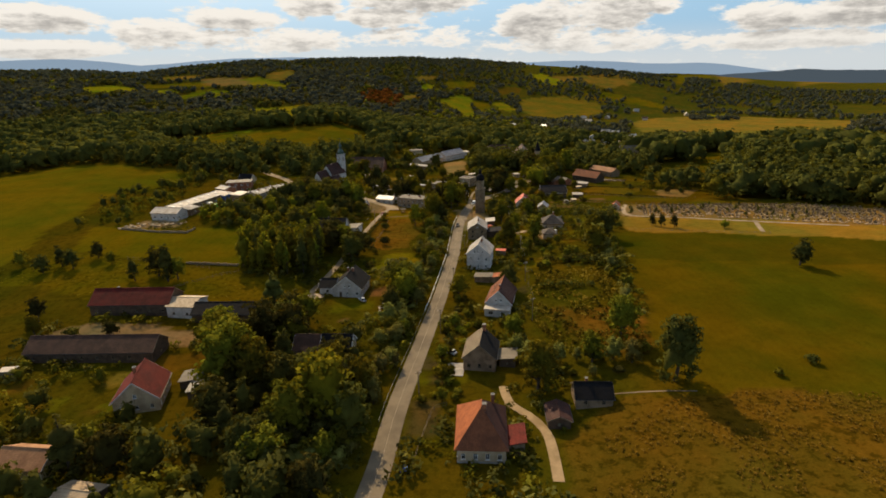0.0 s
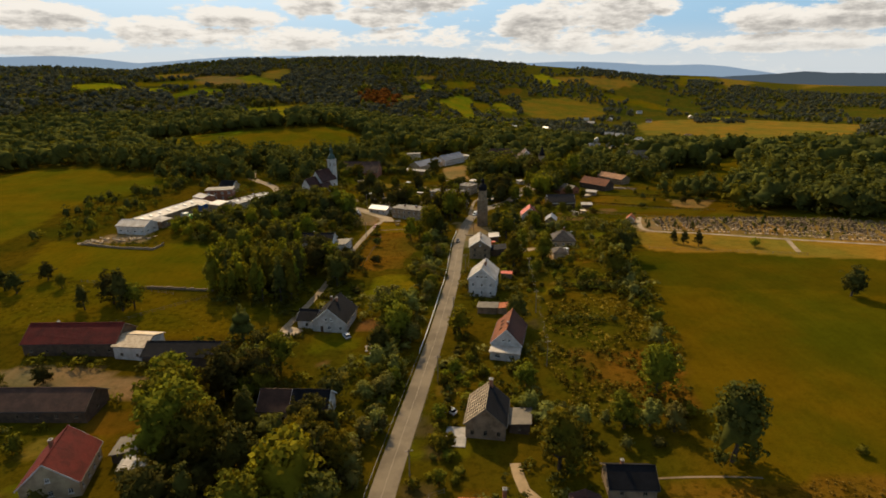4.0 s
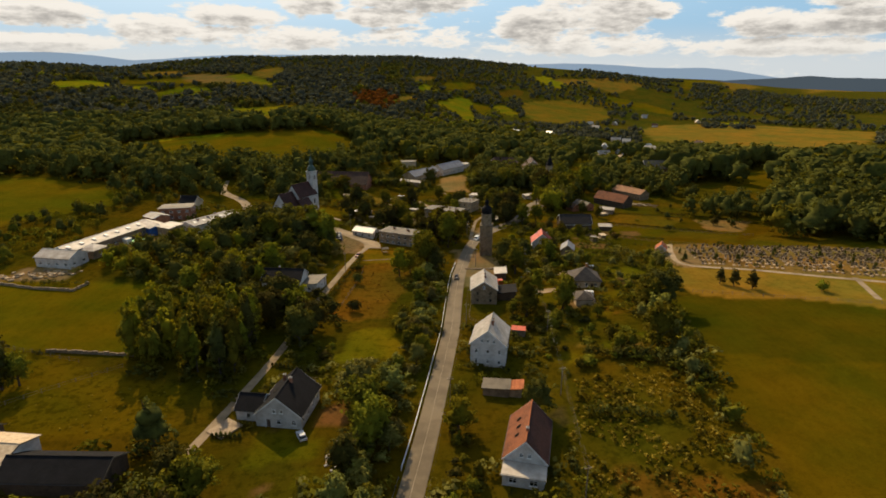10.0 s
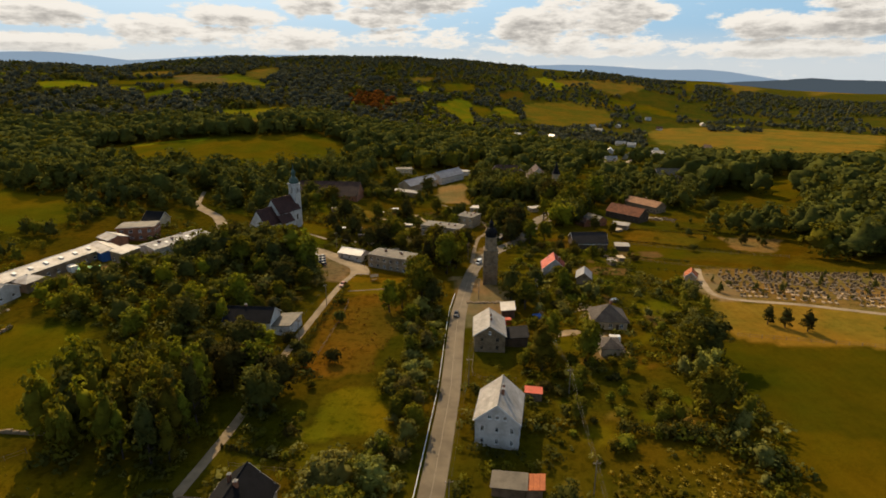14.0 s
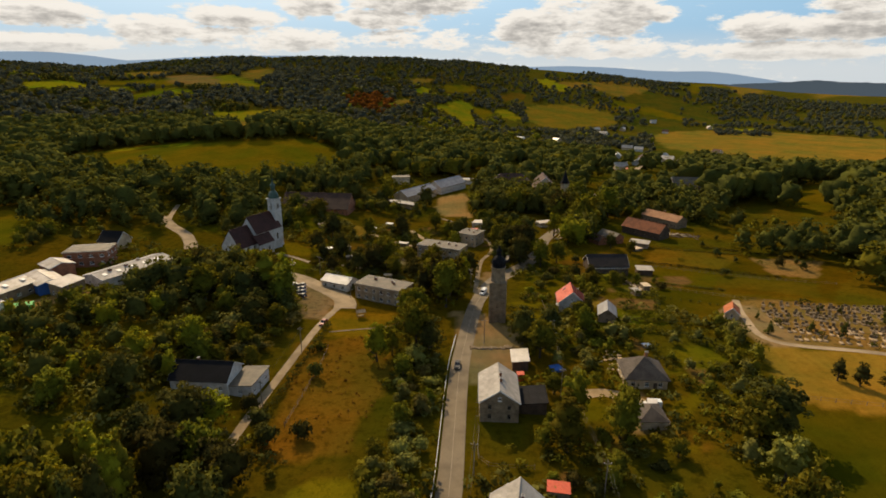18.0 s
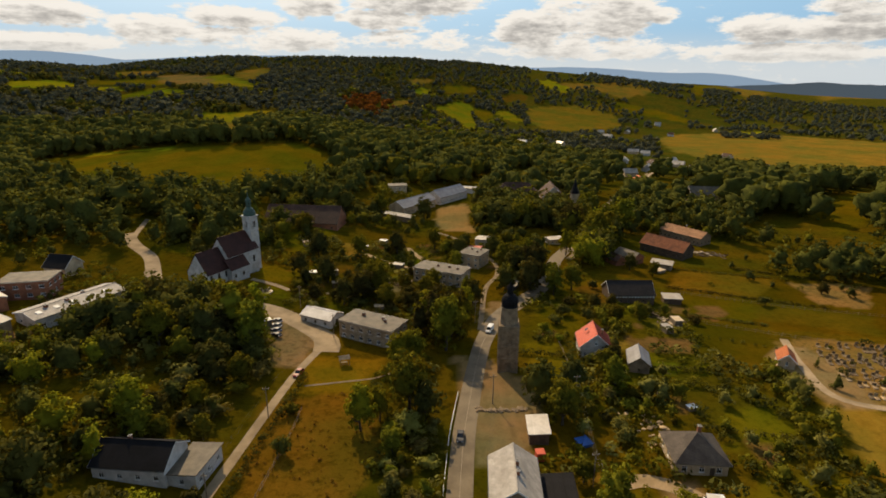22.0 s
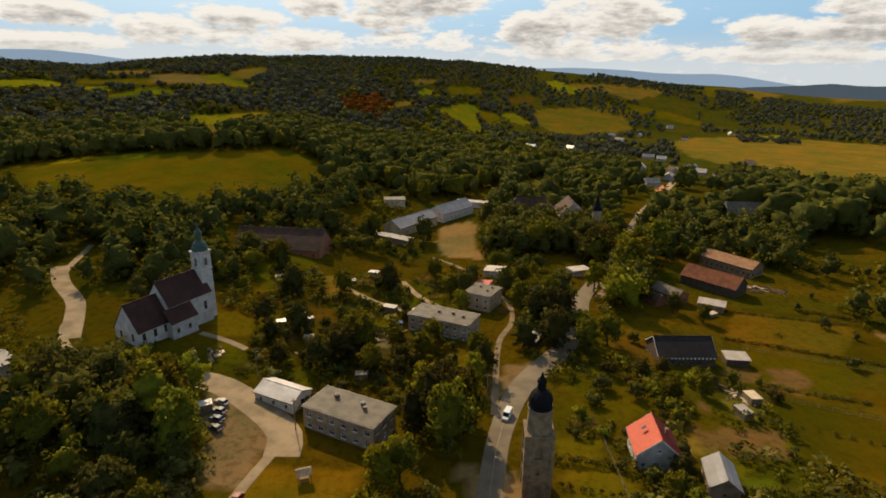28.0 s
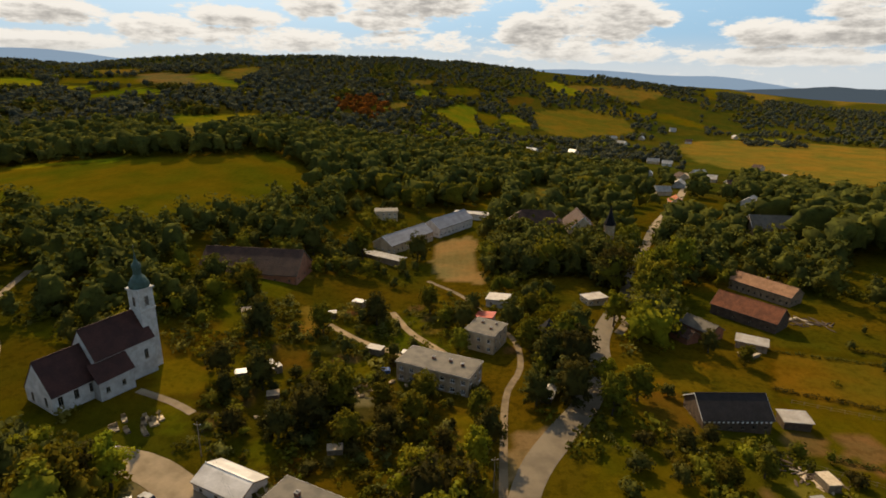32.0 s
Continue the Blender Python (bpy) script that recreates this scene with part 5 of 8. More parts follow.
house("twin_house", -42.4, 146.4, 87, 8.0, 8.0, 3.6, 6.8, "gable", "cream_wall", "brown_tile", (0.9,), (0.9, 1.1), 2.4, label="half of a twin cottage with a dark brown roof")
house("twin_house", -34.0, 145.6, 87, 8.6, 8.6, 3.8, 7.2, "gable", "white_wall", "slate", (0.9,), (0.9, 1.1), 2.4, label="half of a twin cottage with a black roof")

# the factory yard
house("factory_hall", -149.6, 281.6, 80, 9.0, 15.0, 3.8, 5.8, "gable", "white_wall", "metal_roof", (1.0,), (1.2, 1.0), 3.2, label="white factory hall with a pale sheet roof", category="hall")
house("factory_hall", -147.5, 304.0, -14, 10.0, 40.0, 3.8, 5.4, "gable", "grey_wall", "metal_roof", (1.0,), (1.4, 1.0), 3.6, label="long white factory hall with a pale sheet roof", category="hall")
house("factory_wing", -138.0, 326.5, 52, 8.0, 15.0, 3.6, 4.6, "gable", "blue", "metal_roof", (), (1.2, 1.0), 3.2, label="factory wing with a blue front and a pale roof", category="hall")
house("factory_store", -126.4, 321.0, 62, 7.0, 8.4, 4.6, 5.2, "shed", "grey_wall", "metal_roof", (1.0,), (1.0, 1.0), 3.0, label="patched grey factory store with a shed roof", category="store")
house("factory_porch", -143.0, 291.0, 75, 7.0, 7.0, 3.4, 5.0, "hip", "grey_wall", "metal_roof", (1.0,), (1.0, 1.0), 3.0, hip=3.0, label="hipped porch of the factory hall with a pale roof", category="hall")
house("factory_loft", -141.5, 338.5, 56, 8.0, 9.0, 4.4, 5.6, "gable", "brick_wall", "metal_roof", (), (0.6, 0.6), 3.0, label="brick factory loft with a pale roof", category="hall")
house("factory_office", -137.5, 352.0, 12, 15.0, 10.0, 6.0, 6.0, "flat", "brick_wall", "tar_roof", (1.0, 3.8), (1.5, 1.2), 2.8, label="brick two-storey factory office with a flat roof", category="office")
house("factory_shed", -116.5, 341.0, -27, 11.0, 27.0, 3.6, 4.8, "gable", "white_wall", "grey_roof", (1.0,), (1.4, 1.0), 3.4, [(1.0, -8, 5.4, 1.0), (1.0, -2, 5.3, 1.0), (-1.0, 4, 5.3, 1.0)], label="long shed with a pale weathered roof and rooflights", category="hall")
house("dark_house", -140.0, 372.0, 80, 8.0, 9.0, 3.6, 7.0, "gable", "cream_wall", "slate", (0.9,), (0.9, 1.1), 2.6, label="house with a dark hipped gable beside the factory")

# the manor and its yard, far behind the village
house("manor_range", -22.0, 536.0, -34, 12.0, 34.0, 4.6, 8.2, "gable", "cream_wall", "grey_metal", (1.0,), (1.0, 1.2), 3.2, label="long manor range with a pale sheet roof", category="range")
house("manor_range", 0.5, 568.0, -36, 12.0, 32.0, 5.0, 9.2, "gable", "white_wall", "grey_metal", (1.0,), (1.0, 1.2), 3.2, label="taller manor range with a pale sheet roof", category="range")
house("manor_shed", 16.0, 597.0, 74, 7.0, 22.0, 3.6, 4.4, "gable", "white_wall", "metal_roof", (), (0.6, 0.6), 3.0, label="low shed with a white roof behind the manor", category="shed")
house("manor_wall", -30.0, 508.0, 58, 4.0, 24.0, 2.6, 3.2, "shed", "grey_wall", "grey_roof", (), (0.6, 0.6), 3.0, label="low ruined range beside the manor yard", category="shed")
house("palace", 48.0, 556.0, 84, 16.0, 30.0, 9.0, 16.0, "hip", "cream_wall", "brown_tile", (1.2, 5.0), (1.1, 1.8), 3.0, hip=7.0, label="old palace with a high dark hipped roof", category="palace")
house("palace_wing", 73.0, 560.0, -4, 15.0, 24.0, 9.6, 16.5, "gable", "cream_wall", "brown_tile", (1.2, 5.0), (1.1, 1.8), 3.0, gable_windows=2, label="palace wing with a high gable", category="palace")
house("great_barn", -77.0, 474.6, 84, 18.0, 40.0, 4.0, 11.4, "gable", "brick_wall", "brown_tile", (1.2,), (0.9, 1.0), 5.0, label="huge old barn with a dark brown roof", category="barn", z=2.0, sink=3.0, trim="wood_trim")
house("square_house", -36.0, 580.0, 8, 13.0, 9.0, 5.2, 5.2, "flat", "cream_wall", "tar_roof", (0.9, 3.0), (1.0, 1.1), 2.8, label="small square house with a flat roof")
house("mill", 196.0, 580.0, 84, 14.0, 36.0, 7.0, 13.0, "gable", "grey_wall", "tar_roof", (1.2, 4.2), (1.0, 1.3), 3.2, label="large grey mill house with a pale roof", category="mill")
rnd = random.Random(5)
VILLAGE = ((300, 922, "metal_roof"), (218, 779, "metal_roof"), (227, 886, "white_roof"), (306, 1035, "metal_roof"), (293, 1053, "grey_roof"), (419, 1009, "brown_tile"), (391, 897, "grey_roof"), (232, 679, "metal_roof"), (110, 994, "white_roof"), (177, 1050, "white_roof"), (128, 912, "metal_roof"), (315, 1275, "grey_roof"), (317, 1336, "metal_roof"), (384, 1373, "metal_roof"), (498, 1510, "grey_roof"), (607, 1449, "metal_roof"), (469, 1353, "brown_tile"), (336, 822, "grey_roof"), (295, 778, "slate"), (276, 794, "brown_tile"), (393, 866, "slate"), (256, 866, "brown_tile"), (181, 724, "grey_roof"), (172, 672, "orange_tile"), (281, 853, "metal_roof"))
for hx, hy, tiles in VILLAGE:
    house("village_house", hx, hy, rnd.uniform(0, 180), 9.0 + rnd.random() * 2, 12.0 + rnd.random() * 5, 3.8, 7.6, "gable", rnd.choice(("white_wall", "cream_wall")), tiles, (), (1.1, 1.3), 3.4, label="far village house with a " + {"metal_roof": "pale metal", "orange_tile": "orange tile", "grey_roof": "grey sheet", "white_roof": "white sheet", "brown_tile": "brown tile", "slate": "dark slate"}[tiles] + " roof", group="houses of the far village", sink=3.0)


# ---- the church ----
def church():
    """Axis from the low nave in the south-west to the tower in the north-east."""
    rot = -26.0
    root = thing("church", -86.0, 384.6, 5.2, rot, "white church with dark red roofs and a copper-capped tower", "church")

    def body(w, d, cy, eave, ridge, windows):
        hw = w / 2
        bm = bmesh.new()
        y0, y1 = cy - d / 2, cy + d / 2
        cs = [(-hw, y0), (hw, y0), (hw, y1), (-hw, y1)]
        for side in range(4):
            a, b = cs[side], cs[(side + 1) % 4]
            length = (Vector(b) - Vector(a)).length
            holes = []
            n = windows[side]
            for i in range(n):
                u = (i + 0.5) * length / n
                s = eave * 0.42
                holes.append((u - 0.55, u + 0.55, s, s + min(2.6, eave * 0.42)))
                c = Vector(a).lerp(Vector(b), u / length)
                window(root, pose(c.x, c.y, s, 0, 0, math.degrees(math.atan2(b[1] - a[1], b[0] - a[0]))), 1.1, min(2.6, eave * 0.42), "wood_trim")
            wall_face(bm, a, b, -3.0, eave, holes, 0.3)
        for yy, flip in ((y0, False), (y1, True)):
            vs = [bm.verts.new(p) for p in ((-hw, yy, eave), (hw, yy, eave), (0, yy, ridge))]
            bm.faces.new(vs[::-1] if flip else vs)
        part("wall", bm, "white_wall", root)
        k, o = (ridge - eave) / hw, 0.4
        for s in (-1, 1):
            bm = bmesh.new()
            slab(bm, [(s * (hw + o), y0 - 0.1, eave - o * k + 0.2), (s * (hw + o), y1 + 0.1, eave - o * k + 0.2), (0, y1 + 0.1, ridge + 0.2), (0, y0 - 0.1, ridge + 0.2)], 0.2)
            part("roof_slope", bm, "church_tile", root)
        bm = bmesh.new()
        tube(bm, (0, y0, ridge + 0.22), (0, y1, ridge + 0.22), 0.15, 0.15, 6)
        part("ridge_cap", bm, "church_tile", root)

    body(10.2, 10.5, -7.75, 5.3, 12.4, (2, 3, 0, 2))
    body(9.6, 15.5, 5.25, 9.2, 15.8, (0, 3, 2, 3))
    # sacristy with a lean-to roof on the sunless side
    bm = bmesh.new()
    cs = [(4.8, -4.0), (7.6, -4.0), (7.6, 4.6), (4.8, 4.6)]
    for side in range(4):
        holes = [(1.4, 2.4, 1.4, 2.8), (5.4, 6.4, 1.4, 2.8)] if side == 1 else []
        wall_face(bm, cs[side], cs[(side + 1) % 4], -3.0, 4.9, holes)
    part("sacristy_wall", bm, "white_wall", root)
    for u in (1.9, 5.9):
        window(root, pose(7.6, -4.0 + u, 1.4, 0, 0, 90), 1.0, 1.4, "wood_trim")
    bm = bmesh.new()
    slab(bm, [(8.0, -4.4, 4.7), (8.0, 5.0, 4.7), (4.7, 5.0, 8.6), (4.7, -4.4, 8.6)], 0.2)
    part("sacristy_roof", bm, "church_tile", root)
    # tower
    tx, ty, s = 1.2, 13.6, 2.05
    bm = bmesh.new()
    cs = [(tx - s, ty - s), (tx + s, ty - s), (tx + s, ty + s), (tx - s, ty + s)]
    for side in range(4):
        wall_face(bm, cs[side], cs[(side + 1) % 4], -3.0, 21.4, [(s - 0.6, s + 0.6, 17.0, 19.6), (s - 0.3, s + 0.3, 9.0, 10.2)], 0.4)
    part("tower_wall", bm, "white_wall", root)
    for z0, wd in ((21.4, 0.35), (15.8, 0.18)):
        bm = bmesh.new()
        box(bm, tx - s - wd, tx + s + wd, ty - s - wd, ty + s + wd, z0, z0 + 0.4)
        part("cornice", bm, "white_wall", root)
    for side, (dx, dy, turn) in enumerate(((0, -1, 0), (1, 0, 90), (0, 1, 180), (-1, 0, 270))):
        bm = bmesh.new()
        for i in range(9):
            box(bm, -0.6, 0.6, 0.12, 0.2, 0.12 + i * 0.28, 0.22 + i * 0.28)
        lo = part("louvre", bm, "wood_wall", root)
        lo.matrix_local = pose(tx + dx * s, ty + dy * s, 17.0, 0, 0, turn)
    bm = bmesh.new()
    lathe(bm, [(2.35, 21.8), (2.5, 22.2), (2.3, 23.2), (1.75, 24.3), (1.2, 24.9), (0.95, 25.2), (0.95, 27.0), (1.2, 27.1), (1.1, 27.8), (0.6, 28.5), (0.32, 29.1), (0.2, 30.1), (0.06, 31.4)], 12)
    dome = part("dome", bm, "copper", root, "green copper onion dome")
    dome.location = (tx, ty, 0)
    bm = bmesh.new()
    tube(bm, (0, 0, 31.3), (0, 0, 33.0), 0.05, 0.05, 6)
    box(bm, -0.4, 0.4, -0.05, 0.05, 32.3, 32.42)
    cr = part("cross", bm, "dark_metal", dome)
    return root


church()


# ---- the old tower by the square ----
def old_tower():
    root = thing("old_tower", 17.6, 324.6, None, -4, "tall weathered stone tower with a dark bell cap beside the square", "tower")
    s = 2.6
    bm = bmesh.new()
    cs = [(-s, -s), (s, -s), (s, s), (-s, s)]
    for side in range(4):
        holes = [(s - 0.7, s + 0.7, 9.2, 12.6), (s - 0.35, s + 0.35, 5.6, 6.8)]
        if side == 0:
            holes.append((s - 1.0, s + 1.0, 0.0, 3.2))
        wall_face(bm, cs[side], cs[(side + 1) % 4], -1.5, 14.4, holes, 0.5)
    part("wall", bm, "stone_wall", root)
    for z0, wd in ((4.4, 0.15), (8.0, 0.15), (14.2, 0.3)):
        bm = bmesh.new()
        box(bm, -s - wd, s + wd, -s - wd, s + wd, z0, z0 + 0.35)
        part("string_course", bm, "stone_wall", root)
    for sx in (-1, 1):
        for sy in (-1, 1):
            bm = bmesh.new()
            box(bm, sx * s - 0.25, sx * s + 0.25, sy * s - 0.25, sy * s + 0.25, -1.5, 14.3)
            part("corner_pier", bm, "stone_wall", root)
    bm = bmesh.new()
    lathe(bm, [(2.6, 14.5), (2.35, 19.2), (2.6, 19.3), (2.6, 19.6)], 8, 0.3927)
    part("drum", bm, "stone_wall", root, "eight-sided stone drum")
    bm = bmesh.new()
    lathe(bm, [(2.4, 19.6), (2.15, 20.0), (2.3, 20.6), (2.35, 21.3), (2.1, 22.1), (1.6, 22.8), (1.0, 23.2), (0.8, 23.4), (0.8, 24.8), (1.0, 24.9), (0.8, 25.4), (0.4, 25.9), (0.06, 27.0)], 12)
    part("cap", bm, "slate", root, "dark bell-shaped cap")
    return root


old_tower()


def palace_turret():
    root = thing("palace_turret", 87.0, 551.0, None, 0, "slim palace turret with a pointed dark spire", "turret")
    bm = bmesh.new()
    lathe(bm, [(3.0, -2), (3.0, 13.0), (3.3, 13.1), (3.3, 13.5)], 10)
    part("wall", bm, "cream_wall", root)
    bm = bmesh.new()
    lathe(bm, [(3.6, 13.5), (2.2, 16.0), (0.9, 20.0), (0.08, 24.0)], 10)
    part("spire", bm, "slate", root)


palace_turret()


# ---- trees and shrubs ----
def leaves(seed, spots, per, size, squash=0.8):
    """Many small leaf clumps on the skins of rounded lobes: spots are (x, y, z, radius). Returns the corners of the quads and the way each faces."""
    rng = np.random.default_rng(seed)
    out, faces = [], []
    mid = np.mean([(x, y, z) for x, y, z, _ in spots], axis=0) - np.array((0, 0, 0.25 * max(z for _, _, z, _ in spots)))
    for x, y, z, r in spots:
        n = max(1, int(per * r * r + 0.5))
        d = rng.normal(size=(n, 3))
        d /= np.linalg.norm(d, axis=1)[:, None]
        d[:, 2] = np.where(d[:, 2] < -0.45, -d[:, 2], d[:, 2])
        c = np.array((x, y, z)) + d * r * np.array((1, 1, squash)) * rng.uniform(0.55, 1.22, (n, 1))
        lean = d + rng.normal(size=(n, 3)) * 0.42
        a = np.cross(lean, rng.normal(size=(n, 3)))
        a /= np.linalg.norm(a, axis=1)[:, None] + 1e-9
        b = np.cross(lean, a)
        b /= np.linalg.norm(b, axis=1)[:, None] + 1e-9
        s = size * rng.uniform(0.6, 1.35, (n, 1))
        out.append(np.stack([c - a * s - b * s * 0.5, c + a * s * 0.2 - b * s * 0.8, c + a * s + b * s * 0.45, c - a * s * 0.25 + b * s * 0.8], 1))
        away = c - mid
        away /= np.linalg.norm(away, axis=1)[:, None] + 1e-9
        face = 0.55 * d + 0.40 * away + rng.normal(size=(n, 3)) * 0.26
        faces.append(face / (np.linalg.norm(face, axis=1)[:, None] + 1e-9))
    quads, faces = np.concatenate(out), np.concatenate(faces)
    turned = (np.cross(quads[:, 1] - quads[:, 0], quads[:, 2] - quads[:, 0]) * faces).sum(1) < 0
    quads[turned] = quads[turned][:, ::-1]
    return quads, np.repeat(faces[:, None], 4, axis=1)


def core(spots, cells, seed, shrink=0.9, low=-0.55):
    """The dense inside of a crown: a lumpy skin wrapped over the lobes, cells squares to a side."""
    mid = np.mean([(x, y, z) for x, y, z, _ in spots], axis=0)
    centre, radius = np.array([q[:3] for q in spots]) - mid, np.array([q[3] for q in spots])
    g = np.tan(np.linspace(-1, 1, cells + 1) * math.pi / 4)
    u, v = np.meshgrid(g, g)
    one = np.ones_like(u)
    grids = []
    for axes in ((one, u, v), (-one, v, u), (v, one, u), (u, -one, v), (u, v, one), (v, u, -one)):
        d = np.stack(axes, -1)
        d = d / np.linalg.norm(d, axis=-1, keepdims=True)
        along = d @ centre.T
        inner = along**2 - (centre**2).sum(1) + radius**2
        reach = np.where(inner > 0, along + np.sqrt(np.maximum(inner, 0)), along * 0.8).max(-1)
        reach = np.maximum(reach, radius.mean())
        lump = np.array([[noise.noise(Vector(q) * 2.3 + Vector((seed * 3.7, 0, 0))) for q in row] for row in d])
        grids.append((d, d * (reach * shrink * (1 + 0.16 * lump))[..., None]))
    quads, where = [], []
    for d, q in grids:
        quads.append(np.stack([q[:-1, :-1], q[1:, :-1], q[1:, 1:], q[:-1, 1:]], 2).reshape(-1, 4, 3))
        where.append(np.stack([d[:-1, :-1], d[1:, :-1], d[1:, 1:], d[:-1, 1:]], 2).reshape(-1, 4, 3))
    quads, where = np.concatenate(quads), np.concatenate(where)
    flat = np.cross(quads[:, 2] - quads[:, 0], quads[:, 3] - quads[:, 1])
    out_way = (flat * where.mean(1)).sum(1) > 0
    quads[~out_way], where[~out_way] = quads[~out_way][:, ::-1], where[~out_way][:, ::-1]
    flat[~out_way] *= -1
    near = (np.abs(where.reshape(-1, 1, 3) - where.reshape(1, -1, 3)).sum(-1) < 1e-4).astype(float)
    normals = near @ np.repeat(flat, 4, axis=0)
    normals /= np.linalg.norm(normals, axis=1)[:, None] + 1e-9
    keep = where[..., 2].max(1) > low
    return (quads + mid)[keep], normals.reshape(-1, 4, 3)[keep]


def quad_mesh(name, quads, faces=None):
    """A mesh of loose four-cornered pieces, shaded as the rounded masses that they cover."""
    n = len(quads)
    me = bpy.data.meshes.new(name)
    me.vertices.add(4 * n)
    me.vertices.foreach_set("co", np.ascontiguousarray(quads, dtype=np.float32).ravel())
    me.loops.add(4 * n)
    me.loops.foreach_set("vertex_index", np.arange(4 * n, dtype=np.int32))
    me.polygons.add(n)
    me.polygons.foreach_set("loop_start", np.arange(0, 4 * n, 4, dtype=np.int32))
    me.update()
    if faces is not None:
        me.polygons.foreach_set("use_smooth", [True] * n)
        me.normals_split_custom_set_from_vertices(faces.reshape(-1, 3).tolist())
    return me


def lobes_of(form, rng):
    """The lobes of a crown about one unit high, by the form of the tree."""
    out = []
    if form == "broad":
        lean = [(rng.uniform(0, 6.283), rng.uniform(0.72, 1.2)) for _ in range(5)]
        for i in range(64):
            a, u = rng.uniform(0, 6.283), rng.uniform(0, 1)
            z = 0.13 + 0.78 * u
            wide = 0.37 * math.sin(math.pi * (0.18 + 0.74 * u)) ** 0.6
            # some sides reach further out than others
            wide *= min(lean, key=lambda q: abs(math.sin((a - q[0]) / 2)))[1]
            k = wide * math.sqrt(rng.uniform(0.1, 1))
            out.append((k * math.cos(a), k * math.sin(a), z * rng.uniform(0.94, 1.05), rng.uniform(0.045, 0.10)))
    elif form == "full":
        for i in range(60):
            a, u = rng.uniform(0, 6.283), rng.uniform(0, 1)
            wide = 0.30 * math.sin(math.pi * (0.3 + 0.62 * u)) ** 0.7
            k = wide * math.sqrt(rng.uniform(0.15, 1))
            out.append((k * math.cos(a), k * math.sin(a), 0.05 + 0.85 * u, rng.uniform(0.05, 0.10)))
    elif form == "tall":
        for i in range(42):
            a, u = rng.uniform(0, 6.283), i / 41
            z = 0.14 + 0.8 * u
            k = (0.17 if u < 0.7 else 0.10) * math.sqrt(rng.uniform(0.1, 1))
            out.append((k * math.cos(a), k * math.sin(a), z, rng.uniform(0.04, 0.085) * (1.1 - 0.4 * u)))
    elif form == "spruce":
        for i in range(26):
            u = i / 25
            a = i * 2.4
            k = 0.16 * (1 - u)
            out.append((k * math.cos(a), k * math.sin(a), 0.08 + 0.86 * u, 0.03 + 0.085 * (1 - u)))
    else:
        for i in range(22):
            a, u = rng.uniform(0, 6.283), rng.uniform(0, 1)
            k = 0.48 * math.sqrt(rng.uniform(0, 1))
            out.append((k * math.cos(a), k * math.sin(a), 0.22 + 0.55 * u * (1 - k), rng.uniform(0.12, 0.24)))
    return out


def trunk_mesh(form, tall, rng):
    bm = bmesh.new()
    thick = {"full": 0.026, "broad": 0.026, "tall": 0.018, "spruce": 0.018, "shrub": 0.02}[form] * tall
    top = {"full": 0.6, "broad": 0.6, "tall": 0.8, "spruce": 0.92, "shrub": 0.4}[form] * tall
    bend = Vector((rng.uniform(-0.02, 0.02), rng.uniform(-0.02, 0.02), 0)) * tall
    a, ra = Vector((0, 0, -0.4)), thick * 1.25
    for i in range(1, 4):
        b, rb = Vector((bend.x * i, bend.y * i, top * i / 3)), thick * (1.25 - 0.36 * i)
        tube(bm, a, b, ra, rb, 6, i == 3)
        if i > 0 and form != "spruce":
            for j in range(2):
                ang = rng.uniform(0, 6.283)
                reach = (0.2 if form == "broad" else 0.1) * tall * (1.3 - 0.25 * i)
                tube(bm, b, b + Vector((math.cos(ang) * reach, math.sin(ang) * reach, reach * rng.uniform(0.5, 1.1))), rb * 0.7, rb * 0.2, 4)
        a, ra = b, rb
    me = bpy.data.meshes.new("trunk")
    bm.to_mesh(me)
    bm.free()
    me.materials.append(M["bark"])
    return me


PLANTS = {}


def plant_meshes(form, leaf, variant, tall, light=False):
    """Trunk and crown of a kind of plant, made once."""
    key = (form, leaf, variant, light)
    if key not in PLANTS:
        rng = random.Random(str(key))
        spots = [(x * tall, y * tall, z * tall, r * tall) for x, y, z, r in lobes_of(form, rng)]
        size = {"full": 0.36, "broad": 0.36, "tall": 0.33, "spruce": 0.30, "shrub": 0.24}[form] * (1.5 if light else 1.0)
        area = sum(r * r for *_, r in spots)
        count = {"full": 2200, "broad": 1350, "tall": 1200, "spruce": 700, "shrub": 270}[form] * (0.42 if light else 1.0)
        a, b = leaves(rng.randrange(10**6), spots, count / area, size), core(spots, 5 if form != "shrub" and not light else 3, variant, 0.74)
        me = quad_mesh("crown", np.concatenate([a[0], b[0]]), np.concatenate([a[1], b[1]]))
        me.materials.append(M[leaf])
        PLANTS[key] = (trunk_mesh(form, tall, rng), me, tall)
    return PLANTS[key]


NATURAL = {"full": 18.0, "broad": 14.0, "tall": 18.0, "spruce": 14.0, "shrub": 3.6}
WORDS = {"leaf": "green", "leaf_yellow": "yellow-green", "leaf_dark": "dark green", "leaf_willow": "grey-green", "leaf_hazed_pine": "dark blue-green", "leaf_rust": "rust-coloured"}
SEEN = {}


def plant(x, y, form="broad", leaf="leaf", tall=None, rng=random, light=False, wide=1.0):
    trunk_me, crown_me, natural = plant_meshes(form, leaf, rng.randrange(3), NATURAL[form], light)
    k = (tall or natural) / natural
    name = "shrub" if form == "shrub" else "conifer" if form == "spruce" else "tree"
    words = {"full": "lone full-crowned {} tree", "broad": "broad-crowned {} tree", "tall": "tall slender {} tree", "spruce": "pointed {} spruce", "shrub": "bushy {} shrub"}[form].format(WORDS[leaf])
    root = new(name)
    root.empty_display_size = 0.3
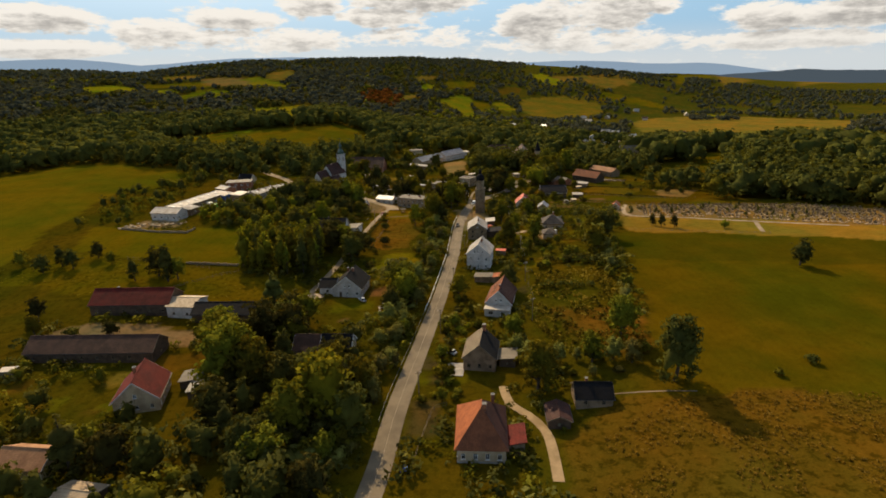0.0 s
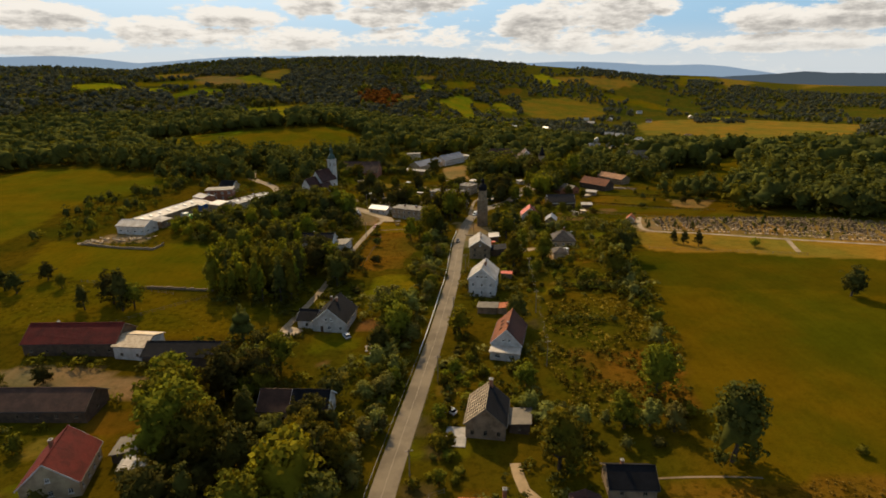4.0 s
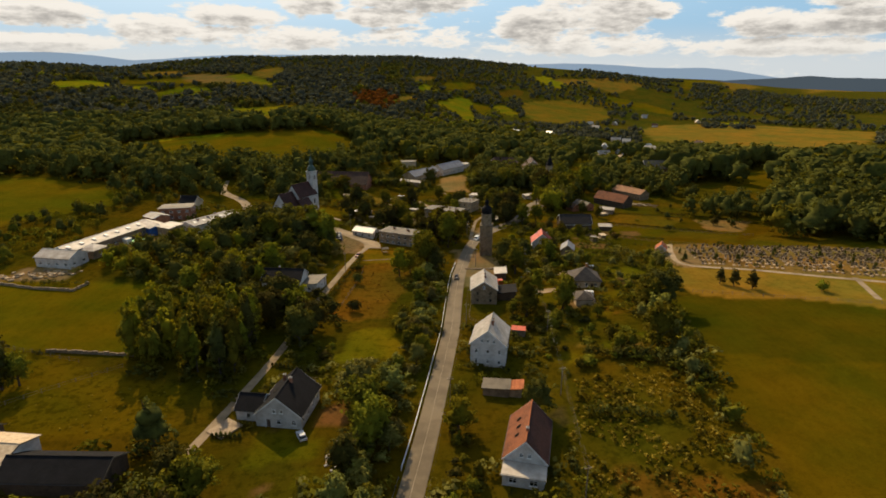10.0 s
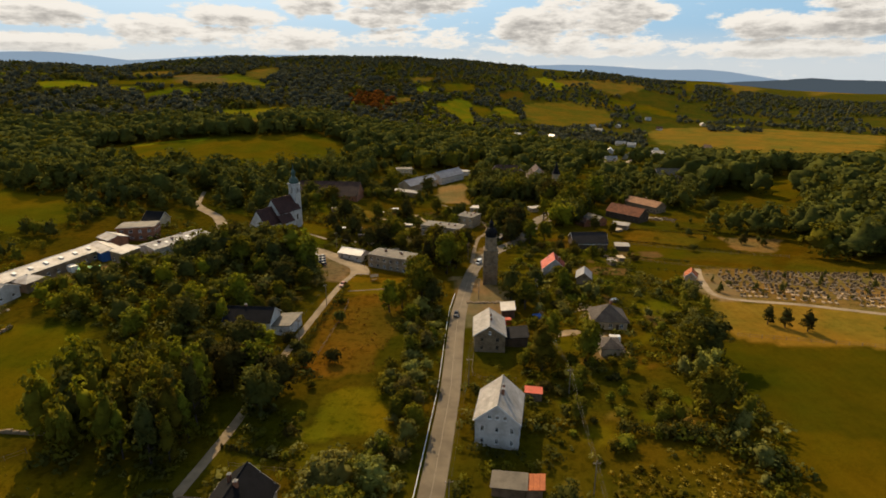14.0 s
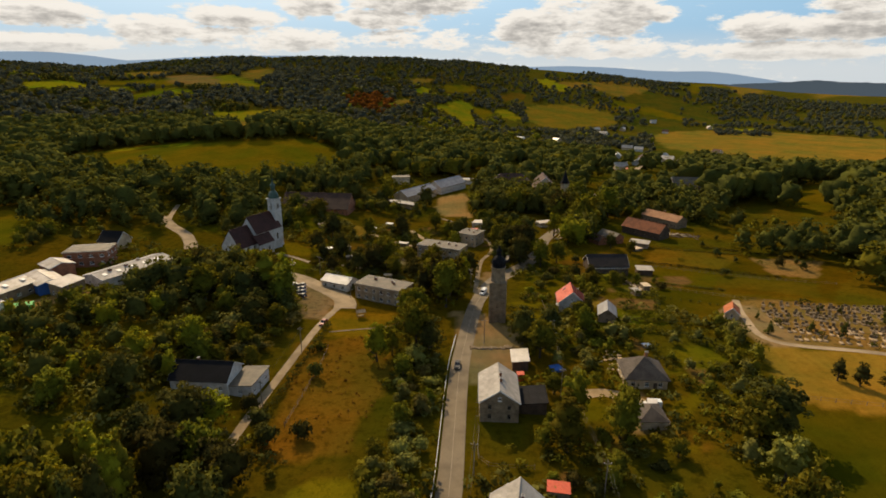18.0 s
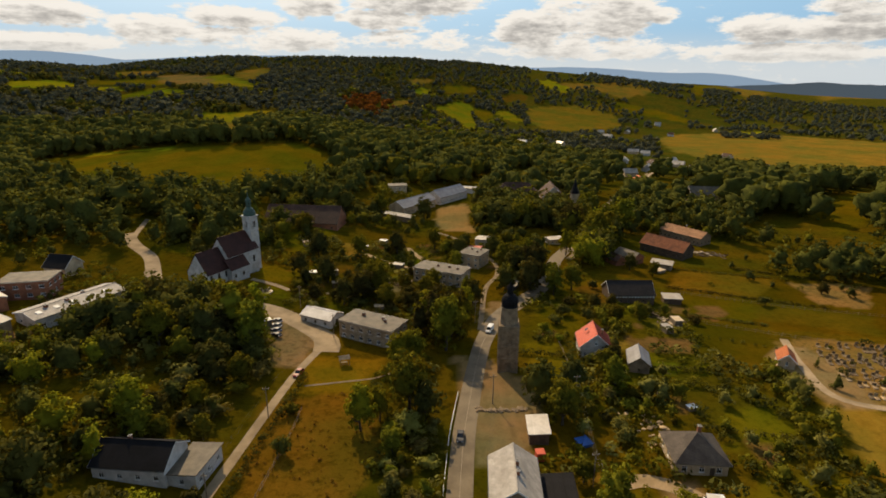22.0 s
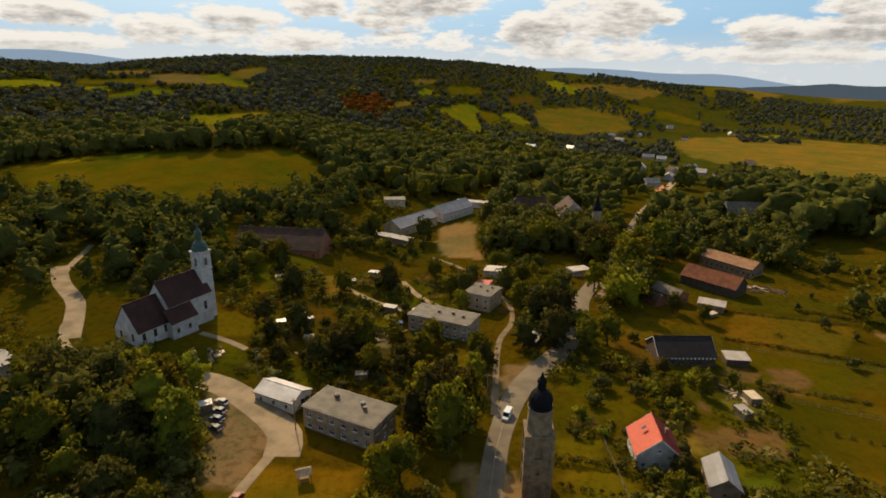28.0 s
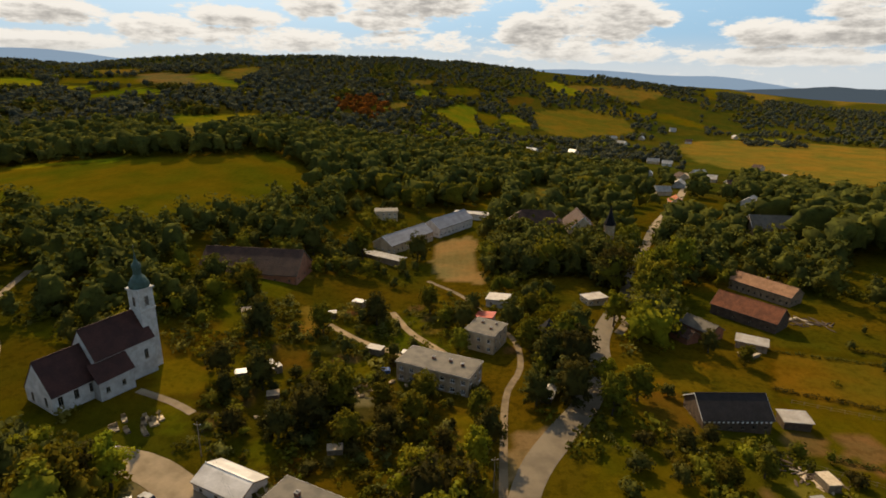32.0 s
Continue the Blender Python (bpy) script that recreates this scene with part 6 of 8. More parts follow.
    root.matrix_world = pose(x, y, height(x, y) - 0.05, 0, 0, rng.uniform(0, 360)) @ Matrix.Diagonal((k * wide, k * wide, k, 1))
    tagged(root, words + " with uneven leafy crown", "shrub" if form == "shrub" else "tree", words + "s of the village")
    for n, me in (("trunk", trunk_me), ("crown", crown_me)):
        o = new(n, me)
        o.parent = root
    return root


BLOCKED = []  # the ground plans of houses
for ob in list(scene.collection.objects):
    if ob.parent is None and ob.type == "EMPTY":
        for c in ob.children:
            if c.name.startswith(("wall", "tower_wall", "sacristy_wall")):
                xs = [v.co.x for v in c.data.vertices]
                ys = [v.co.y for v in c.data.vertices]
                BLOCKED.append((np.array(ob.matrix_world.inverted()), min(xs), max(xs), min(ys), max(ys)))
LINES = [(MAIN, 4.4), (LANE, 3.0), (SIDE, 3.4)] + [(smooth_line(p, 3.0), w / 2 + 0.8) for _, p, w, _, _ in paths]
LINES = [(np.array([(p.x, p.y) for p in line]), w) for line, w in LINES]


def allowed(px, py, gap, fields=True, far=False):
    """Which of many places are free of roads, houses and open fields."""
    ok = np.ones(px.shape, bool)
    if fields:
        for _, _, o in FIELDS:
            ok &= ~inside(px, py, o)
    if not far:
        for line, w in LINES:
            near = np.full(px.shape, 1e9)
            for qx, qy in line:
                near = np.minimum(near, (px - qx) ** 2 + (py - qy) ** 2)
            ok &= near > (w + gap * 0.4) ** 2
        for inv, x0, x1, y0, y1 in BLOCKED:
            lx, ly = inv[0, 0] * px + inv[0, 1] * py + inv[0, 3], inv[1, 0] * px + inv[1, 1] * py + inv[1, 3]
            ok &= ~((lx > x0 - gap) & (lx < x1 + gap) & (ly > y0 - gap) & (ly < y1 + gap))
    return ok


def scatter(outline, gap, rng):
    """Loose rows of places inside an outline."""
    xs, ys = [p[0] for p in outline], [p[1] for p in outline]
    gx, gy = np.meshgrid(np.arange(min(xs), max(xs), gap), np.arange(min(ys), max(ys), gap * 0.9))
    px, py = gx.ravel() + rng.uniform(-0.45, 0.45, gx.size) * gap, gy.ravel() + rng.uniform(-0.45, 0.45, gx.size) * gap
    sel = inside(px, py, outline)
    return px[sel], py[sel]


# trees that stand out: x, y, form, leaf, height
for x, y, form, leaf, tall, wide in (
        (-61, 130, "broad", "leaf", 20, 1.1), (-52, 126, "broad", "leaf", 17, 1.0), (-31, 112, "broad", "leaf_yellow", 20, 1.1), (-24, 125, "broad", "leaf", 11, 1.0), (-38, 106, "broad", "leaf", 16, 1.0),
        (22, 126, "broad", "leaf", 15, 1.0), (56.5, 124, "full", "leaf_dark", 20, 0.9), (140, 210, "broad", "leaf_dark", 12, 1.0), (-81, 95, "spruce", "leaf_dark", 16, 1.2), (-72, 96, "broad", "leaf_dark", 12, 1.0),
        (-50, 154, "broad", "leaf_dark", 14, 1.0), (39, 138, "broad", "leaf", 10, 1.1), (50, 149, "broad", "leaf", 15, 0.9), (-64, 182, "spruce", "leaf_dark", 14, 1.5), (-67, 140, "broad", "leaf", 17.5, 1.25),
        (-54, 158, "broad", "leaf_dark", 13, 1.2), (-31, 153, "shrub", "leaf_dark", 9, 0.7), (-112, 201, "tall", "leaf_dark", 16, 1.0), (-118, 206, "broad", "leaf_dark", 13, 1.0), (-19, 190, "broad", "leaf", 15, 1.1),
        (2.5, 190, "broad", "leaf_yellow", 9.5, 1.1), (22, 196, "broad", "leaf_dark", 12, 0.9), (62, 228, "broad", "leaf", 15, 0.9), (111, 281, "tall", "leaf_dark", 7.5, 1.4), (116.5, 278, "tall", "leaf_dark", 8, 1.4), (107, 284, "tall", "leaf_dark", 7, 1.4), (141, 275, "shrub", "leaf", 6, 0.8),
        (-50, 245, "broad", "leaf", 14, 1.0), (-16, 243, "shrub", "leaf", 8, 0.8), (68, 253, "broad", "leaf", 14, 1.1), (66, 240, "broad", "leaf_willow", 13, 0.9), (31, 266, "broad", "leaf", 14, 0.8), (27, 254, "tall", "leaf", 16, 1.3),
        (-20, 294, "broad", "leaf_yellow", 13, 0.8), (-16, 298, "broad", "leaf_yellow", 10, 0.8), (-9, 302, "broad", "leaf", 18, 0.85), (-5, 298, "broad", "leaf_dark", 12, 0.8), (0, 336, "broad", "leaf", 19, 0.85), (-3, 344, "tall", "leaf_dark", 20, 1.2), (4, 344, "broad", "leaf_yellow", 17, 0.8), (-8, 340, "tall", "leaf_dark", 15, 1.0),
        (28, 297, "broad", "leaf", 13, 1.0), (45, 312, "broad", "leaf", 11, 1.0), (-83, 326, "broad", "leaf", 15, 1.0), (-66, 337, "tall", "leaf", 18, 1.5), (-71, 290, "broad", "leaf_yellow", 13, 1.0), (-58, 331, "broad", "leaf", 16, 1.0), (-90, 341, "broad", "leaf_dark", 15, 1.0), (-69, 342, "broad", "leaf", 17, 1.1), (-76, 350, "broad", "leaf_yellow", 13, 1.1), (-64, 352, "broad", "leaf_yellow", 12, 1.0),
        (-27, 384, "broad", "leaf", 14, 1.0), (37, 405, "broad", "leaf_dark", 18, 0.9), (44, 400, "broad", "leaf_yellow", 11, 1.0), (33, 400, "broad", "leaf_willow", 11, 0.9), (37, 419, "broad", "leaf", 16, 0.9), (43, 388, "broad", "leaf", 13, 0.9), (-18, 602, "broad", "leaf", 17, 1.0), (-39, 506, "broad", "leaf", 16, 1.0), (-4, 358, "broad", "leaf", 11, 1.0), (-8, 381, "broad", "leaf", 11, 1.0), (78, 462, "broad", "leaf", 22, 1.0), (86, 472, "broad", "leaf_yellow", 20, 1.0), (106, 503, "broad", "leaf", 22, 1.0), (70, 488, "broad", "leaf_dark", 20, 1.0), (92, 492, "broad", "leaf", 21, 1.0),
        (-13, 322, "broad", "leaf_yellow", 13, 0.9), (-10, 326, "broad", "leaf", 12, 0.9), (-6, 352, "broad", "leaf_yellow", 15, 0.9), (2, 352, "broad", "leaf", 13, 0.9), (-32, 378, "broad", "leaf_dark", 13, 1.1), (-38, 372, "broad", "leaf_dark", 11, 1.0), (-22, 372, "broad", "leaf", 10, 1.0), (-48, 392, "broad", "leaf_dark", 12, 1.0), (-16, 388, "broad", "leaf", 9, 1.1), (-58, 420, "broad", "leaf_dark", 14, 1.0), (-40, 428, "broad", "leaf", 12, 1.0), (-24, 440, "broad", "leaf_dark", 13, 1.0), (-6, 452, "broad", "leaf", 12, 1.0), (-14, 512, "broad", "leaf_dark", 15, 1.0), (-60, 500, "broad", "leaf_dark", 15, 1.0), (-70, 446, "broad", "leaf", 13, 1.1), (-84, 452, "broad", "leaf_dark", 13, 1.0),
        (30, 408, "broad", "leaf_dark", 16, 0.9), (34, 392, "broad", "leaf_dark", 15, 0.9), (41, 424, "broad", "leaf_dark", 17, 0.9), (52, 396, "broad", "leaf", 11, 1.1), (46, 374, "shrub", "leaf_dark", 6, 0.8), (42, 366, "shrub", "leaf_dark", 6, 1.0), (38, 358, "shrub", "leaf_dark", 5, 1.0), (33, 352, "shrub", "leaf", 4, 1.0), (56, 374, "broad", "leaf_dark", 7, 1.1), (63, 378, "broad", "leaf_dark", 6, 1.1), (70, 366, "broad", "leaf", 7, 1.1), (76, 374, "shrub", "leaf_dark", 5, 1.0), (90, 366, "shrub", "leaf_dark", 4.5, 1.0), (22, 440, "broad", "leaf_dark", 12, 1.0), (30, 448, "broad", "leaf", 11, 1.0), (10, 452, "broad", "leaf_dark", 9, 1.0), (0, 440, "broad", "leaf", 9, 1.1), (24, 392, "broad", "leaf_dark", 12, 0.9), (8, 384, "broad", "leaf", 10, 0.9), (10, 372, "broad", "leaf_dark", 12, 0.8), (7, 364, "broad", "leaf_yellow", 12, 0.8), (50, 362, "shrub", "leaf_dark", 6, 0.8), (36, 540, "broad", "leaf_dark", 18, 1.0), (30, 528, "broad", "leaf", 16, 1.0), (76, 536, "broad", "leaf_dark", 18, 1.0), (22, 546, "broad", "leaf_dark", 17, 1.0), (92, 536, "broad", "leaf", 19, 1.0),
        (-58, 255, "broad", "leaf_dark", 14, 1.2), (-64, 248, "broad", "leaf_dark", 13, 1.1), (-44, 262, "shrub", "leaf_dark", 6, 0.9), (-78, 268, "broad", "leaf_dark", 14, 1.1), (-84, 284, "broad", "leaf_yellow", 10, 1.3), (-92, 262, "broad", "leaf", 10, 1.2), (74, 258, "full", "leaf_dark", 15, 1.5), (40, 258, "broad", "leaf", 14, 0.9), (24, 306, "broad", "leaf_dark", 13, 0.9), (33, 310, "broad", "leaf_dark", 12, 1.0), (44, 318, "broad", "leaf", 10, 1.0),
        (27, 424, "broad", "leaf", 13, 1.0), (6, 438, "broad", "leaf_dark", 11, 1.1), (4, 422, "broad", "leaf", 9, 1.1), (-6, 392, "broad", "leaf", 10, 1.1), (9, 396, "shrub", "leaf_dark", 5, 1.0), (62, 400, "shrub", "leaf_dark", 4.5, 0.9), (67, 398, "shrub", "leaf_dark", 4, 0.9), (60, 446, "broad", "leaf_yellow", 14, 0.9), (66, 436, "broad", "leaf", 15, 0.9), (-28, 388, "broad", "leaf", 15, 1.1), (2, 344, "broad", "leaf_dark", 18, 0.8), (88, 432, "broad", "leaf_dark", 9, 1.0), (96, 424, "broad", "leaf", 8, 1.1),
        (-45, 231, "broad", "leaf_dark", 14, 1.0), (-44, 241, "broad", "leaf_dark", 13, 1.1), (-56, 242, "broad", "leaf_dark", 14, 1.1), (-22, 203, "broad", "leaf_willow", 12, 1.3), (-15, 205, "broad", "leaf_willow", 10, 1.2), (-14, 238, "shrub", "leaf_dark", 7, 0.7), (-33, 258, "shrub", "leaf_dark", 6, 0.8), (-17.5, 184, "broad", "leaf", 14, 1.0), (49, 328, "broad", "leaf_dark", 7, 1.0), (43, 327, "shrub", "leaf_dark", 5, 0.9), (51, 334, "spruce", "leaf_dark", 7, 1.5), (-21, 176, "broad", "leaf_dark", 11, 1.0), (-24, 108, "broad", "leaf_dark", 14, 1.0), (-21, 165, "broad", "leaf_willow", 9, 1.0), (96, 132, "shrub", "leaf_dark", 3.5, 1.0), (84, 126, "shrub", "leaf", 2.6, 1.0),
        (-168, 210, "broad", "leaf_dark", 8, 1.1), (-164, 216, "tall", "leaf_dark", 10, 1.2), (-158, 214, "broad", "leaf_dark", 9, 1.0), (-125, 201, "tall", "leaf_dark", 10, 1.2), (-109, 203, "broad", "leaf", 10, 0.9), (-144, 218, "broad", "leaf", 6, 1.0), (-154, 225, "broad", "leaf_dark", 8, 1.0), (-141, 169, "broad", "leaf_dark", 9, 0.9), (-136, 160, "broad", "leaf", 7, 1.0), (-122, 157, "shrub", "leaf_dark", 5, 1.0), (-110, 159, "broad", "leaf_dark", 6, 1.1), (-58, 152, "broad", "leaf_dark", 16, 1.1), (-70, 150, "broad", "leaf", 15, 1.1),
        (-48, 268, "shrub", "leaf_dark", 5, 0.9), (-40, 256, "shrub", "leaf_dark", 7, 0.7), (-36, 285, "shrub", "leaf_dark", 6, 0.7), (-38, 300, "shrub", "leaf", 4, 1.0), (-63, 219, "shrub", "leaf_rust", 5, 0.9), (-30, 390, "broad", "leaf_dark", 11, 1.0), (-60, 396, "broad", "leaf_dark", 10, 1.0), (160, 402, "broad", "leaf_dark", 6, 1.2), (128, 388, "shrub", "leaf_dark", 5, 1.0), (70, 372, "shrub", "leaf", 5, 1.1), (56, 366, "shrub", "leaf", 5, 1.2), (60, 362, "broad", "leaf", 7, 1.2)):
    plant(x, y, form, leaf, tall, random.Random(f"{x},{y}"), wide=wide)

# rows of small clipped conifers and hedges
HEDGES = []
for (xa, ya), (xb, yb), n, form, leaf, tall, wide in (((-53.6, 186.8), (-47.5, 187.1), 7, "spruce", "leaf_dark", 1.9, 1.5), ((-49.7, 218.9), (-36.5, 215.6), 12, "spruce", "leaf_dark", 1.7, 1.5), ((22, 334), (38, 331.5), 12, "shrub", "leaf_dark", 2.4, 0.8), ((21, 326), (37, 322), 9, "shrub", "leaf_dark", 1.8, 0.8),
                                                      ((-150, 262), (-128, 262), 9, "shrub", "leaf_dark", 2.6, 1.0), ((58, 318), (80, 312), 12, "shrub", "leaf_dark", 2.2, 0.9), ((80, 356), (112, 340), 12, "shrub", "leaf_dark", 1.4, 0.9), ((141.2, 434.8), (174.8, 416.0), 20, "shrub", "leaf_dark", 1.2, 1.9), ((98, 409.5), (150.9, 384.6), 32, "shrub", "leaf_dark", 1.2, 1.9), ((93, 375.4), (116.1, 365.5), 16, "shrub", "leaf_dark", 1.2, 1.9), ((106, 436), (152, 422), 24, "shrub", "leaf_dark", 1.1, 1.9), ((-44, 262), (-39, 316), 26, "shrub", "leaf_dark", 2.4, 0.9), ((53, 326), (94, 322), 26, "shrub", "leaf_dark", 1.9, 1.1), ((60, 296), (86, 290), 14, "shrub", "leaf_dark", 1.7, 1.1), ((40, 224), (58, 219), 11, "shrub", "leaf_dark", 4.4, 0.9), ((58, 219), (68, 207), 8, "shrub", "leaf_dark", 4.6, 0.9), ((34, 197), (51, 191), 9, "shrub", "leaf_dark", 3.2, 0.9)):
    if form == "shrub":
        HEDGES.append(((xa, ya), (xb, yb), n, leaf, tall, wide))
        continue
    for i in range(n):
        t = i / (n - 1)
        plant(xa + (xb - xa) * t, ya + (yb - ya) * t, form, leaf, tall * (0.85 + 0.3 * ((i * 7) % 5) / 5), random.Random(i + n), wide=wide)

# thickets: outline, spacing, heights, (form, leaf) choices
THICKETS = [
    ("stream", [(-34, 96), (-22, 96), (-19, 120), (-15, 150), (-11, 190), (-8, 220), (-4, 255), (-3, 285), (-1, 300), (-12, 300), (-14, 262), (-18, 225), (-22, 200), (-24, 165), (-24, 135)], 4.2, (3.5, 7.5), (("shrub", "leaf_willow"), ("shrub", "leaf_willow"), ("broad", "leaf_willow"), ("shrub", "leaf"), ("broad", "leaf"))),
    ("south_wood", [(-70, 80), (-26, 80), (-24, 130), (-30, 142), (-54, 140), (-62, 118), (-66, 100)], 6.6, (6, 14), (("broad", "leaf"), ("broad", "leaf_dark"), ("broad", "leaf_dark"), ("shrub", "leaf_willow"), ("tall", "leaf_dark"), ("spruce", "leaf_dark"), ("shrub", "leaf_dark"))),
    ("south_wood_b", [(-130, 84), (-72, 84), (-68, 112), (-92, 118), (-135, 126), (-140, 100)], 7.5, (4, 10), (("broad", "leaf"), ("broad", "leaf_dark"), ("shrub", "leaf"), ("spruce", "leaf_dark"))),
    ("orchard", [(-135, 130), (-92, 126), (-90, 140), (-130, 140)], 6.5, (3.5, 6), (("shrub", "leaf"), ("broad", "leaf"), ("shrub", "leaf_dark"))),
    ("lane_corner", [(-62, 148), (-48, 150), (-48, 166), (-60, 172), (-66, 160)], 5.5, (8, 13), (("broad", "leaf_dark"), ("broad", "leaf"))),
    ("gardens_street", [(-9, 112), (1, 112), (3, 136), (-2, 155), (8, 156), (11, 170), (6, 176), (3, 205), (-3, 200), (-9, 150)], 4.6, (2.4, 5.5), (("shrub", "leaf"), ("shrub", "leaf_dark"), ("shrub", "leaf_yellow"), ("broad", "leaf"))),
    ("field_hedge", [(24, 128), (38, 128), (54, 132), (58, 160), (68, 200), (78, 245), (70, 266), (58, 258), (62, 215), (56, 180), (44, 140), (28, 142), (20, 150), (22, 165), (16, 166), (14, 150)], 5.5, (3.5, 8), (("shrub", "leaf"), ("shrub", "leaf_dark"), ("broad", "leaf"), ("broad", "leaf_willow"))),
    ("poplars", [(-91, 217), (-75, 211), (-60, 209), (-53, 216), (-53, 234), (-62, 243), (-91, 238)], 4.8, (14, 20), (("tall", "leaf"), ("tall", "leaf"), ("tall", "leaf_dark"), ("tall", "leaf_yellow"))),
    ("lane_wood", [(-52, 246), (-50, 268), (-50, 300), (-48, 318), (-56, 334), (-66, 350), (-100, 350), (-118, 322), (-135, 292), (-128, 270), (-100, 262), (-70, 262)], 6.6, (5, 11), (("broad", "leaf_dark"), ("broad", "leaf_dark"), ("broad", "leaf"), ("broad", "leaf_yellow"), ("shrub", "leaf_willow"), ("shrub", "leaf"))),
    ("church_gardens", [(-36, 362), (-56, 364), (-66, 384), (-66, 412), (-60, 446), (-14, 446), (4, 418), (-14, 398), (8, 390), (8, 356), (-10, 354)], 6.0, (2.6, 7.5), (("shrub", "leaf"), ("shrub", "leaf_dark"), ("broad", "leaf_dark"), ("shrub", "leaf_willow"), ("broad", "leaf_dark"))),
    ("red_roof_gardens", [(27, 288), (42, 290), (60, 296), (66, 262), (84, 272), (92, 282), (95, 322), (62, 322), (50, 318), (36, 326), (26, 316)], 6.2, (2.6, 7), (("shrub", "leaf"), ("broad", "leaf"), ("shrub", "leaf_dark"), ("broad", "leaf_willow"))),
    ("back_gardens", [(22, 214), (58, 218), (58, 252), (44, 258), (30, 284), (20, 262), (20, 234)], 7.0, (2.6, 7), (("shrub", "leaf"), ("broad", "leaf"), ("shrub", "leaf_dark"))),
    ("mid_gardens", [(26, 334), (38, 342), (60, 350), (66, 372), (84, 370), (100, 380), (66, 382), (52, 376), (30, 360)], 4.4, (2.4, 5.5), (("shrub", "leaf"), ("shrub", "leaf_dark"), ("broad", "leaf"))),
    ("street_bend", [(22, 392), (40, 392), (46, 404), (46, 425), (40, 440), (28, 416)], 5.5, (5, 12), (("broad", "leaf"), ("broad", "leaf_dark"), ("shrub", "leaf_willow"))),
    ("meadow_bushes", [(-46, 205), (-26, 205), (-20, 240), (-44, 250)], 8.0, (2.5, 5), (("shrub", "leaf"), ("shrub", "leaf_dark"))),
    ("farm_trees", [(62, 425), (78, 430), (80, 452), (100, 480), (96, 510), (76, 510), (66, 480), (72, 460)], 6.5, (8, 20), (("broad", "leaf"), ("broad", "leaf_dark"), ("broad", "leaf_yellow"))),
    ("north_gardens", [(-60, 450), (-20, 482), (-34, 505), (-50, 560), (-60, 600), (-30, 610), (-22, 560), (-44, 520), (-100, 500), (-100, 420), (-66, 420)], 7.5, (4, 12), (("broad", "leaf"), ("broad", "leaf_dark"), ("shrub", "leaf"))),
    ("factory_hedge", [(-128, 300), (-112, 316), (-104, 330), (-100, 350), (-92, 356), (-96, 330), (-112, 300), (-128, 286), (-142, 272), (-150, 266), (-140, 262)], 5.5, (4, 11), (("broad", "leaf"), ("broad", "leaf_dark"), ("shrub", "leaf_willow"))),
    ("church_lane", [(-100, 392), (-108, 400), (-122, 416), (-128, 440), (-100, 440), (-92, 410)], 7.0, (5, 11), (("broad", "leaf"), ("broad", "leaf_dark"))),
    ("church_trees", [(-106, 328), (-62, 328), (-60, 350), (-72, 354), (-102, 356)], 6.4, (10, 16), (("broad", "leaf_dark"), ("broad", "leaf_dark"), ("broad", "leaf_dark"), ("tall", "leaf"))),
    ("left_hedges", [(-190, 262), (-166, 262), (-164, 290), (-160, 320), (-170, 350), (-150, 400), (-190, 400), (-205, 330)], 8.5, (4, 9), (("broad", "leaf"), ("shrub", "leaf"), ("broad", "leaf_dark"))),
    ("left_hedges_b", [(-200, 232), (-170, 226), (-126, 216), (-122, 210), (-104, 200), (-128, 190), (-160, 196), (-200, 214)], 9.0, (4, 9), (("broad", "leaf_dark"), ("shrub", "leaf"), ("broad", "leaf"))),
    ("cemetery_trees", [(112, 350), (99, 314), (160, 296), (205, 282), (200, 338)], 11.0, (2.5, 6), (("spruce", "leaf_dark"), ("shrub", "leaf_dark"))),
    ("field_right", [(172, 250), (240, 225), (240, 190), (200, 200), (180, 232)], 14.0, (5, 11), (("broad", "leaf_dark"), ("shrub", "leaf"))),
    ("manor_gardens", [(14, 438), (30, 440), (44, 462), (40, 486), (26, 500), (17, 486), (22, 456)], 6.5, (3, 10), (("broad", "leaf_dark"), ("shrub", "leaf"), ("broad", "leaf"))),
    ("manor_trees", [(-16, 468), (-32, 488), (-26, 512), (-12, 500)], 6.5, (3, 9), (("broad", "leaf_dark"), ("shrub", "leaf_dark"), ("shrub", "leaf"))),
    ("palace_trees", [(18, 492), (44, 490), (90, 494), (94, 536), (30, 532), (18, 520)], 7.0, (10, 20), (("broad", "leaf_dark"), ("broad", "leaf_dark"), ("broad", "leaf"))),
    ("barn_trees", [(104, 494), (125, 506), (160, 504), (200, 474), (205, 436), (176, 470), (150, 486)], 8.0, (4, 12), (("broad", "leaf_dark"), ("shrub", "leaf"), ("broad", "leaf"))),
    ("chapel_trees", [(72, 286), (84, 282), (96, 304), (100, 318), (86, 318), (78, 302)], 5.5, (4, 8), (("broad", "leaf_dark"), ("shrub", "leaf_dark"), ("broad", "leaf"))),
    ("strip_trees", [(108, 412), (180, 392), (196, 430), (150, 450)], 15.0, (3, 6), (("shrub", "leaf"), ("broad", "leaf_dark"))),
]
# the nearest stand as trees of their own, the rest grow together into thickets
GROWTH = []
for zone, outline, gap, (low, high), choices in THICKETS:
    rng, pick = np.random.default_rng(len(zone) * 97 + int(gap * 10)), random.Random(zone)
    px, py = scatter(outline, gap, rng)
    ok = allowed(px, py, 1.6, zone not in ("cemetery_trees", "strip_trees"))
    for x, y in zip(px[ok], py[ok]):
        form, leaf = pick.choice(choices)
        GROWTH.append((float(x), float(y), form, leaf, pick.uniform(low, high) * (0.62 if form == "shrub" else 1.0), pick.uniform(0.9, 1.3) * (0.72 if zone == "poplars" else 1.0)))
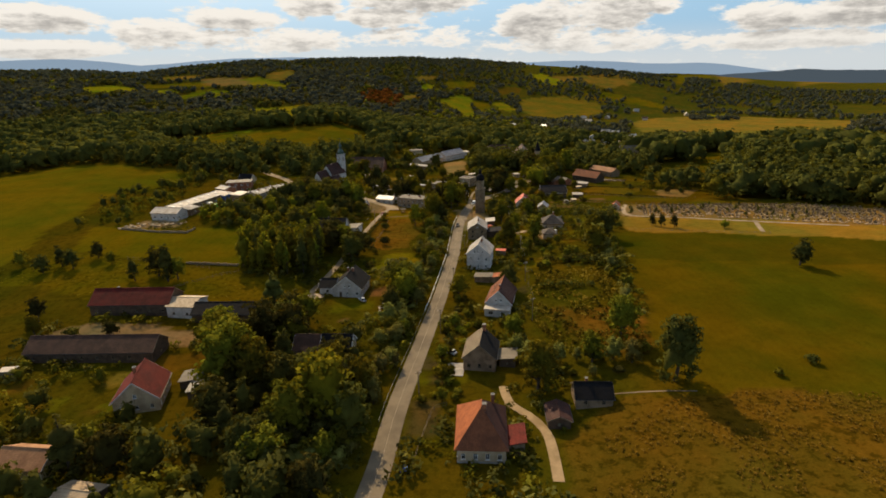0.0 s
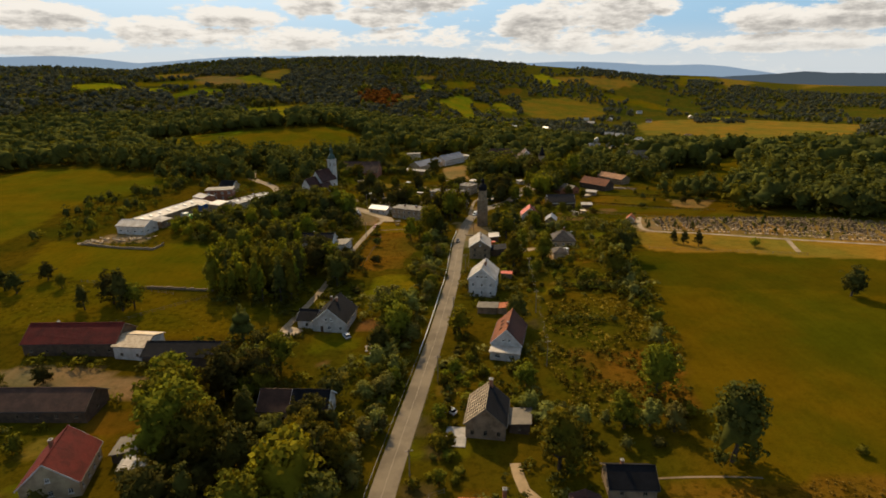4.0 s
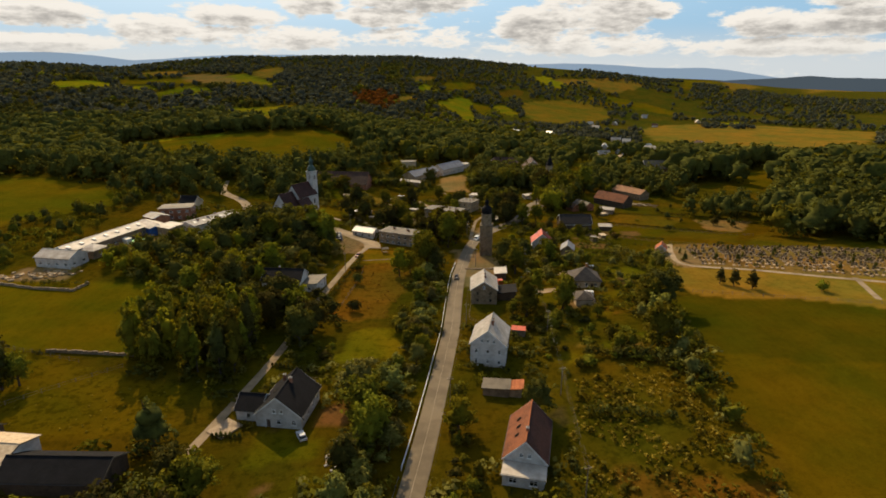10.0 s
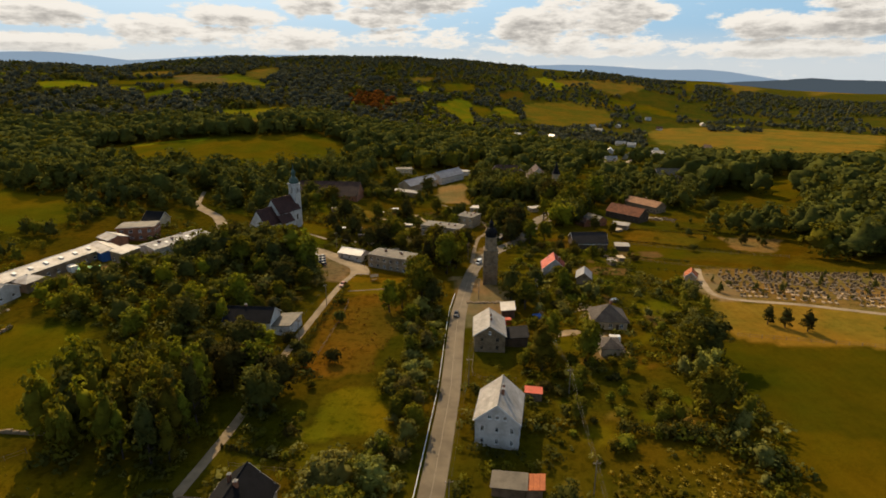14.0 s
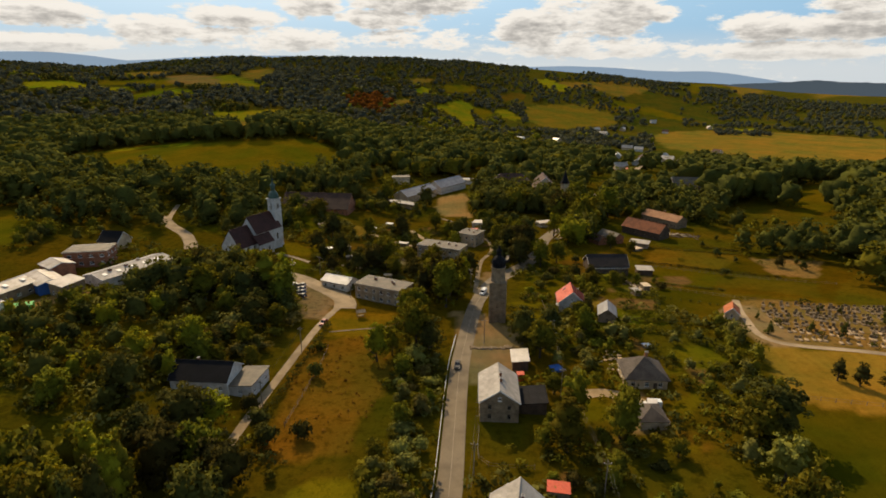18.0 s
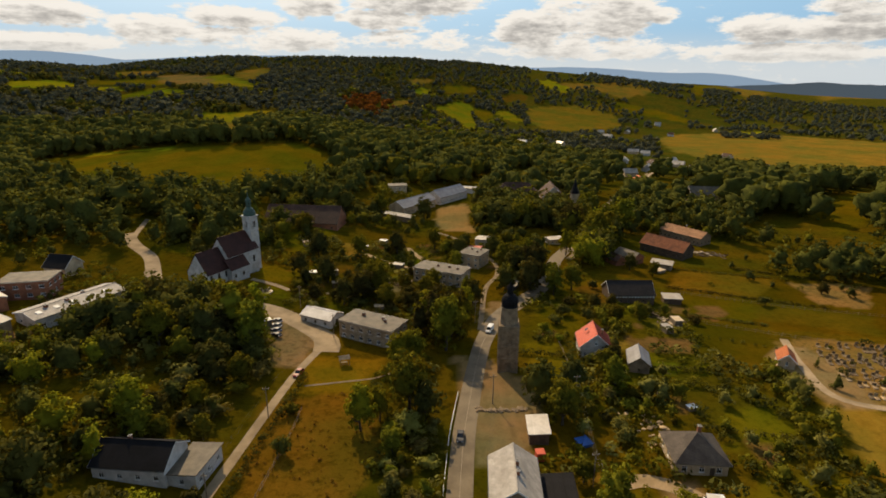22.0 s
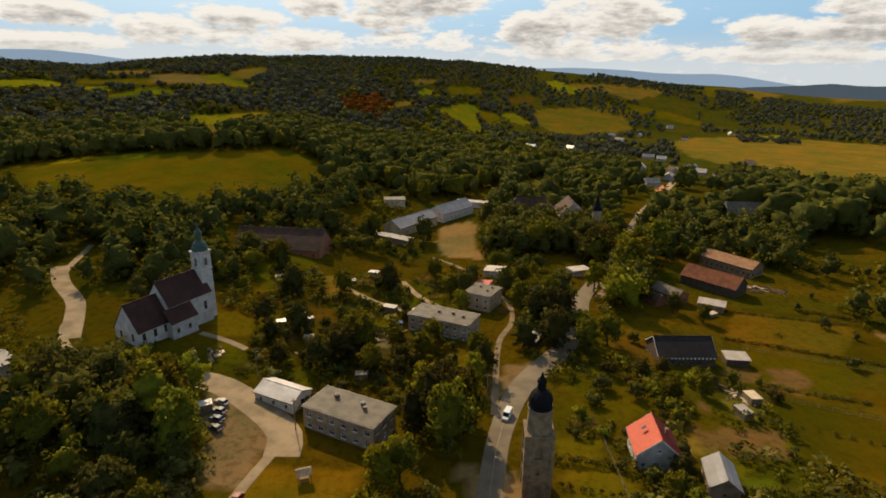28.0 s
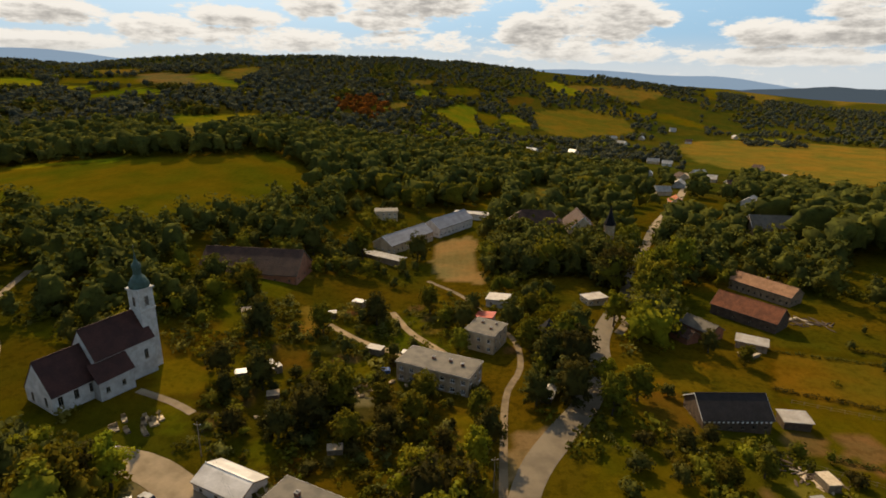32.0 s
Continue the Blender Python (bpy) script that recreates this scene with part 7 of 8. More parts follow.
GROWTH.sort(key=lambda g: abs(g[0] + 8) + 2.0 * max(0, g[1] - 390) + 1.0 * max(0, 120 - g[1]))
JOINED = {}


def template(form, leaf, variant, count, size):
    """A light crown one unit high."""
    key = (form, variant, count)
    if key not in JOINED:
        spots = lobes_of(form, random.Random(str(key)))
        skip = 2 if form == "shrub" else 3
        spots = [(x, y, z, r * (1.1 + 0.14 * skip)) for x, y, z, r in spots[::skip]]
        a = leaves(variant * 7 + count, spots, count / sum(r * r for *_, r in spots), size)
        if form != "shrub":
            b = core(spots, 2 if count < 10 else 3, variant + count, 0.74 if count > 50 else 0.95, -0.3)
            a = np.concatenate([a[0], b[0]]), np.concatenate([a[1], b[1]])
        JOINED[key] = a
    return JOINED[key]


def grown(t, x, y, tall, wide, turn):
    c, s = math.cos(turn), math.sin(turn)
    quads, faces = (np.stack([v[..., 0] * c - v[..., 1] * s, v[..., 0] * s + v[..., 1] * c, v[..., 2]], -1) for v in t)
    return quads * np.array((tall * wide, tall * wide, tall)) + np.array((x, y, height(x, y) - 0.06 * tall)), faces


def joined(name, lots):
    return quad_mesh(name, np.concatenate([q for q, _ in lots]), np.concatenate([f for _, f in lots]))


hedge_pick = random.Random(8)
for (xa, ya), (xb, yb), n, leaf, tall, wide in HEDGES:
    row = []
    for i in range(n):
        t = (i + hedge_pick.uniform(-0.25, 0.25)) / (n - 1)
        row.append(grown(template("shrub", leaf, hedge_pick.randrange(4), 80, 0.085), xa + (xb - xa) * t, ya + (yb - ya) * t, tall * hedge_pick.uniform(0.75, 1.3), wide, hedge_pick.uniform(0, 6.28)))
    tagged(hang("hedge", joined("hedge", row), leaf), "uneven dark green hedge along a garden edge" if tall > 1.5 else "low dark hedge between two strip fields", "hedge")

made, single = {}, {"tree": 0, "shrub": 0}
pick = random.Random(77)
for x, y, form, leaf, tall, wide in GROWTH:
    name = "shrub" if form == "shrub" else "tree"
    if single[name] < (215 if name == "tree" else 235):
        single[name] += 1
        plant(x, y, form, leaf, tall, pick, light=tall < 6 and form != "shrub", wide=wide)
    else:
        t = template(form, leaf, pick.randrange(4), (260 if tall > 9 else 110) if form != "shrub" else 80, (0.034 if tall > 9 else 0.052) if form != "shrub" else 0.085)
        made.setdefault(leaf, []).append(grown(t, x, y, tall, wide, pick.uniform(0, 6.28)))
# undergrowth and garden bushes all through the village
rng = np.random.default_rng(12)
px, py = scatter([(-135, 84), (84, 84), (96, 330), (62, 420), (60, 470), (-60, 470), (-135, 430)], 4.6, rng)
lush = np.array([noise.noise(Vector((x * 0.035, y * 0.035, 5))) for x, y in zip(px, py)])
allotments = inside(px, py, [(-66, 360), (8, 352), (12, 470), (-30, 500), (-100, 470), (-100, 420)])
ok = allowed(px, py, 0.8) & (lush > np.where(allotments, -0.28, -0.02))
for x, y in zip(px[ok], py[ok]):
    leaf = pick.choice(("leaf", "leaf_dark", "leaf_dark", "leaf_willow", "leaf"))
    t = template("shrub", leaf, pick.randrange(4), 50, 0.12)
    made.setdefault(leaf, []).append(grown(t, x, y, pick.uniform(0.9, 4.2), pick.uniform(0.9, 1.5), pick.uniform(0, 6.28)))
for leaf, lots in made.items():
    tagged(hang("thicket", joined("thicket", lots), leaf), WORDS[leaf] + " garden bushes and thicket", "bushes", kind="stuff")


# ---- woods: too many trees to count ----
def woods(name, label, r0, r1, gap, count, size, tall, keep, seed, leaf_names):
    rng, pick = np.random.default_rng(seed), random.Random(seed)
    half = math.tan(math.radians(41))
    px, py = scatter([(-230, 130), (230, 130), (230 + r1 * half, 130 + r1), (-230 - r1 * half, 130 + r1)], gap, rng)
    r = np.hypot(px, py - 130)
    ok = (r > r0) & (r < r1)
    px, py = px[ok], py[ok]
    ok = allowed(px, py, 3.0, True, r0 > 700)
    if r0 < 700:
        # low growth before the meadow behind the church
        ok &= allowed(px + 0.3 * 26, py + 26, 3.0, True, True) | (px > -60) | (py < 450)
    if r0 > 700:
        # field edges lie open towards the valley
        d = np.hypot(px, py - 130)
        for gap_behind in (45, 110, 190):
            open_view = allowed(px + gap_behind * px / d, py + gap_behind * (py - 130) / d, 3.0, True, True)
            ok &= open_view if gap_behind == 45 else (open_view | (px < 0.32 * py))
    # houses of the far village stand in clearings, open towards the valley
    for hx, hy, _ in VILLAGE:
        off = px - hx - (py - hy) * hx / (hy - 150)
        ok &= ~((np.abs(off) < 11) & (py - hy > -46) & (py - hy < 10))
    thick = np.zeros(px.shape, bool)
    if r0 > 700:
        for o in GROVES:
            thick |= inside(px, py, o)
        ok |= thick
    lots = {}
    for x, y, dense in zip(px[ok], py[ok], thick[ok]):
        if dense or keep(x, y, math.hypot(x, y - 130), math.degrees(math.atan2(x, y - 130))):
            deep = x < -50 or x > 150 or noise.noise(Vector((x * 0.006, y * 0.006, 9))) > 0.1
            # far woods mostly take the conifer colour with haze painted in
            leaf = ("leaf_hazed_pine" if r0 > 700 and noise.noise(Vector((x * 0.01, y * 0.01, 2))) > -0.3 else "leaf_dark") if (deep or r0 > 1200) and pick.random() < 0.88 else pick.choice(leaf_names)
            if math.hypot(x + 140, (y - 1190) * 0.4) < 30 + 20 * pick.random():
                leaf = "leaf_rust"
            close = r0 < 700 and math.hypot(x, y - 260) < 330
            t = template("broad" if pick.random() < 0.7 else "tall", leaf, pick.randrange(4), 180 if close else count, 0.040 if close else size)
            big = 1.35 if x > 190 and y < 620 else 1.0
            lots.setdefault(leaf, []).append(grown(t, x, y, tall * big * pick.uniform(0.65, 1.25), pick.uniform(1.0, 1.3) * (1.35 if r0 > 700 else 1.08), pick.uniform(0, 6.28)))
    for leaf, some in lots.items():
        tagged(hang(name, joined(name, some), leaf), label, "woods", kind="stuff")


FAR_STREET = [(92, 520), (130, 600), (180, 690), (225, 780), (262, 850), (300, 960)]


def near_wood(x, y, r, az):
    """Woods of the middle distance."""
    if y > 590 and x > 60:
        off = abs(x - between(y, [(b, a) for a, b in FAR_STREET]))
        if off < 46 and noise.noise(Vector((x * 0.05, y * 0.05, 1))) > -0.25 + off * 0.004:
            return False
    if x < -60:
        return y > (396 if x < -100 else 428) and not (-104 < x < -50 and 440 < y < 500)
    if x > 150:
        return (y > 300 and noise.noise(Vector((x * 0.012, y * 0.012, 3))) > -0.12) or (x > 240 and y > 300)
    return y > 615 or (x > 90 and y > 505) or (x > 26 and y > 500 and not (30 < x < 92 and 535 < y < 585))


def far_wood(x, y, r, az):
    n = noise.noise(Vector((x * 0.004, y * 0.004, 7))) + 0.5 * noise.noise(Vector((x * 0.013, y * 0.013, 1)))
    return n > (-0.8 if az < 3 else -0.8 + 0.13 * (az - 3) if az < 8 else -0.06)


woods("woodland", "dense mixed woods of the valley side", 300, 800, 10.5, 30, 0.07, 16.5, near_wood, 3, ("leaf", "leaf_dark", "leaf_dark", "leaf_dark"))
woods("far_woodland", "far wooded hillside", 800, 1400, 15.0, 6, 0.12, 11.0, far_wood, 4, ("leaf_dark", "leaf_hazed_pine", "leaf"))
woods("far_woodland", "far wooded hillside", 1400, 2400, 21.0, 4, 0.12, 11.0, far_wood, 6, ("leaf_dark", "leaf_hazed_pine", "leaf"))


# ---- mountains on the horizon, their blue haze painted as glow ----
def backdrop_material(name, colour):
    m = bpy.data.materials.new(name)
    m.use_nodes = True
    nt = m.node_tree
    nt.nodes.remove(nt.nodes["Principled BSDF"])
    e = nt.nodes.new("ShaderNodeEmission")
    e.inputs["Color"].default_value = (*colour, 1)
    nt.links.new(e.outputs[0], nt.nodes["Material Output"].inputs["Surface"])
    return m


def mountains():
    """A long low ridge at the edge of sight; haze painted as glow, paler with distance."""
    # an even glowing blue-grey stands in for slopes seen through haze
    m = backdrop_material("mountains_painted_haze", (0.225, 0.30, 0.385))
    bm = bmesh.new()
    rows = []
    for i in range(181):
        az = -52 + i * 104 / 180
        n = noise.noise(Vector((az * 0.16, 4.2, 0))) * 40 + noise.noise(Vector((az * 0.7, 1.2, 0))) * 12
        top = between(az, [(-52, 205), (-41.4, 219), (-37.4, 233), (-35.3, 238), (-33.8, 234), (-31.9, 221), (-29, 189), (-26.8, 199), (-24.1, 219), (-20.8, 235), (-15.2, 242), (-12.6, 228), (-5.1, 195), (3.2, 164), (7.6, 169), (11.4, 173), (14.6, 165), (16.6, 157), (19.2, 140), (21.6, 132), (24, 132), (25.8, 120), (28.5, 87), (30.6, 58), (34, 46), (52, 40)]) + n * 0.12
        a = math.radians(az)
        row = []
        for r, z in ((4300, -60), (4560, top), (4800, -60)):
            row.append(bm.verts.new((r * math.sin(a), 130 + r * math.cos(a), z)))
        rows.append(row)
    for p, q in zip(rows, rows[1:]):
        for k in range(2):
            bm.faces.new((p[k], q[k], q[k + 1], p[k + 1]))
    tagged(part("backdrop", bm, m, smooth_shade=True), "mountain range on the horizon with blue haze painted in", "mountains", kind="structure")

    bm = bmesh.new()
    rows = []
    for i in range(121):
        az = 10 + i * 42 / 120
        top = between(az, [(10, 10), (18, 24), (21.2, 34), (25, 50), (27.6, 58), (30.6, 67), (32.5, 74), (34.5, 69), (37, 63), (52, 63)]) + 4 * noise.noise(Vector((az * 0.45, 9.1, 0))) + 3 * noise.noise(Vector((az * 2.1, 2.1, 0)))
        a = math.radians(az)
        rows.append([bm.verts.new((r * math.sin(a), 130 + r * math.cos(a), z)) for r, z in ((3300, -40), (3500, top), (3800, -60))])
    for p, q in zip(rows, rows[1:]):
        for k in range(2):
            bm.faces.new((p[k], q[k], q[k + 1], p[k + 1]))
    # nearer hills glow too: a darker blue-grey with the haze put in
    tagged(part("backdrop", bm, backdrop_material("hills_painted_haze", (0.062, 0.080, 0.096)), smooth_shade=True), "wooded hills before the mountains with dim haze painted in", "hills", kind="structure")


mountains()


# ---- the street: railing, wall, poles, cars ----
def along(line, start, stop, step):
    """Places and headings (degrees) along part of a line, by y."""
    out, gone = [], step
    for a, b in zip(line, line[1:]):
        if start <= a.y <= stop:
            gone += (b - a).length
            if gone >= step:
                out.append((a.x, a.y, math.degrees(math.atan2(b.y - a.y, b.x - a.x))))
                gone = 0.0
    return out


FINE = smooth_line(MAIN, 0.5)


def railing(name, label, start, stop, side, tall, rails, mat):
    places = along(FINE, start, stop, 2.5)
    x0, y0, _ = places[0]
    root = thing(name, x0, y0, 0.0, 0, label, "railing")
    pts = []
    for x, y, h in places:
        n = Vector((math.sin(radians(h)), -math.cos(radians(h)))) * side
        pts.append(Vector((x + n.x, y + n.y, height(x + n.x, y + n.y))))
    post = bmesh.new()
    box(post, -0.06, 0.06, -0.06, 0.06, -0.3, tall)
    pm = bpy.data.meshes.new("post")
    post.to_mesh(pm)
    post.free()
    base = Vector((x0, y0, 0))
    for p in pts:
        hang("post", pm, mat, root).location = p - base
    for z in rails:
        for a, b in zip(pts, pts[1:]):
            bm = bmesh.new()
            slab(bm, [a - base + Vector((-0.04, 0, z)), a - base + Vector((0.04, 0, z)), b - base + Vector((0.04, 0, z)), b - base + Vector((-0.04, 0, z))], 0.14)
            part("rail", bm, mat, root)


railing("guard_rail", "white painted guard rail along the stream side of the road", 176, 312, -3.3, 1.0, (0.98, 0.55), "white_trim")
railing("guard_rail", "dark steel guard rail along the stream side of the road", 112, 174, -3.3, 0.8, (0.78,), "dark_metal")


def fence(label, pts, tall=1.3, step=3.0, mat="wood_trim", rails=(0.4, 1.1)):
    """Posts and rails along a broken line."""
    line = smooth_line(pts, 1.0) if len(pts) > 2 else [Vector(pts[0]).lerp(Vector(pts[1]), k / 40) for k in range(41)]
    base = Vector((*pts[0], 0.0))
    root = thing("fence", base.x, base.y, 0.0, 0, label, "fence")
    key = ("post", tall, mat)
    if key not in SHARED:
        bm = bmesh.new()
        box(bm, -0.05, 0.05, -0.05, 0.05, -0.3, tall)
        SHARED[key] = bpy.data.meshes.new("post")
        bm.to_mesh(SHARED[key])
        bm.free()
    spots, gone = [], step
    for a, b in zip(line, line[1:]):
        gone += (b - a).length
        if gone >= step:
            spots.append(Vector((a.x, a.y, height(a.x, a.y))))
            gone = 0
    for p in spots:
        hang("post", SHARED[key], mat, root).location = p - base
    for z in rails:
        for a, b in zip(spots, spots[1:]):
            bm = bmesh.new()
            tube(bm, a - base + Vector((0, 0, z)), b - base + Vector((0, 0, z)), 0.035, 0.035, 4, False)
            part("rail", bm, mat, root)


for label, pts in (("weathered fence between the strip fields", [(84, 372), (120, 352), (150, 338)]), ("weathered fence along the cemetery lawn", [(92, 274), (160, 260)]), ("garden fence of the red-roofed house", [(36, 322), (36, 345)]),
                   ("pasture fence of grey stakes", [(-140, 223), (-100, 214)]), ("pasture fence across the hay field", [(-112, 190), (-86, 216)]), ("stake fence behind the villa", [(-46, 213), (-27, 211)]), ("garden fence of the cream cottage", [(-9, 98), (-5, 118), (-1, 119)]),
                   ("farm fence along the strip field", [(98, 402), (140, 384), (170, 374)]), ("fence along the lane", [(-38, 262), (-36, 290), (-36, 304)]), ("yard fence of the stone house", [(8, 262), (8, 250), (20, 248)])):
    fence(label, pts)


def pole(x, y, tall=8.5, arm=1.6, label="weathered timber utility pole with a crossarm"):
    root = thing("utility_pole", x, y, None, random.Random(f"{x}").uniform(-20, 20), label, "utility pole", "poles of the village line")
    bm = bmesh.new()
    tube(bm, (0, 0, -0.5), (0, 0, tall), 0.15, 0.10, 8)
    part("mast", bm, "wood_trim", root)
    bm = bmesh.new()
    box(bm, -arm / 2, arm / 2, -0.06, 0.06, tall - 0.7, tall - 0.56)
    cr = part("crossarm", bm, "wood_trim", root)
    for k in (-0.42, 0, 0.42):
        bm = bmesh.new()
        lathe(bm, [(0.03, tall - 0.56), (0.06, tall - 0.5), (0.06, tall - 0.4), (0.02, tall - 0.34)], 6)
        part("insulator", bm, "white_trim", cr).location = (k * arm, 0, 0)
    return root


LINE_A = [(26.5, 168), (29, 205), (31.5, 240), (30, 276), (33, 306)]
LINE_B = [(-45, 268), (-43, 298), (-36, 343), (-52, 364)]
LINE_C = [(-9, 122), (-4, 160), (0.5, 200), (6.0, 246), (12.0, 306), (10, 358)]
for line in (LINE_A, LINE_B, LINE_C):
    for x, y in line:
        pole(x, y)
    for k, (a, b) in enumerate(zip(line, line[1:])):
        bm = bmesh.new()
        za, zb = height(*a) + 8.0, height(*b) + 8.0
        for off in (-0.3, 0.3):
            last = None
            for i in range(9):
                t = i / 8
                p = Vector((a[0] + (b[0] - a[0]) * t + off, a[1] + (b[1] - a[1]) * t, za + (zb - za) * t - 2.6 * t * (1 - t)))
                if last:
                    tube(bm, last, p, 0.010, 0.010, 3, False)
                last = p
        tagged(part("wire", bm, "dark_metal"), "thin sagging overhead wires between poles", "wire")


def car(x, y, rot, paint, label, tall=1.45, length=4.1, van=False, group=""):
    m = bpy.data.materials.get("paint_" + label.split()[0])
    if m is None:
        m = material("paint_" + label.split()[0], paint, tuple(c * 0.85 for c in paint), 1.0, 6.0, 0.5, 0.02, vary=0.02, spec=0.25)
    root = thing("car" if not van else "van", x, y, height(x, y) + 0.08, rot, label, "van" if van else "car", group)
    w, L = 0.84, length / 2
    rows = [(-L, 0.45, 0.62, 0.9), (-L + 0.1, 0.3, 0.85, 1.0), (-L + 0.9, 0.28, 0.92, 1.0), (L * 0.25, 0.28, 0.9, 1.0), (L - 0.35, 0.28, 0.78, 1.0), (L - 0.05, 0.3, 0.62, 0.94), (L, 0.42, 0.55, 0.85)]
    if van:
        rows = [(-L, 0.4, 1.7, 0.95), (-L + 0.1, 0.3, tall + 0.4, 1.0), (L * 0.35, 0.3, tall + 0.4, 1.0), (L * 0.62, 0.3, 1.05, 1.0), (L - 0.1, 0.3, 0.85, 0.96), (L, 0.42, 0.6, 0.88)]
    bm = bmesh.new()
    rings = []
    for yy, z0, z1, k in rows:
        rings.append([bm.verts.new(p) for p in ((-w * k, yy, z0), (w * k, yy, z0), (w * k, yy, (z0 + z1) / 2 + 0.1), (w * k * 0.93, yy, z1), (-w * k * 0.93, yy, z1), (-w * k, yy, (z0 + z1) / 2 + 0.1))])
    for a, b in zip(rings, rings[1:]):
        for k in range(6):
            bm.faces.new((a[k], a[(k + 1) % 6], b[(k + 1) % 6], b[k]))
    bm.faces.new(rings[0][::-1])
    bm.faces.new(rings[-1])
    bmesh.ops.recalc_face_normals(bm, faces=bm.faces)
    body = part("body", bm, m, root)
    if not van:
        for name, mat, z1, shrink in (("cabin_glass", "glass", tall - 0.08, 0.0), ("roof", m, tall, 0.0)):
            bm = bmesh.new()
            if name == "cabin_glass":
                lo = [(-w * 0.92, -L + 0.25, 0.88), (w * 0.92, -L + 0.25, 0.88), (w * 0.92, L * 0.42, 0.86), (-w * 0.92, L * 0.42, 0.86)]
                hi = [(-w * 0.76, -L + 0.75, z1), (w * 0.76, -L + 0.75, z1), (w * 0.76, L * 0.05, z1), (-w * 0.76, L * 0.05, z1)]
            else:
                lo = [(-w * 0.78, -L + 0.7, z1 - 0.08), (w * 0.78, -L + 0.7, z1 - 0.08), (w * 0.78, L * 0.08, z1 - 0.08), (-w * 0.78, L * 0.08, z1 - 0.08)]
                hi = [(-w * 0.7, -L + 0.85, z1), (w * 0.7, -L + 0.85, z1), (w * 0.7, 0, z1), (-w * 0.7, 0, z1)]
            a, b = [bm.verts.new(p) for p in lo], [bm.verts.new(p) for p in hi]
            bm.faces.new(b)
            for k in range(4):
                bm.faces.new((a[k], a[(k + 1) % 4], b[(k + 1) % 4], b[k]))
            part(name, bm, mat, root)
    else:
        bm = bmesh.new()
        slab(bm, [(-w * 0.82, L * 0.37, tall + 0.33), (w * 0.82, L * 0.37, tall + 0.33), (w * 0.86, L * 0.62, 1.12), (-w * 0.86, L * 0.62, 1.12)], 0.03)
        part("windscreen", bm, "glass", root)
    for sx in (-1, 1):
        for yy in (-L * 0.62, L * 0.6):
            bm = bmesh.new()
            tube(bm, (sx * (w - 0.16), yy, 0.27), (sx * (w + 0.03), yy, 0.27), 0.31, 0.31, 14)
            tyre = part("wheel", bm, "dark_metal", root)
            bm = bmesh.new()
            tube(bm, (sx * (w + 0.03), yy, 0.27), (sx * (w + 0.045), yy, 0.27), 0.19, 0.17, 12)
            part("rim", bm, "metal_roof", tyre)
        bm = bmesh.new()
        box(bm, sx * 0.58 - 0.16, sx * 0.58 + 0.16, L - 0.06, L + 0.015, 0.5, 0.62)
        part("headlight", bm, "white_trim", root)
        bm = bmesh.new()
        box(bm, sx * 0.62 - 0.12, sx * 0.62 + 0.12, -L - 0.015, -L + 0.06, 0.6, 0.78)
        part("tail_light", bm, "bright_tile", root)
    return root


car(-41.0, 318.6, 165, (0.22, 0.025, 0.02), "maroon hatchback on the gravel lane")
car(3.4, 291.5, 175, (0.03, 0.03, 0.035), "black saloon car on the village road")
car(14.6, 351.0, 158, (0.7, 0.7, 0.68), "white van parked at the square", 1.5, 4.6, True)
for x, y, r, paint, label in ((-54.6, 343.4, 62, (0.06, 0.08, 0.12), "navy car parked under the trees"), (-55.4, 346.6, 66, (0.16, 0.165, 0.17), "graphite car parked under the trees"), (-53.6, 340.0, 60, (0.04, 0.04, 0.045), "dark-grey car parked under the trees"), (-56.2, 350.2, 60, (0.30, 0.29, 0.27), "beige car parked under the trees"),
                              (-68.4, 361.4, -70, (0.45, 0.46, 0.48), "light-grey car on the church lane"), (29.0, 404.0, 30, (0.55, 0.56, 0.58), "frosted car beside the side street"), (17.0, 440.0, 40, (0.05, 0.05, 0.055), "black car at the side street"), (-33.5, 187.6, 30, (0.55, 0.55, 0.56), "grey car beside the villa")):
    car(x, y, r, paint, label, group="cars parked in the village")
car(-96.0, 398.0, 70, (0.7, 0.7, 0.68), "white van behind the church", 1.5, 4.8, True)
car(-89.0, 404.0, 70, (0.72, 0.72, 0.7), "white van behind the church", 1.5, 4.8, True)
car(51.6, 270.4, 85, (0.7, 0.7, 0.68), "white van at the garage", 1.5, 4.4, True)
car(-1.0, 146.5, 60, (0.7, 0.7, 0.68), "white car in the front yard", 1.45, 4.0)


def rubble(name, label, pts, width, count, size, mat, seed):
    """A line or heap of separate stones, timbers or scrap."""
    rng = random.Random(seed)
    x0, y0 = pts[0]
    root = thing(name, x0, y0, 0.0, 0, label, name.replace("_", " "))
    base = Vector((x0, y0, 0))
    key = ("stone", seed % 3)
    if key not in SHARED:
        bm = bmesh.new()
        bmesh.ops.create_icosphere(bm, subdivisions=1, radius=1.0)
        for v in bm.verts:
            v.co *= rng.uniform(0.7, 1.15)
        SHARED[key] = bpy.data.meshes.new("stone")
        bm.to_mesh(SHARED[key])
        bm.free()
        SHARED[key].materials.append(M["concrete"])
    me = SHARED[key]
    if mat != "concrete":
        me = me.copy()
        me.materials.clear()
        me.materials.append(M[mat])
    for i in range(count):
        t = rng.random() * (len(pts) - 1)
        a, b = Vector(pts[int(t)]), Vector(pts[int(t) + 1])
        p = a.lerp(b, t % 1) + Vector((rng.gauss(0, width), rng.gauss(0, width)))
        s = size * rng.uniform(0.5, 1.4)
        long = 1.4 if mat in ("concrete", "grave", "stone_wall") else rng.uniform(1.5, 3.4)
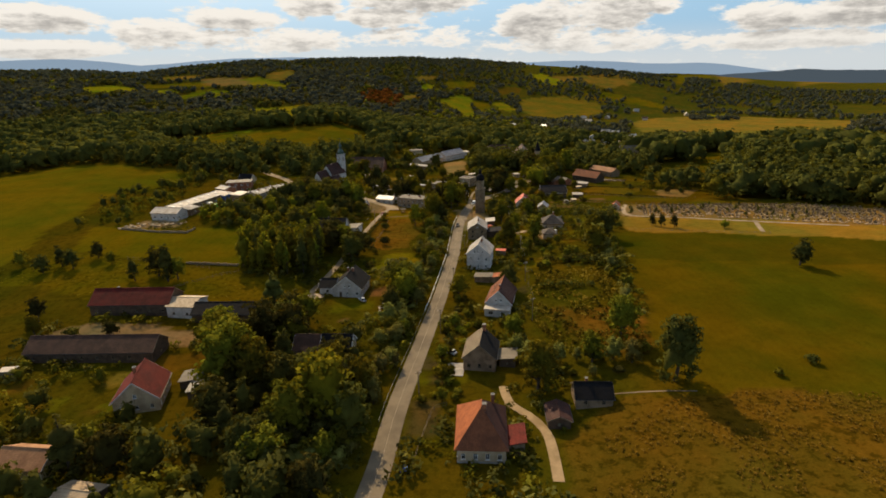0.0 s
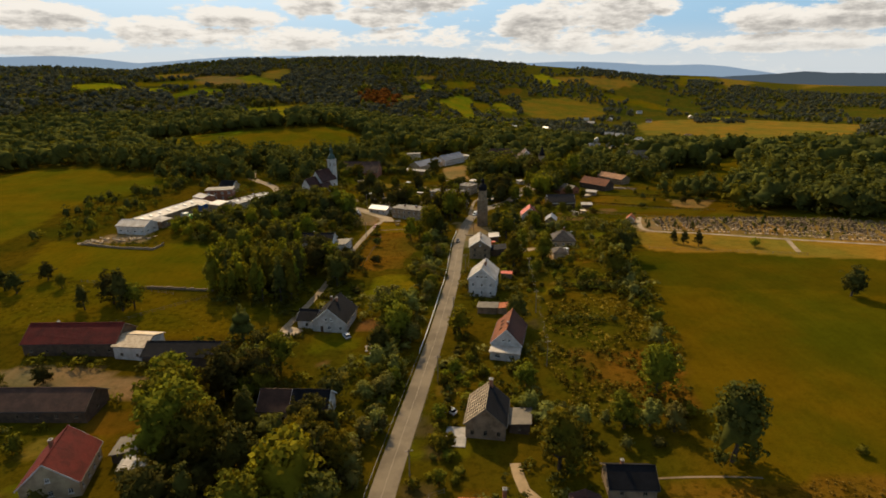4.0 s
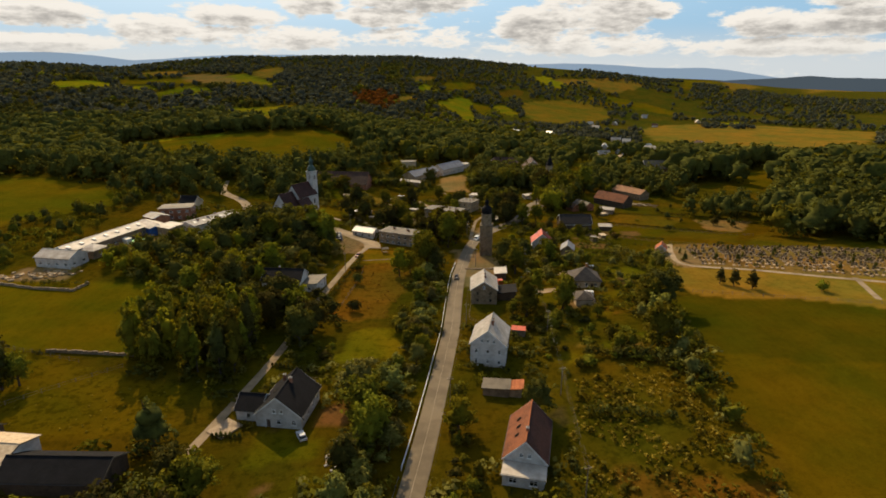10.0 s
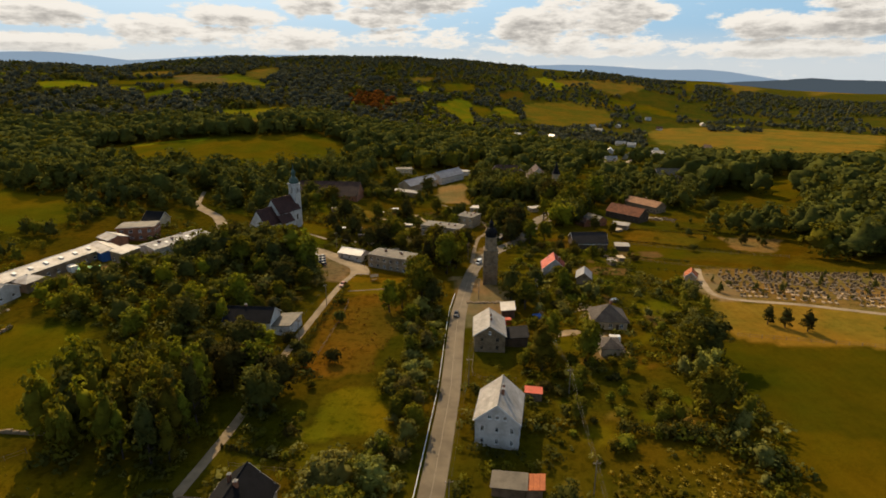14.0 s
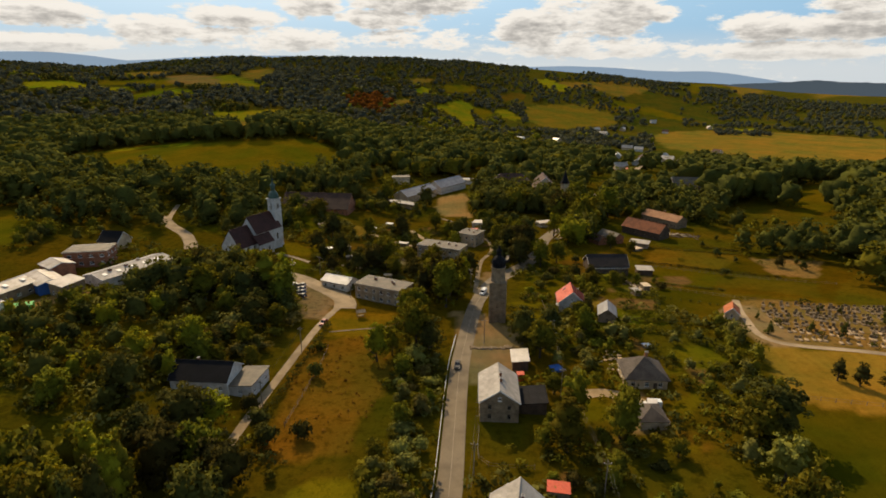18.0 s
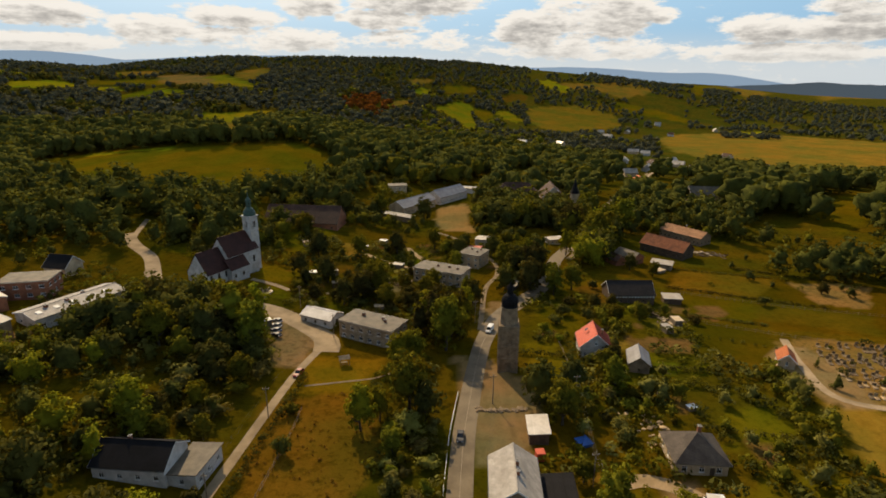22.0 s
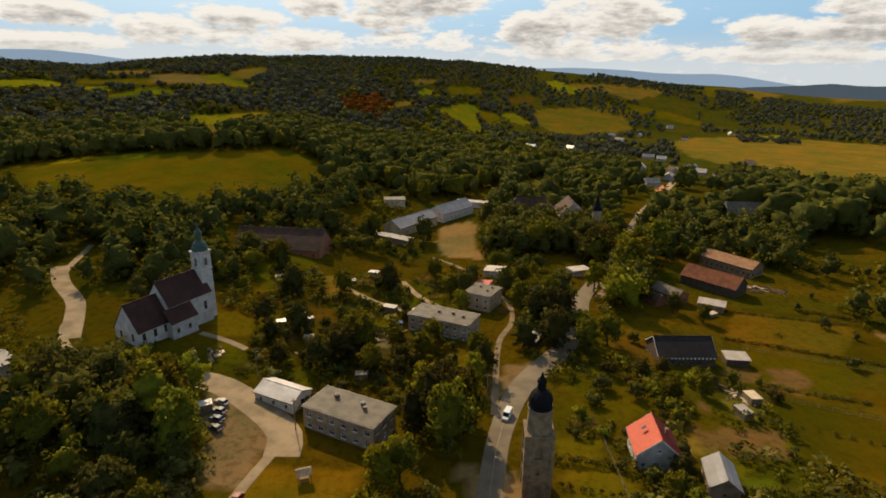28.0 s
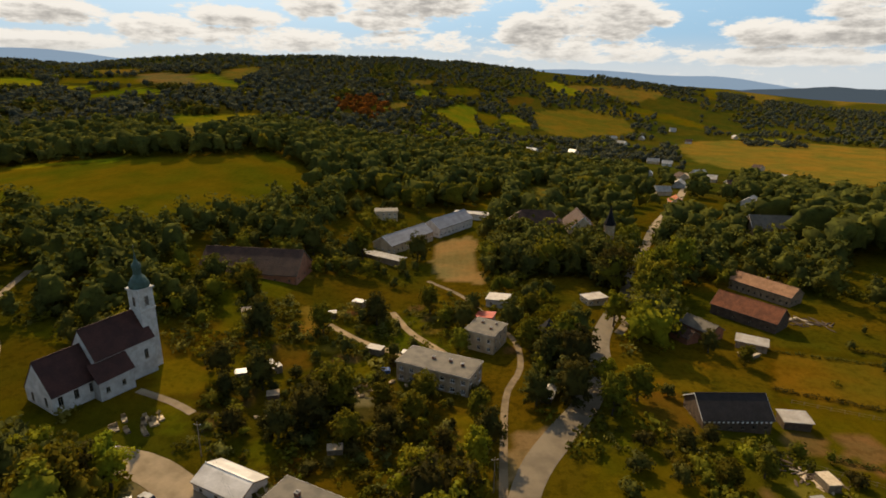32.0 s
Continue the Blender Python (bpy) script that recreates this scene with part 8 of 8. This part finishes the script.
        ob = hang("stone" if mat in ("concrete", "grave", "stone_wall") else "piece", me, mat, root)
        ob.matrix_local = Matrix.Translation(Vector((p.x, p.y, height(p.x, p.y) + s * 0.25)) - base) @ pose(0, 0, 0, 0, 0, rng.uniform(0, 180)) @ Matrix.Diagonal((s * long, s * 1.4 / long, s * (0.7 if long == 1.4 else 0.35), 1))


rubble("stone_row", "row of rough stones edging the dusty square", [(7.5, 303.5), (13, 302.4), (20.5, 303.6)], 0.35, 46, 0.5, "stone_wall", 1)
rubble("stone_pile", "loose stones along the stream bank", [(-24, 176), (-22, 188), (-20, 200)], 1.2, 50, 0.6, "concrete", 2)
rubble("scrap_heap", "heap of old timber and scrap beside the barn", [(129, 462), (136, 459), (146, 456)], 2.2, 80, 0.6, "wood_wall", 3)
rubble("scrap_heap", "sun-bleached boards on the scrap heap beside the barn", [(129, 464), (138, 461)], 1.6, 30, 0.6, "lath", 13)
rubble("scrap_heap", "heap of timber and scrap behind the farmhouse", [(78, 374), (82, 367), (86, 366)], 1.8, 70, 0.5, "wood_wall", 4)
rubble("firewood", "sun-bleached boards thrown beside the garden hut", [(80, 370), (83, 364)], 1.2, 26, 0.5, "lath", 14)
rubble("stone_pile", "white stones and scrap in the stable garden", [(46, 302), (52, 296), (48, 290)], 1.8, 34, 0.6, "grave", 5)
rubble("rubble_yard", "pale rubble in front of the factory hall", [(-165, 266), (-152, 270), (-140, 272)], 2.2, 70, 0.7, "grave", 6)
rubble("firewood", "stack of firewood near the stream", [(-26, 181), (-22, 183)], 0.8, 34, 0.45, "tan_roof", 8)
rubble("yard_clutter", "clutter of boxes and boards in the garden", [(-30, 402), (-24, 396), (-18, 400)], 2.5, 36, 0.7, "grave", 9)
rubble("yard_clutter", "clutter of boards beside the allotments", [(-46, 378), (-40, 384), (-36, 380)], 2.0, 24, 0.6, "grave", 10)


def simple_box(name, label, x, y, rot, size, mat, category, lid=None):
    root = thing(name, x, y, None, rot, label, category)
    w, d, h = size
    bm = bmesh.new()
    box(bm, -w / 2, w / 2, -d / 2, d / 2, -0.2, h)
    bmesh.ops.bevel(bm, geom=list(bm.edges), offset=0.04, segments=1, affect="EDGES")
    part("body", bm, mat, root)
    bm = bmesh.new()
    box(bm, -w / 2 - 0.1, w / 2 + 0.1, -d / 2 - 0.1, d / 2 + 0.1, h + 0.004, h + 0.1)
    part("top", bm, lid or mat, root)


simple_box("tarpaulin", "bright blue tarpaulin beside the road", -11.0, 96.0, 20, (1.6, 1.2, 0.6), "blue", "tarpaulin")
simple_box("pool", "small round blue garden pool cover", 31.5, 290.0, 20, (3.0, 3.0, 0.7), "blue", "pool")
simple_box("tarpaulin", "turquoise tarpaulin over garden tools", -17.5, 408.5, 10, (2.4, 2.0, 1.0), "blue", "tarpaulin")
simple_box("container", "bright green skip in the factory yard", -133.0, 308.0, 25, (7.0, 3.4, 1.6), "green_plastic", "skip")
simple_box("container", "white van body in the factory yard", -140.0, 308.6, 60, (2.4, 5.0, 2.2), "white_trim", "container", "white_roof")
simple_box("red_kiosk", "small red hut behind the white shed", 20.6, 284.6, 5, (1.8, 1.8, 2.0), "bright_tile", "hut")
simple_box("hut", "grey garden hut among the allotments", -34, 394, 10, (3.4, 3.0, 2.2), "wood_trim", "hut", "grey_roof")
simple_box("hut", "garden hut with a pale roof among the allotments", -50, 402, 30, (3.6, 3.0, 2.2), "wood_trim", "hut", "metal_roof")
simple_box("hut", "garden hut with a pale roof among the allotments", -22, 420, -20, (5.0, 3.0, 2.2), "wood_trim", "hut", "metal_roof")
simple_box("hut", "brown garden hut among the allotments", -44, 388, 15, (3.0, 2.6, 2.2), "wood_wall", "hut", "tan_roof")
simple_box("hut", "garden shed with a pale roof near the hedge", 76, 356, 10, (2.8, 4.4, 2.1), "wood_trim", "hut", "grey_roof")
simple_box("hut", "low shed with a white roof in the orchard gardens", -126, 136, 5, (4.2, 2.8, 2.0), "wood_trim", "hut", "metal_roof")
simple_box("hut", "low shed with a rusty red roof behind the tenement", 22.5, 240.5, -10, (4.4, 3.2, 2.2), "wood_trim", "hut", "bright_tile")
simple_box("hut", "small garden hut with a white roof", -55, 396, 20, (3.0, 2.6, 2.0), "wood_trim", "hut", "white_roof")
simple_box("hut", "small garden hut with a pale roof", -47.3, 401.7, 40, (2.6, 2.2, 2.0), "wood_trim", "hut", "metal_roof")
simple_box("hut", "pale timber pile under boards", -24.7, 370, 10, (3.4, 2.4, 1.4), "wood_trim", "hut", "lath")
simple_box("hut", "garden shed with a white roof", -32.5, 454.5, -20, (4.2, 3.0, 2.3), "wood_trim", "hut", "white_roof")
simple_box("hut", "garden shed with a grey roof", -23.7, 446.2, 15, (3.6, 3.0, 2.2), "wood_trim", "hut", "grey_roof")
simple_box("hut", "low shelter with a white roof under the trees", -59.6, 346.3, 30, (5.0, 2.4, 2.0), "wood_trim", "hut", "white_roof")
simple_box("hut", "grey shed behind the church", -111.6, 426.9, 60, (3.0, 6.0, 2.0), "wood_trim", "hut", "grey_roof")
simple_box("hut", "plank hut with a pale roof in the farm garden", 83, 364.9, 5, (3.0, 4.2, 2.2), "wood_trim", "hut", "lath")
simple_box("hut", "stack of pale boards beside the farm", 101, 430.7, 30, (6.0, 4.0, 1.2), "wood_trim", "hut", "lath")
simple_box("hut", "white garden chairs and table under a cover", 62, 304, 15, (2.2, 1.8, 0.9), "wood_trim", "hut", "white_trim")
simple_box("hut", "white garden bench with a cover", 57, 311, -10, (2.0, 1.6, 0.9), "wood_trim", "hut", "white_trim")
simple_box("hut", "white caravan beside the garage", 51, 269, 70, (4.0, 2.2, 1.9), "wood_trim", "hut", "white_roof")
simple_box("hut", "brown shed in the gardens", -66, 433, 25, (4.0, 3.0, 2.2), "wood_trim", "hut", "tan_roof")
simple_box("hut", "garden hut with a white roof", -12, 418, -15, (3.2, 2.6, 2.0), "wood_trim", "hut", "white_roof")
simple_box("hut", "pale garden hut near the barn", -40, 442, 10, (3.0, 2.6, 2.0), "wood_trim", "hut", "metal_roof")
simple_box("terrace", "pale paved terrace of the villa", -52.0, 190.0, -30, (5.0, 6.0, 0.25), "tan_roof", "terrace", "tan_roof")
simple_box("yard_slab", "pale concrete yard slab beside the stripped house", 0.5, 137.0, -6, (4.6, 7.0, 0.12), "concrete", "yard", "concrete")


def picnic_table(x, y, rot):
    root = thing("picnic_table", x, y, None, rot, "timber picnic table with benches on the meadow", "table")
    bm = bmesh.new()
    box(bm, -0.9, 0.9, -0.4, 0.4, 0.72, 0.77)
    part("tabletop", bm, "wood_trim", root)
    for s in (-1, 1):
        bm = bmesh.new()
        box(bm, -0.9, 0.9, s * 0.75 - 0.14, s * 0.75 + 0.14, 0.42, 0.46)
        part("bench", bm, "wood_trim", root)
        for q in (-1, 1):
            bm = bmesh.new()
            slab(bm, [(s * 0.7 - 0.04, q * 0.8 - 0.05, 0.0), (s * 0.7 + 0.04, q * 0.8 - 0.05, 0.0), (s * 0.7 + 0.04, q * 0.2 + 0.05, 0.72), (s * 0.7 - 0.04, q * 0.2 + 0.05, 0.72)], 0.08)
            part("leg", bm, "wood_trim", root)
    bm = bmesh.new()
    slab(bm, [(-1.6, -1.4, 2.2), (1.6, -1.4, 2.2), (1.6, 0, 2.9), (-1.6, 0, 2.9)], 0.06)
    slab(bm, [(-1.6, 1.4, 2.2), (1.6, 1.4, 2.2), (1.6, 0, 2.9), (-1.6, 0, 2.9)], 0.06)
    part("roof", bm, "wood_trim", root)
    for s in (-1, 1):
        for q in (-1, 1):
            bm = bmesh.new()
            box(bm, s * 1.3 - 0.05, s * 1.3 + 0.05, q * 1.2 - 0.05, q * 1.2 + 0.05, -0.2, 2.3)
            part("post", bm, "wood_trim", root)


picnic_table(-29.6, 326.0, 20)


# laths and rafters of the stripped roof
house_ob = bpy.data.objects["stripped_house"]
half, eave_z, ridge_z, depth = 4.5, 4.0, 8.0, 11.8
k = (ridge_z - eave_z) / half
for i in range(10):
    t = i / 9
    bm = bmesh.new()
    x = -half - 0.35 + (half + 0.3) * t
    z = ridge_z + x * k + 0.31
    box(bm, x - 0.07, x + 0.07, -depth / 2, depth / 2, z, z + 0.08)
    part("lath", bm, "lath", house_ob)
for i in range(9):
    y = -depth / 2 + 0.1 + i * (depth - 0.2) / 8
    bm = bmesh.new()
    slab(bm, [(-half - 0.4, y - 0.09, eave_z - 0.4 * k + 0.31), (-half - 0.4, y + 0.09, eave_z - 0.4 * k + 0.31), (-0.05, y + 0.09, ridge_z + 0.27), (-0.05, y - 0.09, ridge_z + 0.27)], 0.1)
    part("rafter", bm, "lath", house_ob)
# skylights on tiled roofs
for owner, spots, half, eave_z, ridge_z, mat in (("red_house", [(-2.2, -3), (-2.2, 0), (-2.4, 3)], 4.3, 3.6, 8.0, "glass"), ("red_barn", [(2.6, -4), (2.6, 5)], 5.5, 3.8, 7.6, "white_trim"), ("villa", [(-2.6, -1)], 5.5, 3.6, 8.2, "glass"), ("villa_red", [(-2.4, 0.6)], 5.1, 5.0, 9.0, "glass")):
    ob = bpy.data.objects[owner]
    slope = math.degrees(math.atan2(ridge_z - eave_z, half))
    for x, y in spots:
        bm = bmesh.new()
        box(bm, -0.55, 0.55, -0.4, 0.4, 0.0, 0.10)
        sk = part("skylight", bm, mat, ob)
        sk.matrix_local = pose(x, y, ridge_z - abs(x) * (ridge_z - eave_z) / half + 0.24, 0, -slope if x < 0 else slope, 0)
# rooflights on the pale halls
for owner, spots in (("factory_hall.001", [(2.6, y) for y in range(-18, 19, 6)]), ("factory_shed", [(2.8, y) for y in range(-11, 12, 5)])):
    ob = bpy.data.objects[owner]
    for x, y in spots:
        bm = bmesh.new()
        box(bm, -0.8, 0.8, -0.7, 0.7, 0.0, 0.16)
        sk = part("rooflight", bm, "white_trim", ob)
        z = {"factory_hall.001": 5.6 - x * 1.8 / 5.5, "factory_shed": 4.8 - x * 1.2 / 5.5}[owner] + 0.24
        sk.matrix_local = pose(x, y, z, 0, 14, 0)
# timber studs of the half-timbered front
ob = bpy.data.objects["timbered_house"]
for i in range(15):
    y = -8.4 + i * 16.8 / 14
    bm = bmesh.new()
    box(bm, -5.56, -5.52, y - 0.28, y + 0.28, 2.7, 3.3)
    part("stud", bm, "white_trim", ob)


# ---- the cemetery ----
def grave(kind):
    root = new("grave")
    root.empty_display_size = 0.3
    tagged(root, {0: "pale stone grave with an upright headstone", 1: "dark granite grave with a low headstone", 2: "stone grave with a cross"}[kind], "grave", "graves of the cemetery")
    bm = bmesh.new()
    box(bm, -0.55, 0.55, -1.05, 1.05, -0.2, 0.28)
    bmesh.ops.bevel(bm, geom=list(bm.edges), offset=0.04, segments=1, affect="EDGES")
    part("slab", bm, "grave", root)
    bm = bmesh.new()
    if kind == 2:
        box(bm, -0.1, 0.1, 0.9, 1.04, 0.28, 1.7)
        box(bm, -0.42, -0.1, 0.9, 1.04, 1.1, 1.3)
        box(bm, 0.1, 0.42, 0.9, 1.04, 1.1, 1.3)
    else:
        box(bm, -0.48, 0.48, 0.86, 1.04, 0.28, 1.25 - 0.3 * kind)
        bmesh.ops.bevel(bm, geom=list(bm.edges), offset=0.05, segments=2, affect="EDGES")
    part("headstone" if kind != 2 else "cross", bm, "grave", root)
    return root


rng = random.Random(21)
first = [grave(k) for k in range(3)]
count, rest = 0, []
YARD_LINE = [(119, 347), (110, 310), (166, 295), (246, 266), (256, 300), (204, 337)]
spots = []
for row in range(30):
    for col in range(84):
        u, v = col * 1.75, row * 2.9
        x, y = 98 + u * 0.966 + v * 0.26 + rng.uniform(-0.7, 0.7), 306 - u * 0.26 + v * 0.966 + rng.uniform(-0.9, 0.9)
        if row % 5 != 4 and col % 13 != 0 and rng.random() < 0.78 + 0.5 * noise.noise(Vector((x * 0.06, y * 0.06, 0))):
            spots.append((x, y))
sx, sy = np.array([p[0] for p in spots]), np.array([p[1] for p in spots])
sel = inside(sx, sy, YARD_LINE)
used = 0
for (x, y), ok in zip(spots, sel):
    if ok:
        m = pose(x, y, height(x, y), 0, 0, -15 + rng.uniform(-4, 4))
        if used < 3:
            first[used].matrix_world = m
        elif used < 230:
            copy_thing(first[rng.randrange(3)], m)
        else:
            rest.append(m)
        used += 1
bm = bmesh.new()
for m in rest:
    box(bm, -0.55, 0.55, -1.05, 1.05, -0.2, 0.28, m)
    box(bm, -0.45, 0.45, 0.86, 1.04, 0.28, rng.uniform(0.8, 1.5), m)
tagged(part("grave_field", bm, "grave"), "further rows of pale graves", "graves", kind="stuff")
churchyard = random.Random(4)
for i in range(14):
    x, y = -70 + churchyard.uniform(-5, 5), 372 + churchyard.uniform(-4, 4)
    copy_thing(first[i % 3], pose(x, y, height(x, y), 0, 0, 40 + churchyard.uniform(-6, 6)))


# ---- tall grass and weeds of the rough ground ----
def weeds(outline, gap, leaf, tall, seed, label):
    rng = np.random.default_rng(seed)
    px, py = scatter(outline, gap, rng)
    ok = allowed(px, py, 0.3, False)
    lots = []
    for x, y in zip(px[ok], py[ok]):
        if noise.noise(Vector((x * 0.09, y * 0.09, seed))) > -0.1:
            t = template("shrub", leaf, int(rng.integers(4)), 12, 0.2)
            lots.append(grown(t, x, y, tall * rng.uniform(0.5, 1.5), rng.uniform(0.8, 1.8), rng.uniform(0, 6.28)))
    if lots:
        tagged(hang("weeds", joined("weeds", lots), leaf), label, "weeds", kind="stuff")


weeds([(24, 84), (80, 84), (130, 116), (60, 119), (40, 118)], 1.35, "straw", 0.5, 1, "dry straw-coloured weeds on the rough field")
weeds([(30, 142), (56, 140), (62, 176), (60, 212), (34, 212), (26, 180)], 2.0, "straw", 0.8, 2, "dry weeds and scrub behind the gardens")
weeds([(30, 142), (56, 140), (62, 176), (60, 212), (34, 212), (26, 180)], 2.4, "leaf", 1.3, 3, "green scrub behind the gardens")
weeds([(-46, 306), (-24, 312), (-15, 290), (-21, 252), (-39, 250)], 2.4, "straw", 0.5, 4, "rust-coloured meadow grass")
weeds([(-175, 232), (-113, 216), (-71, 206), (-64, 186), (-130, 186), (-180, 200)], 3.2, "straw", 0.4, 5, "coarse pasture grass")


def field_wall(pts, seed):
    """A low dry-stone wall along a field edge, of separate stones on a footing."""
    rng = random.Random(seed)
    root = thing("field_wall", *pts[0], None, 0, "low dark dry-stone wall along the meadow edge", "wall")
    base = Vector((*pts[0], height(*pts[0])))
    for (xa, ya), (xb, yb) in zip(pts, pts[1:]):
        n = max(2, int(math.hypot(xb - xa, yb - ya) / 1.4))
        for i in range(n):
            x, y = xa + (xb - xa) * (i + 0.5) / n, ya + (yb - ya) * (i + 0.5) / n
            bm = bmesh.new()
            box(bm, -0.72, 0.72, -0.28, 0.28, -0.3, rng.uniform(0.75, 1.1))
            bmesh.ops.bevel(bm, geom=list(bm.edges), offset=0.08, segments=1, affect="EDGES")
            ob = part("stone", bm, "stone_wall", root)
            ob.matrix_local = Matrix.Translation(Vector((x, y, height(x, y))) - base) @ pose(0, 0, 0, 0, 0, math.degrees(math.atan2(yb - ya, xb - xa)) + rng.uniform(-4, 4))


field_wall([(-113, 218.7), (-100, 218.9), (-88, 219.2)], 1)
field_wall([(-165, 263), (-144, 257.8), (-129.5, 256.4), (-128, 263)], 2)
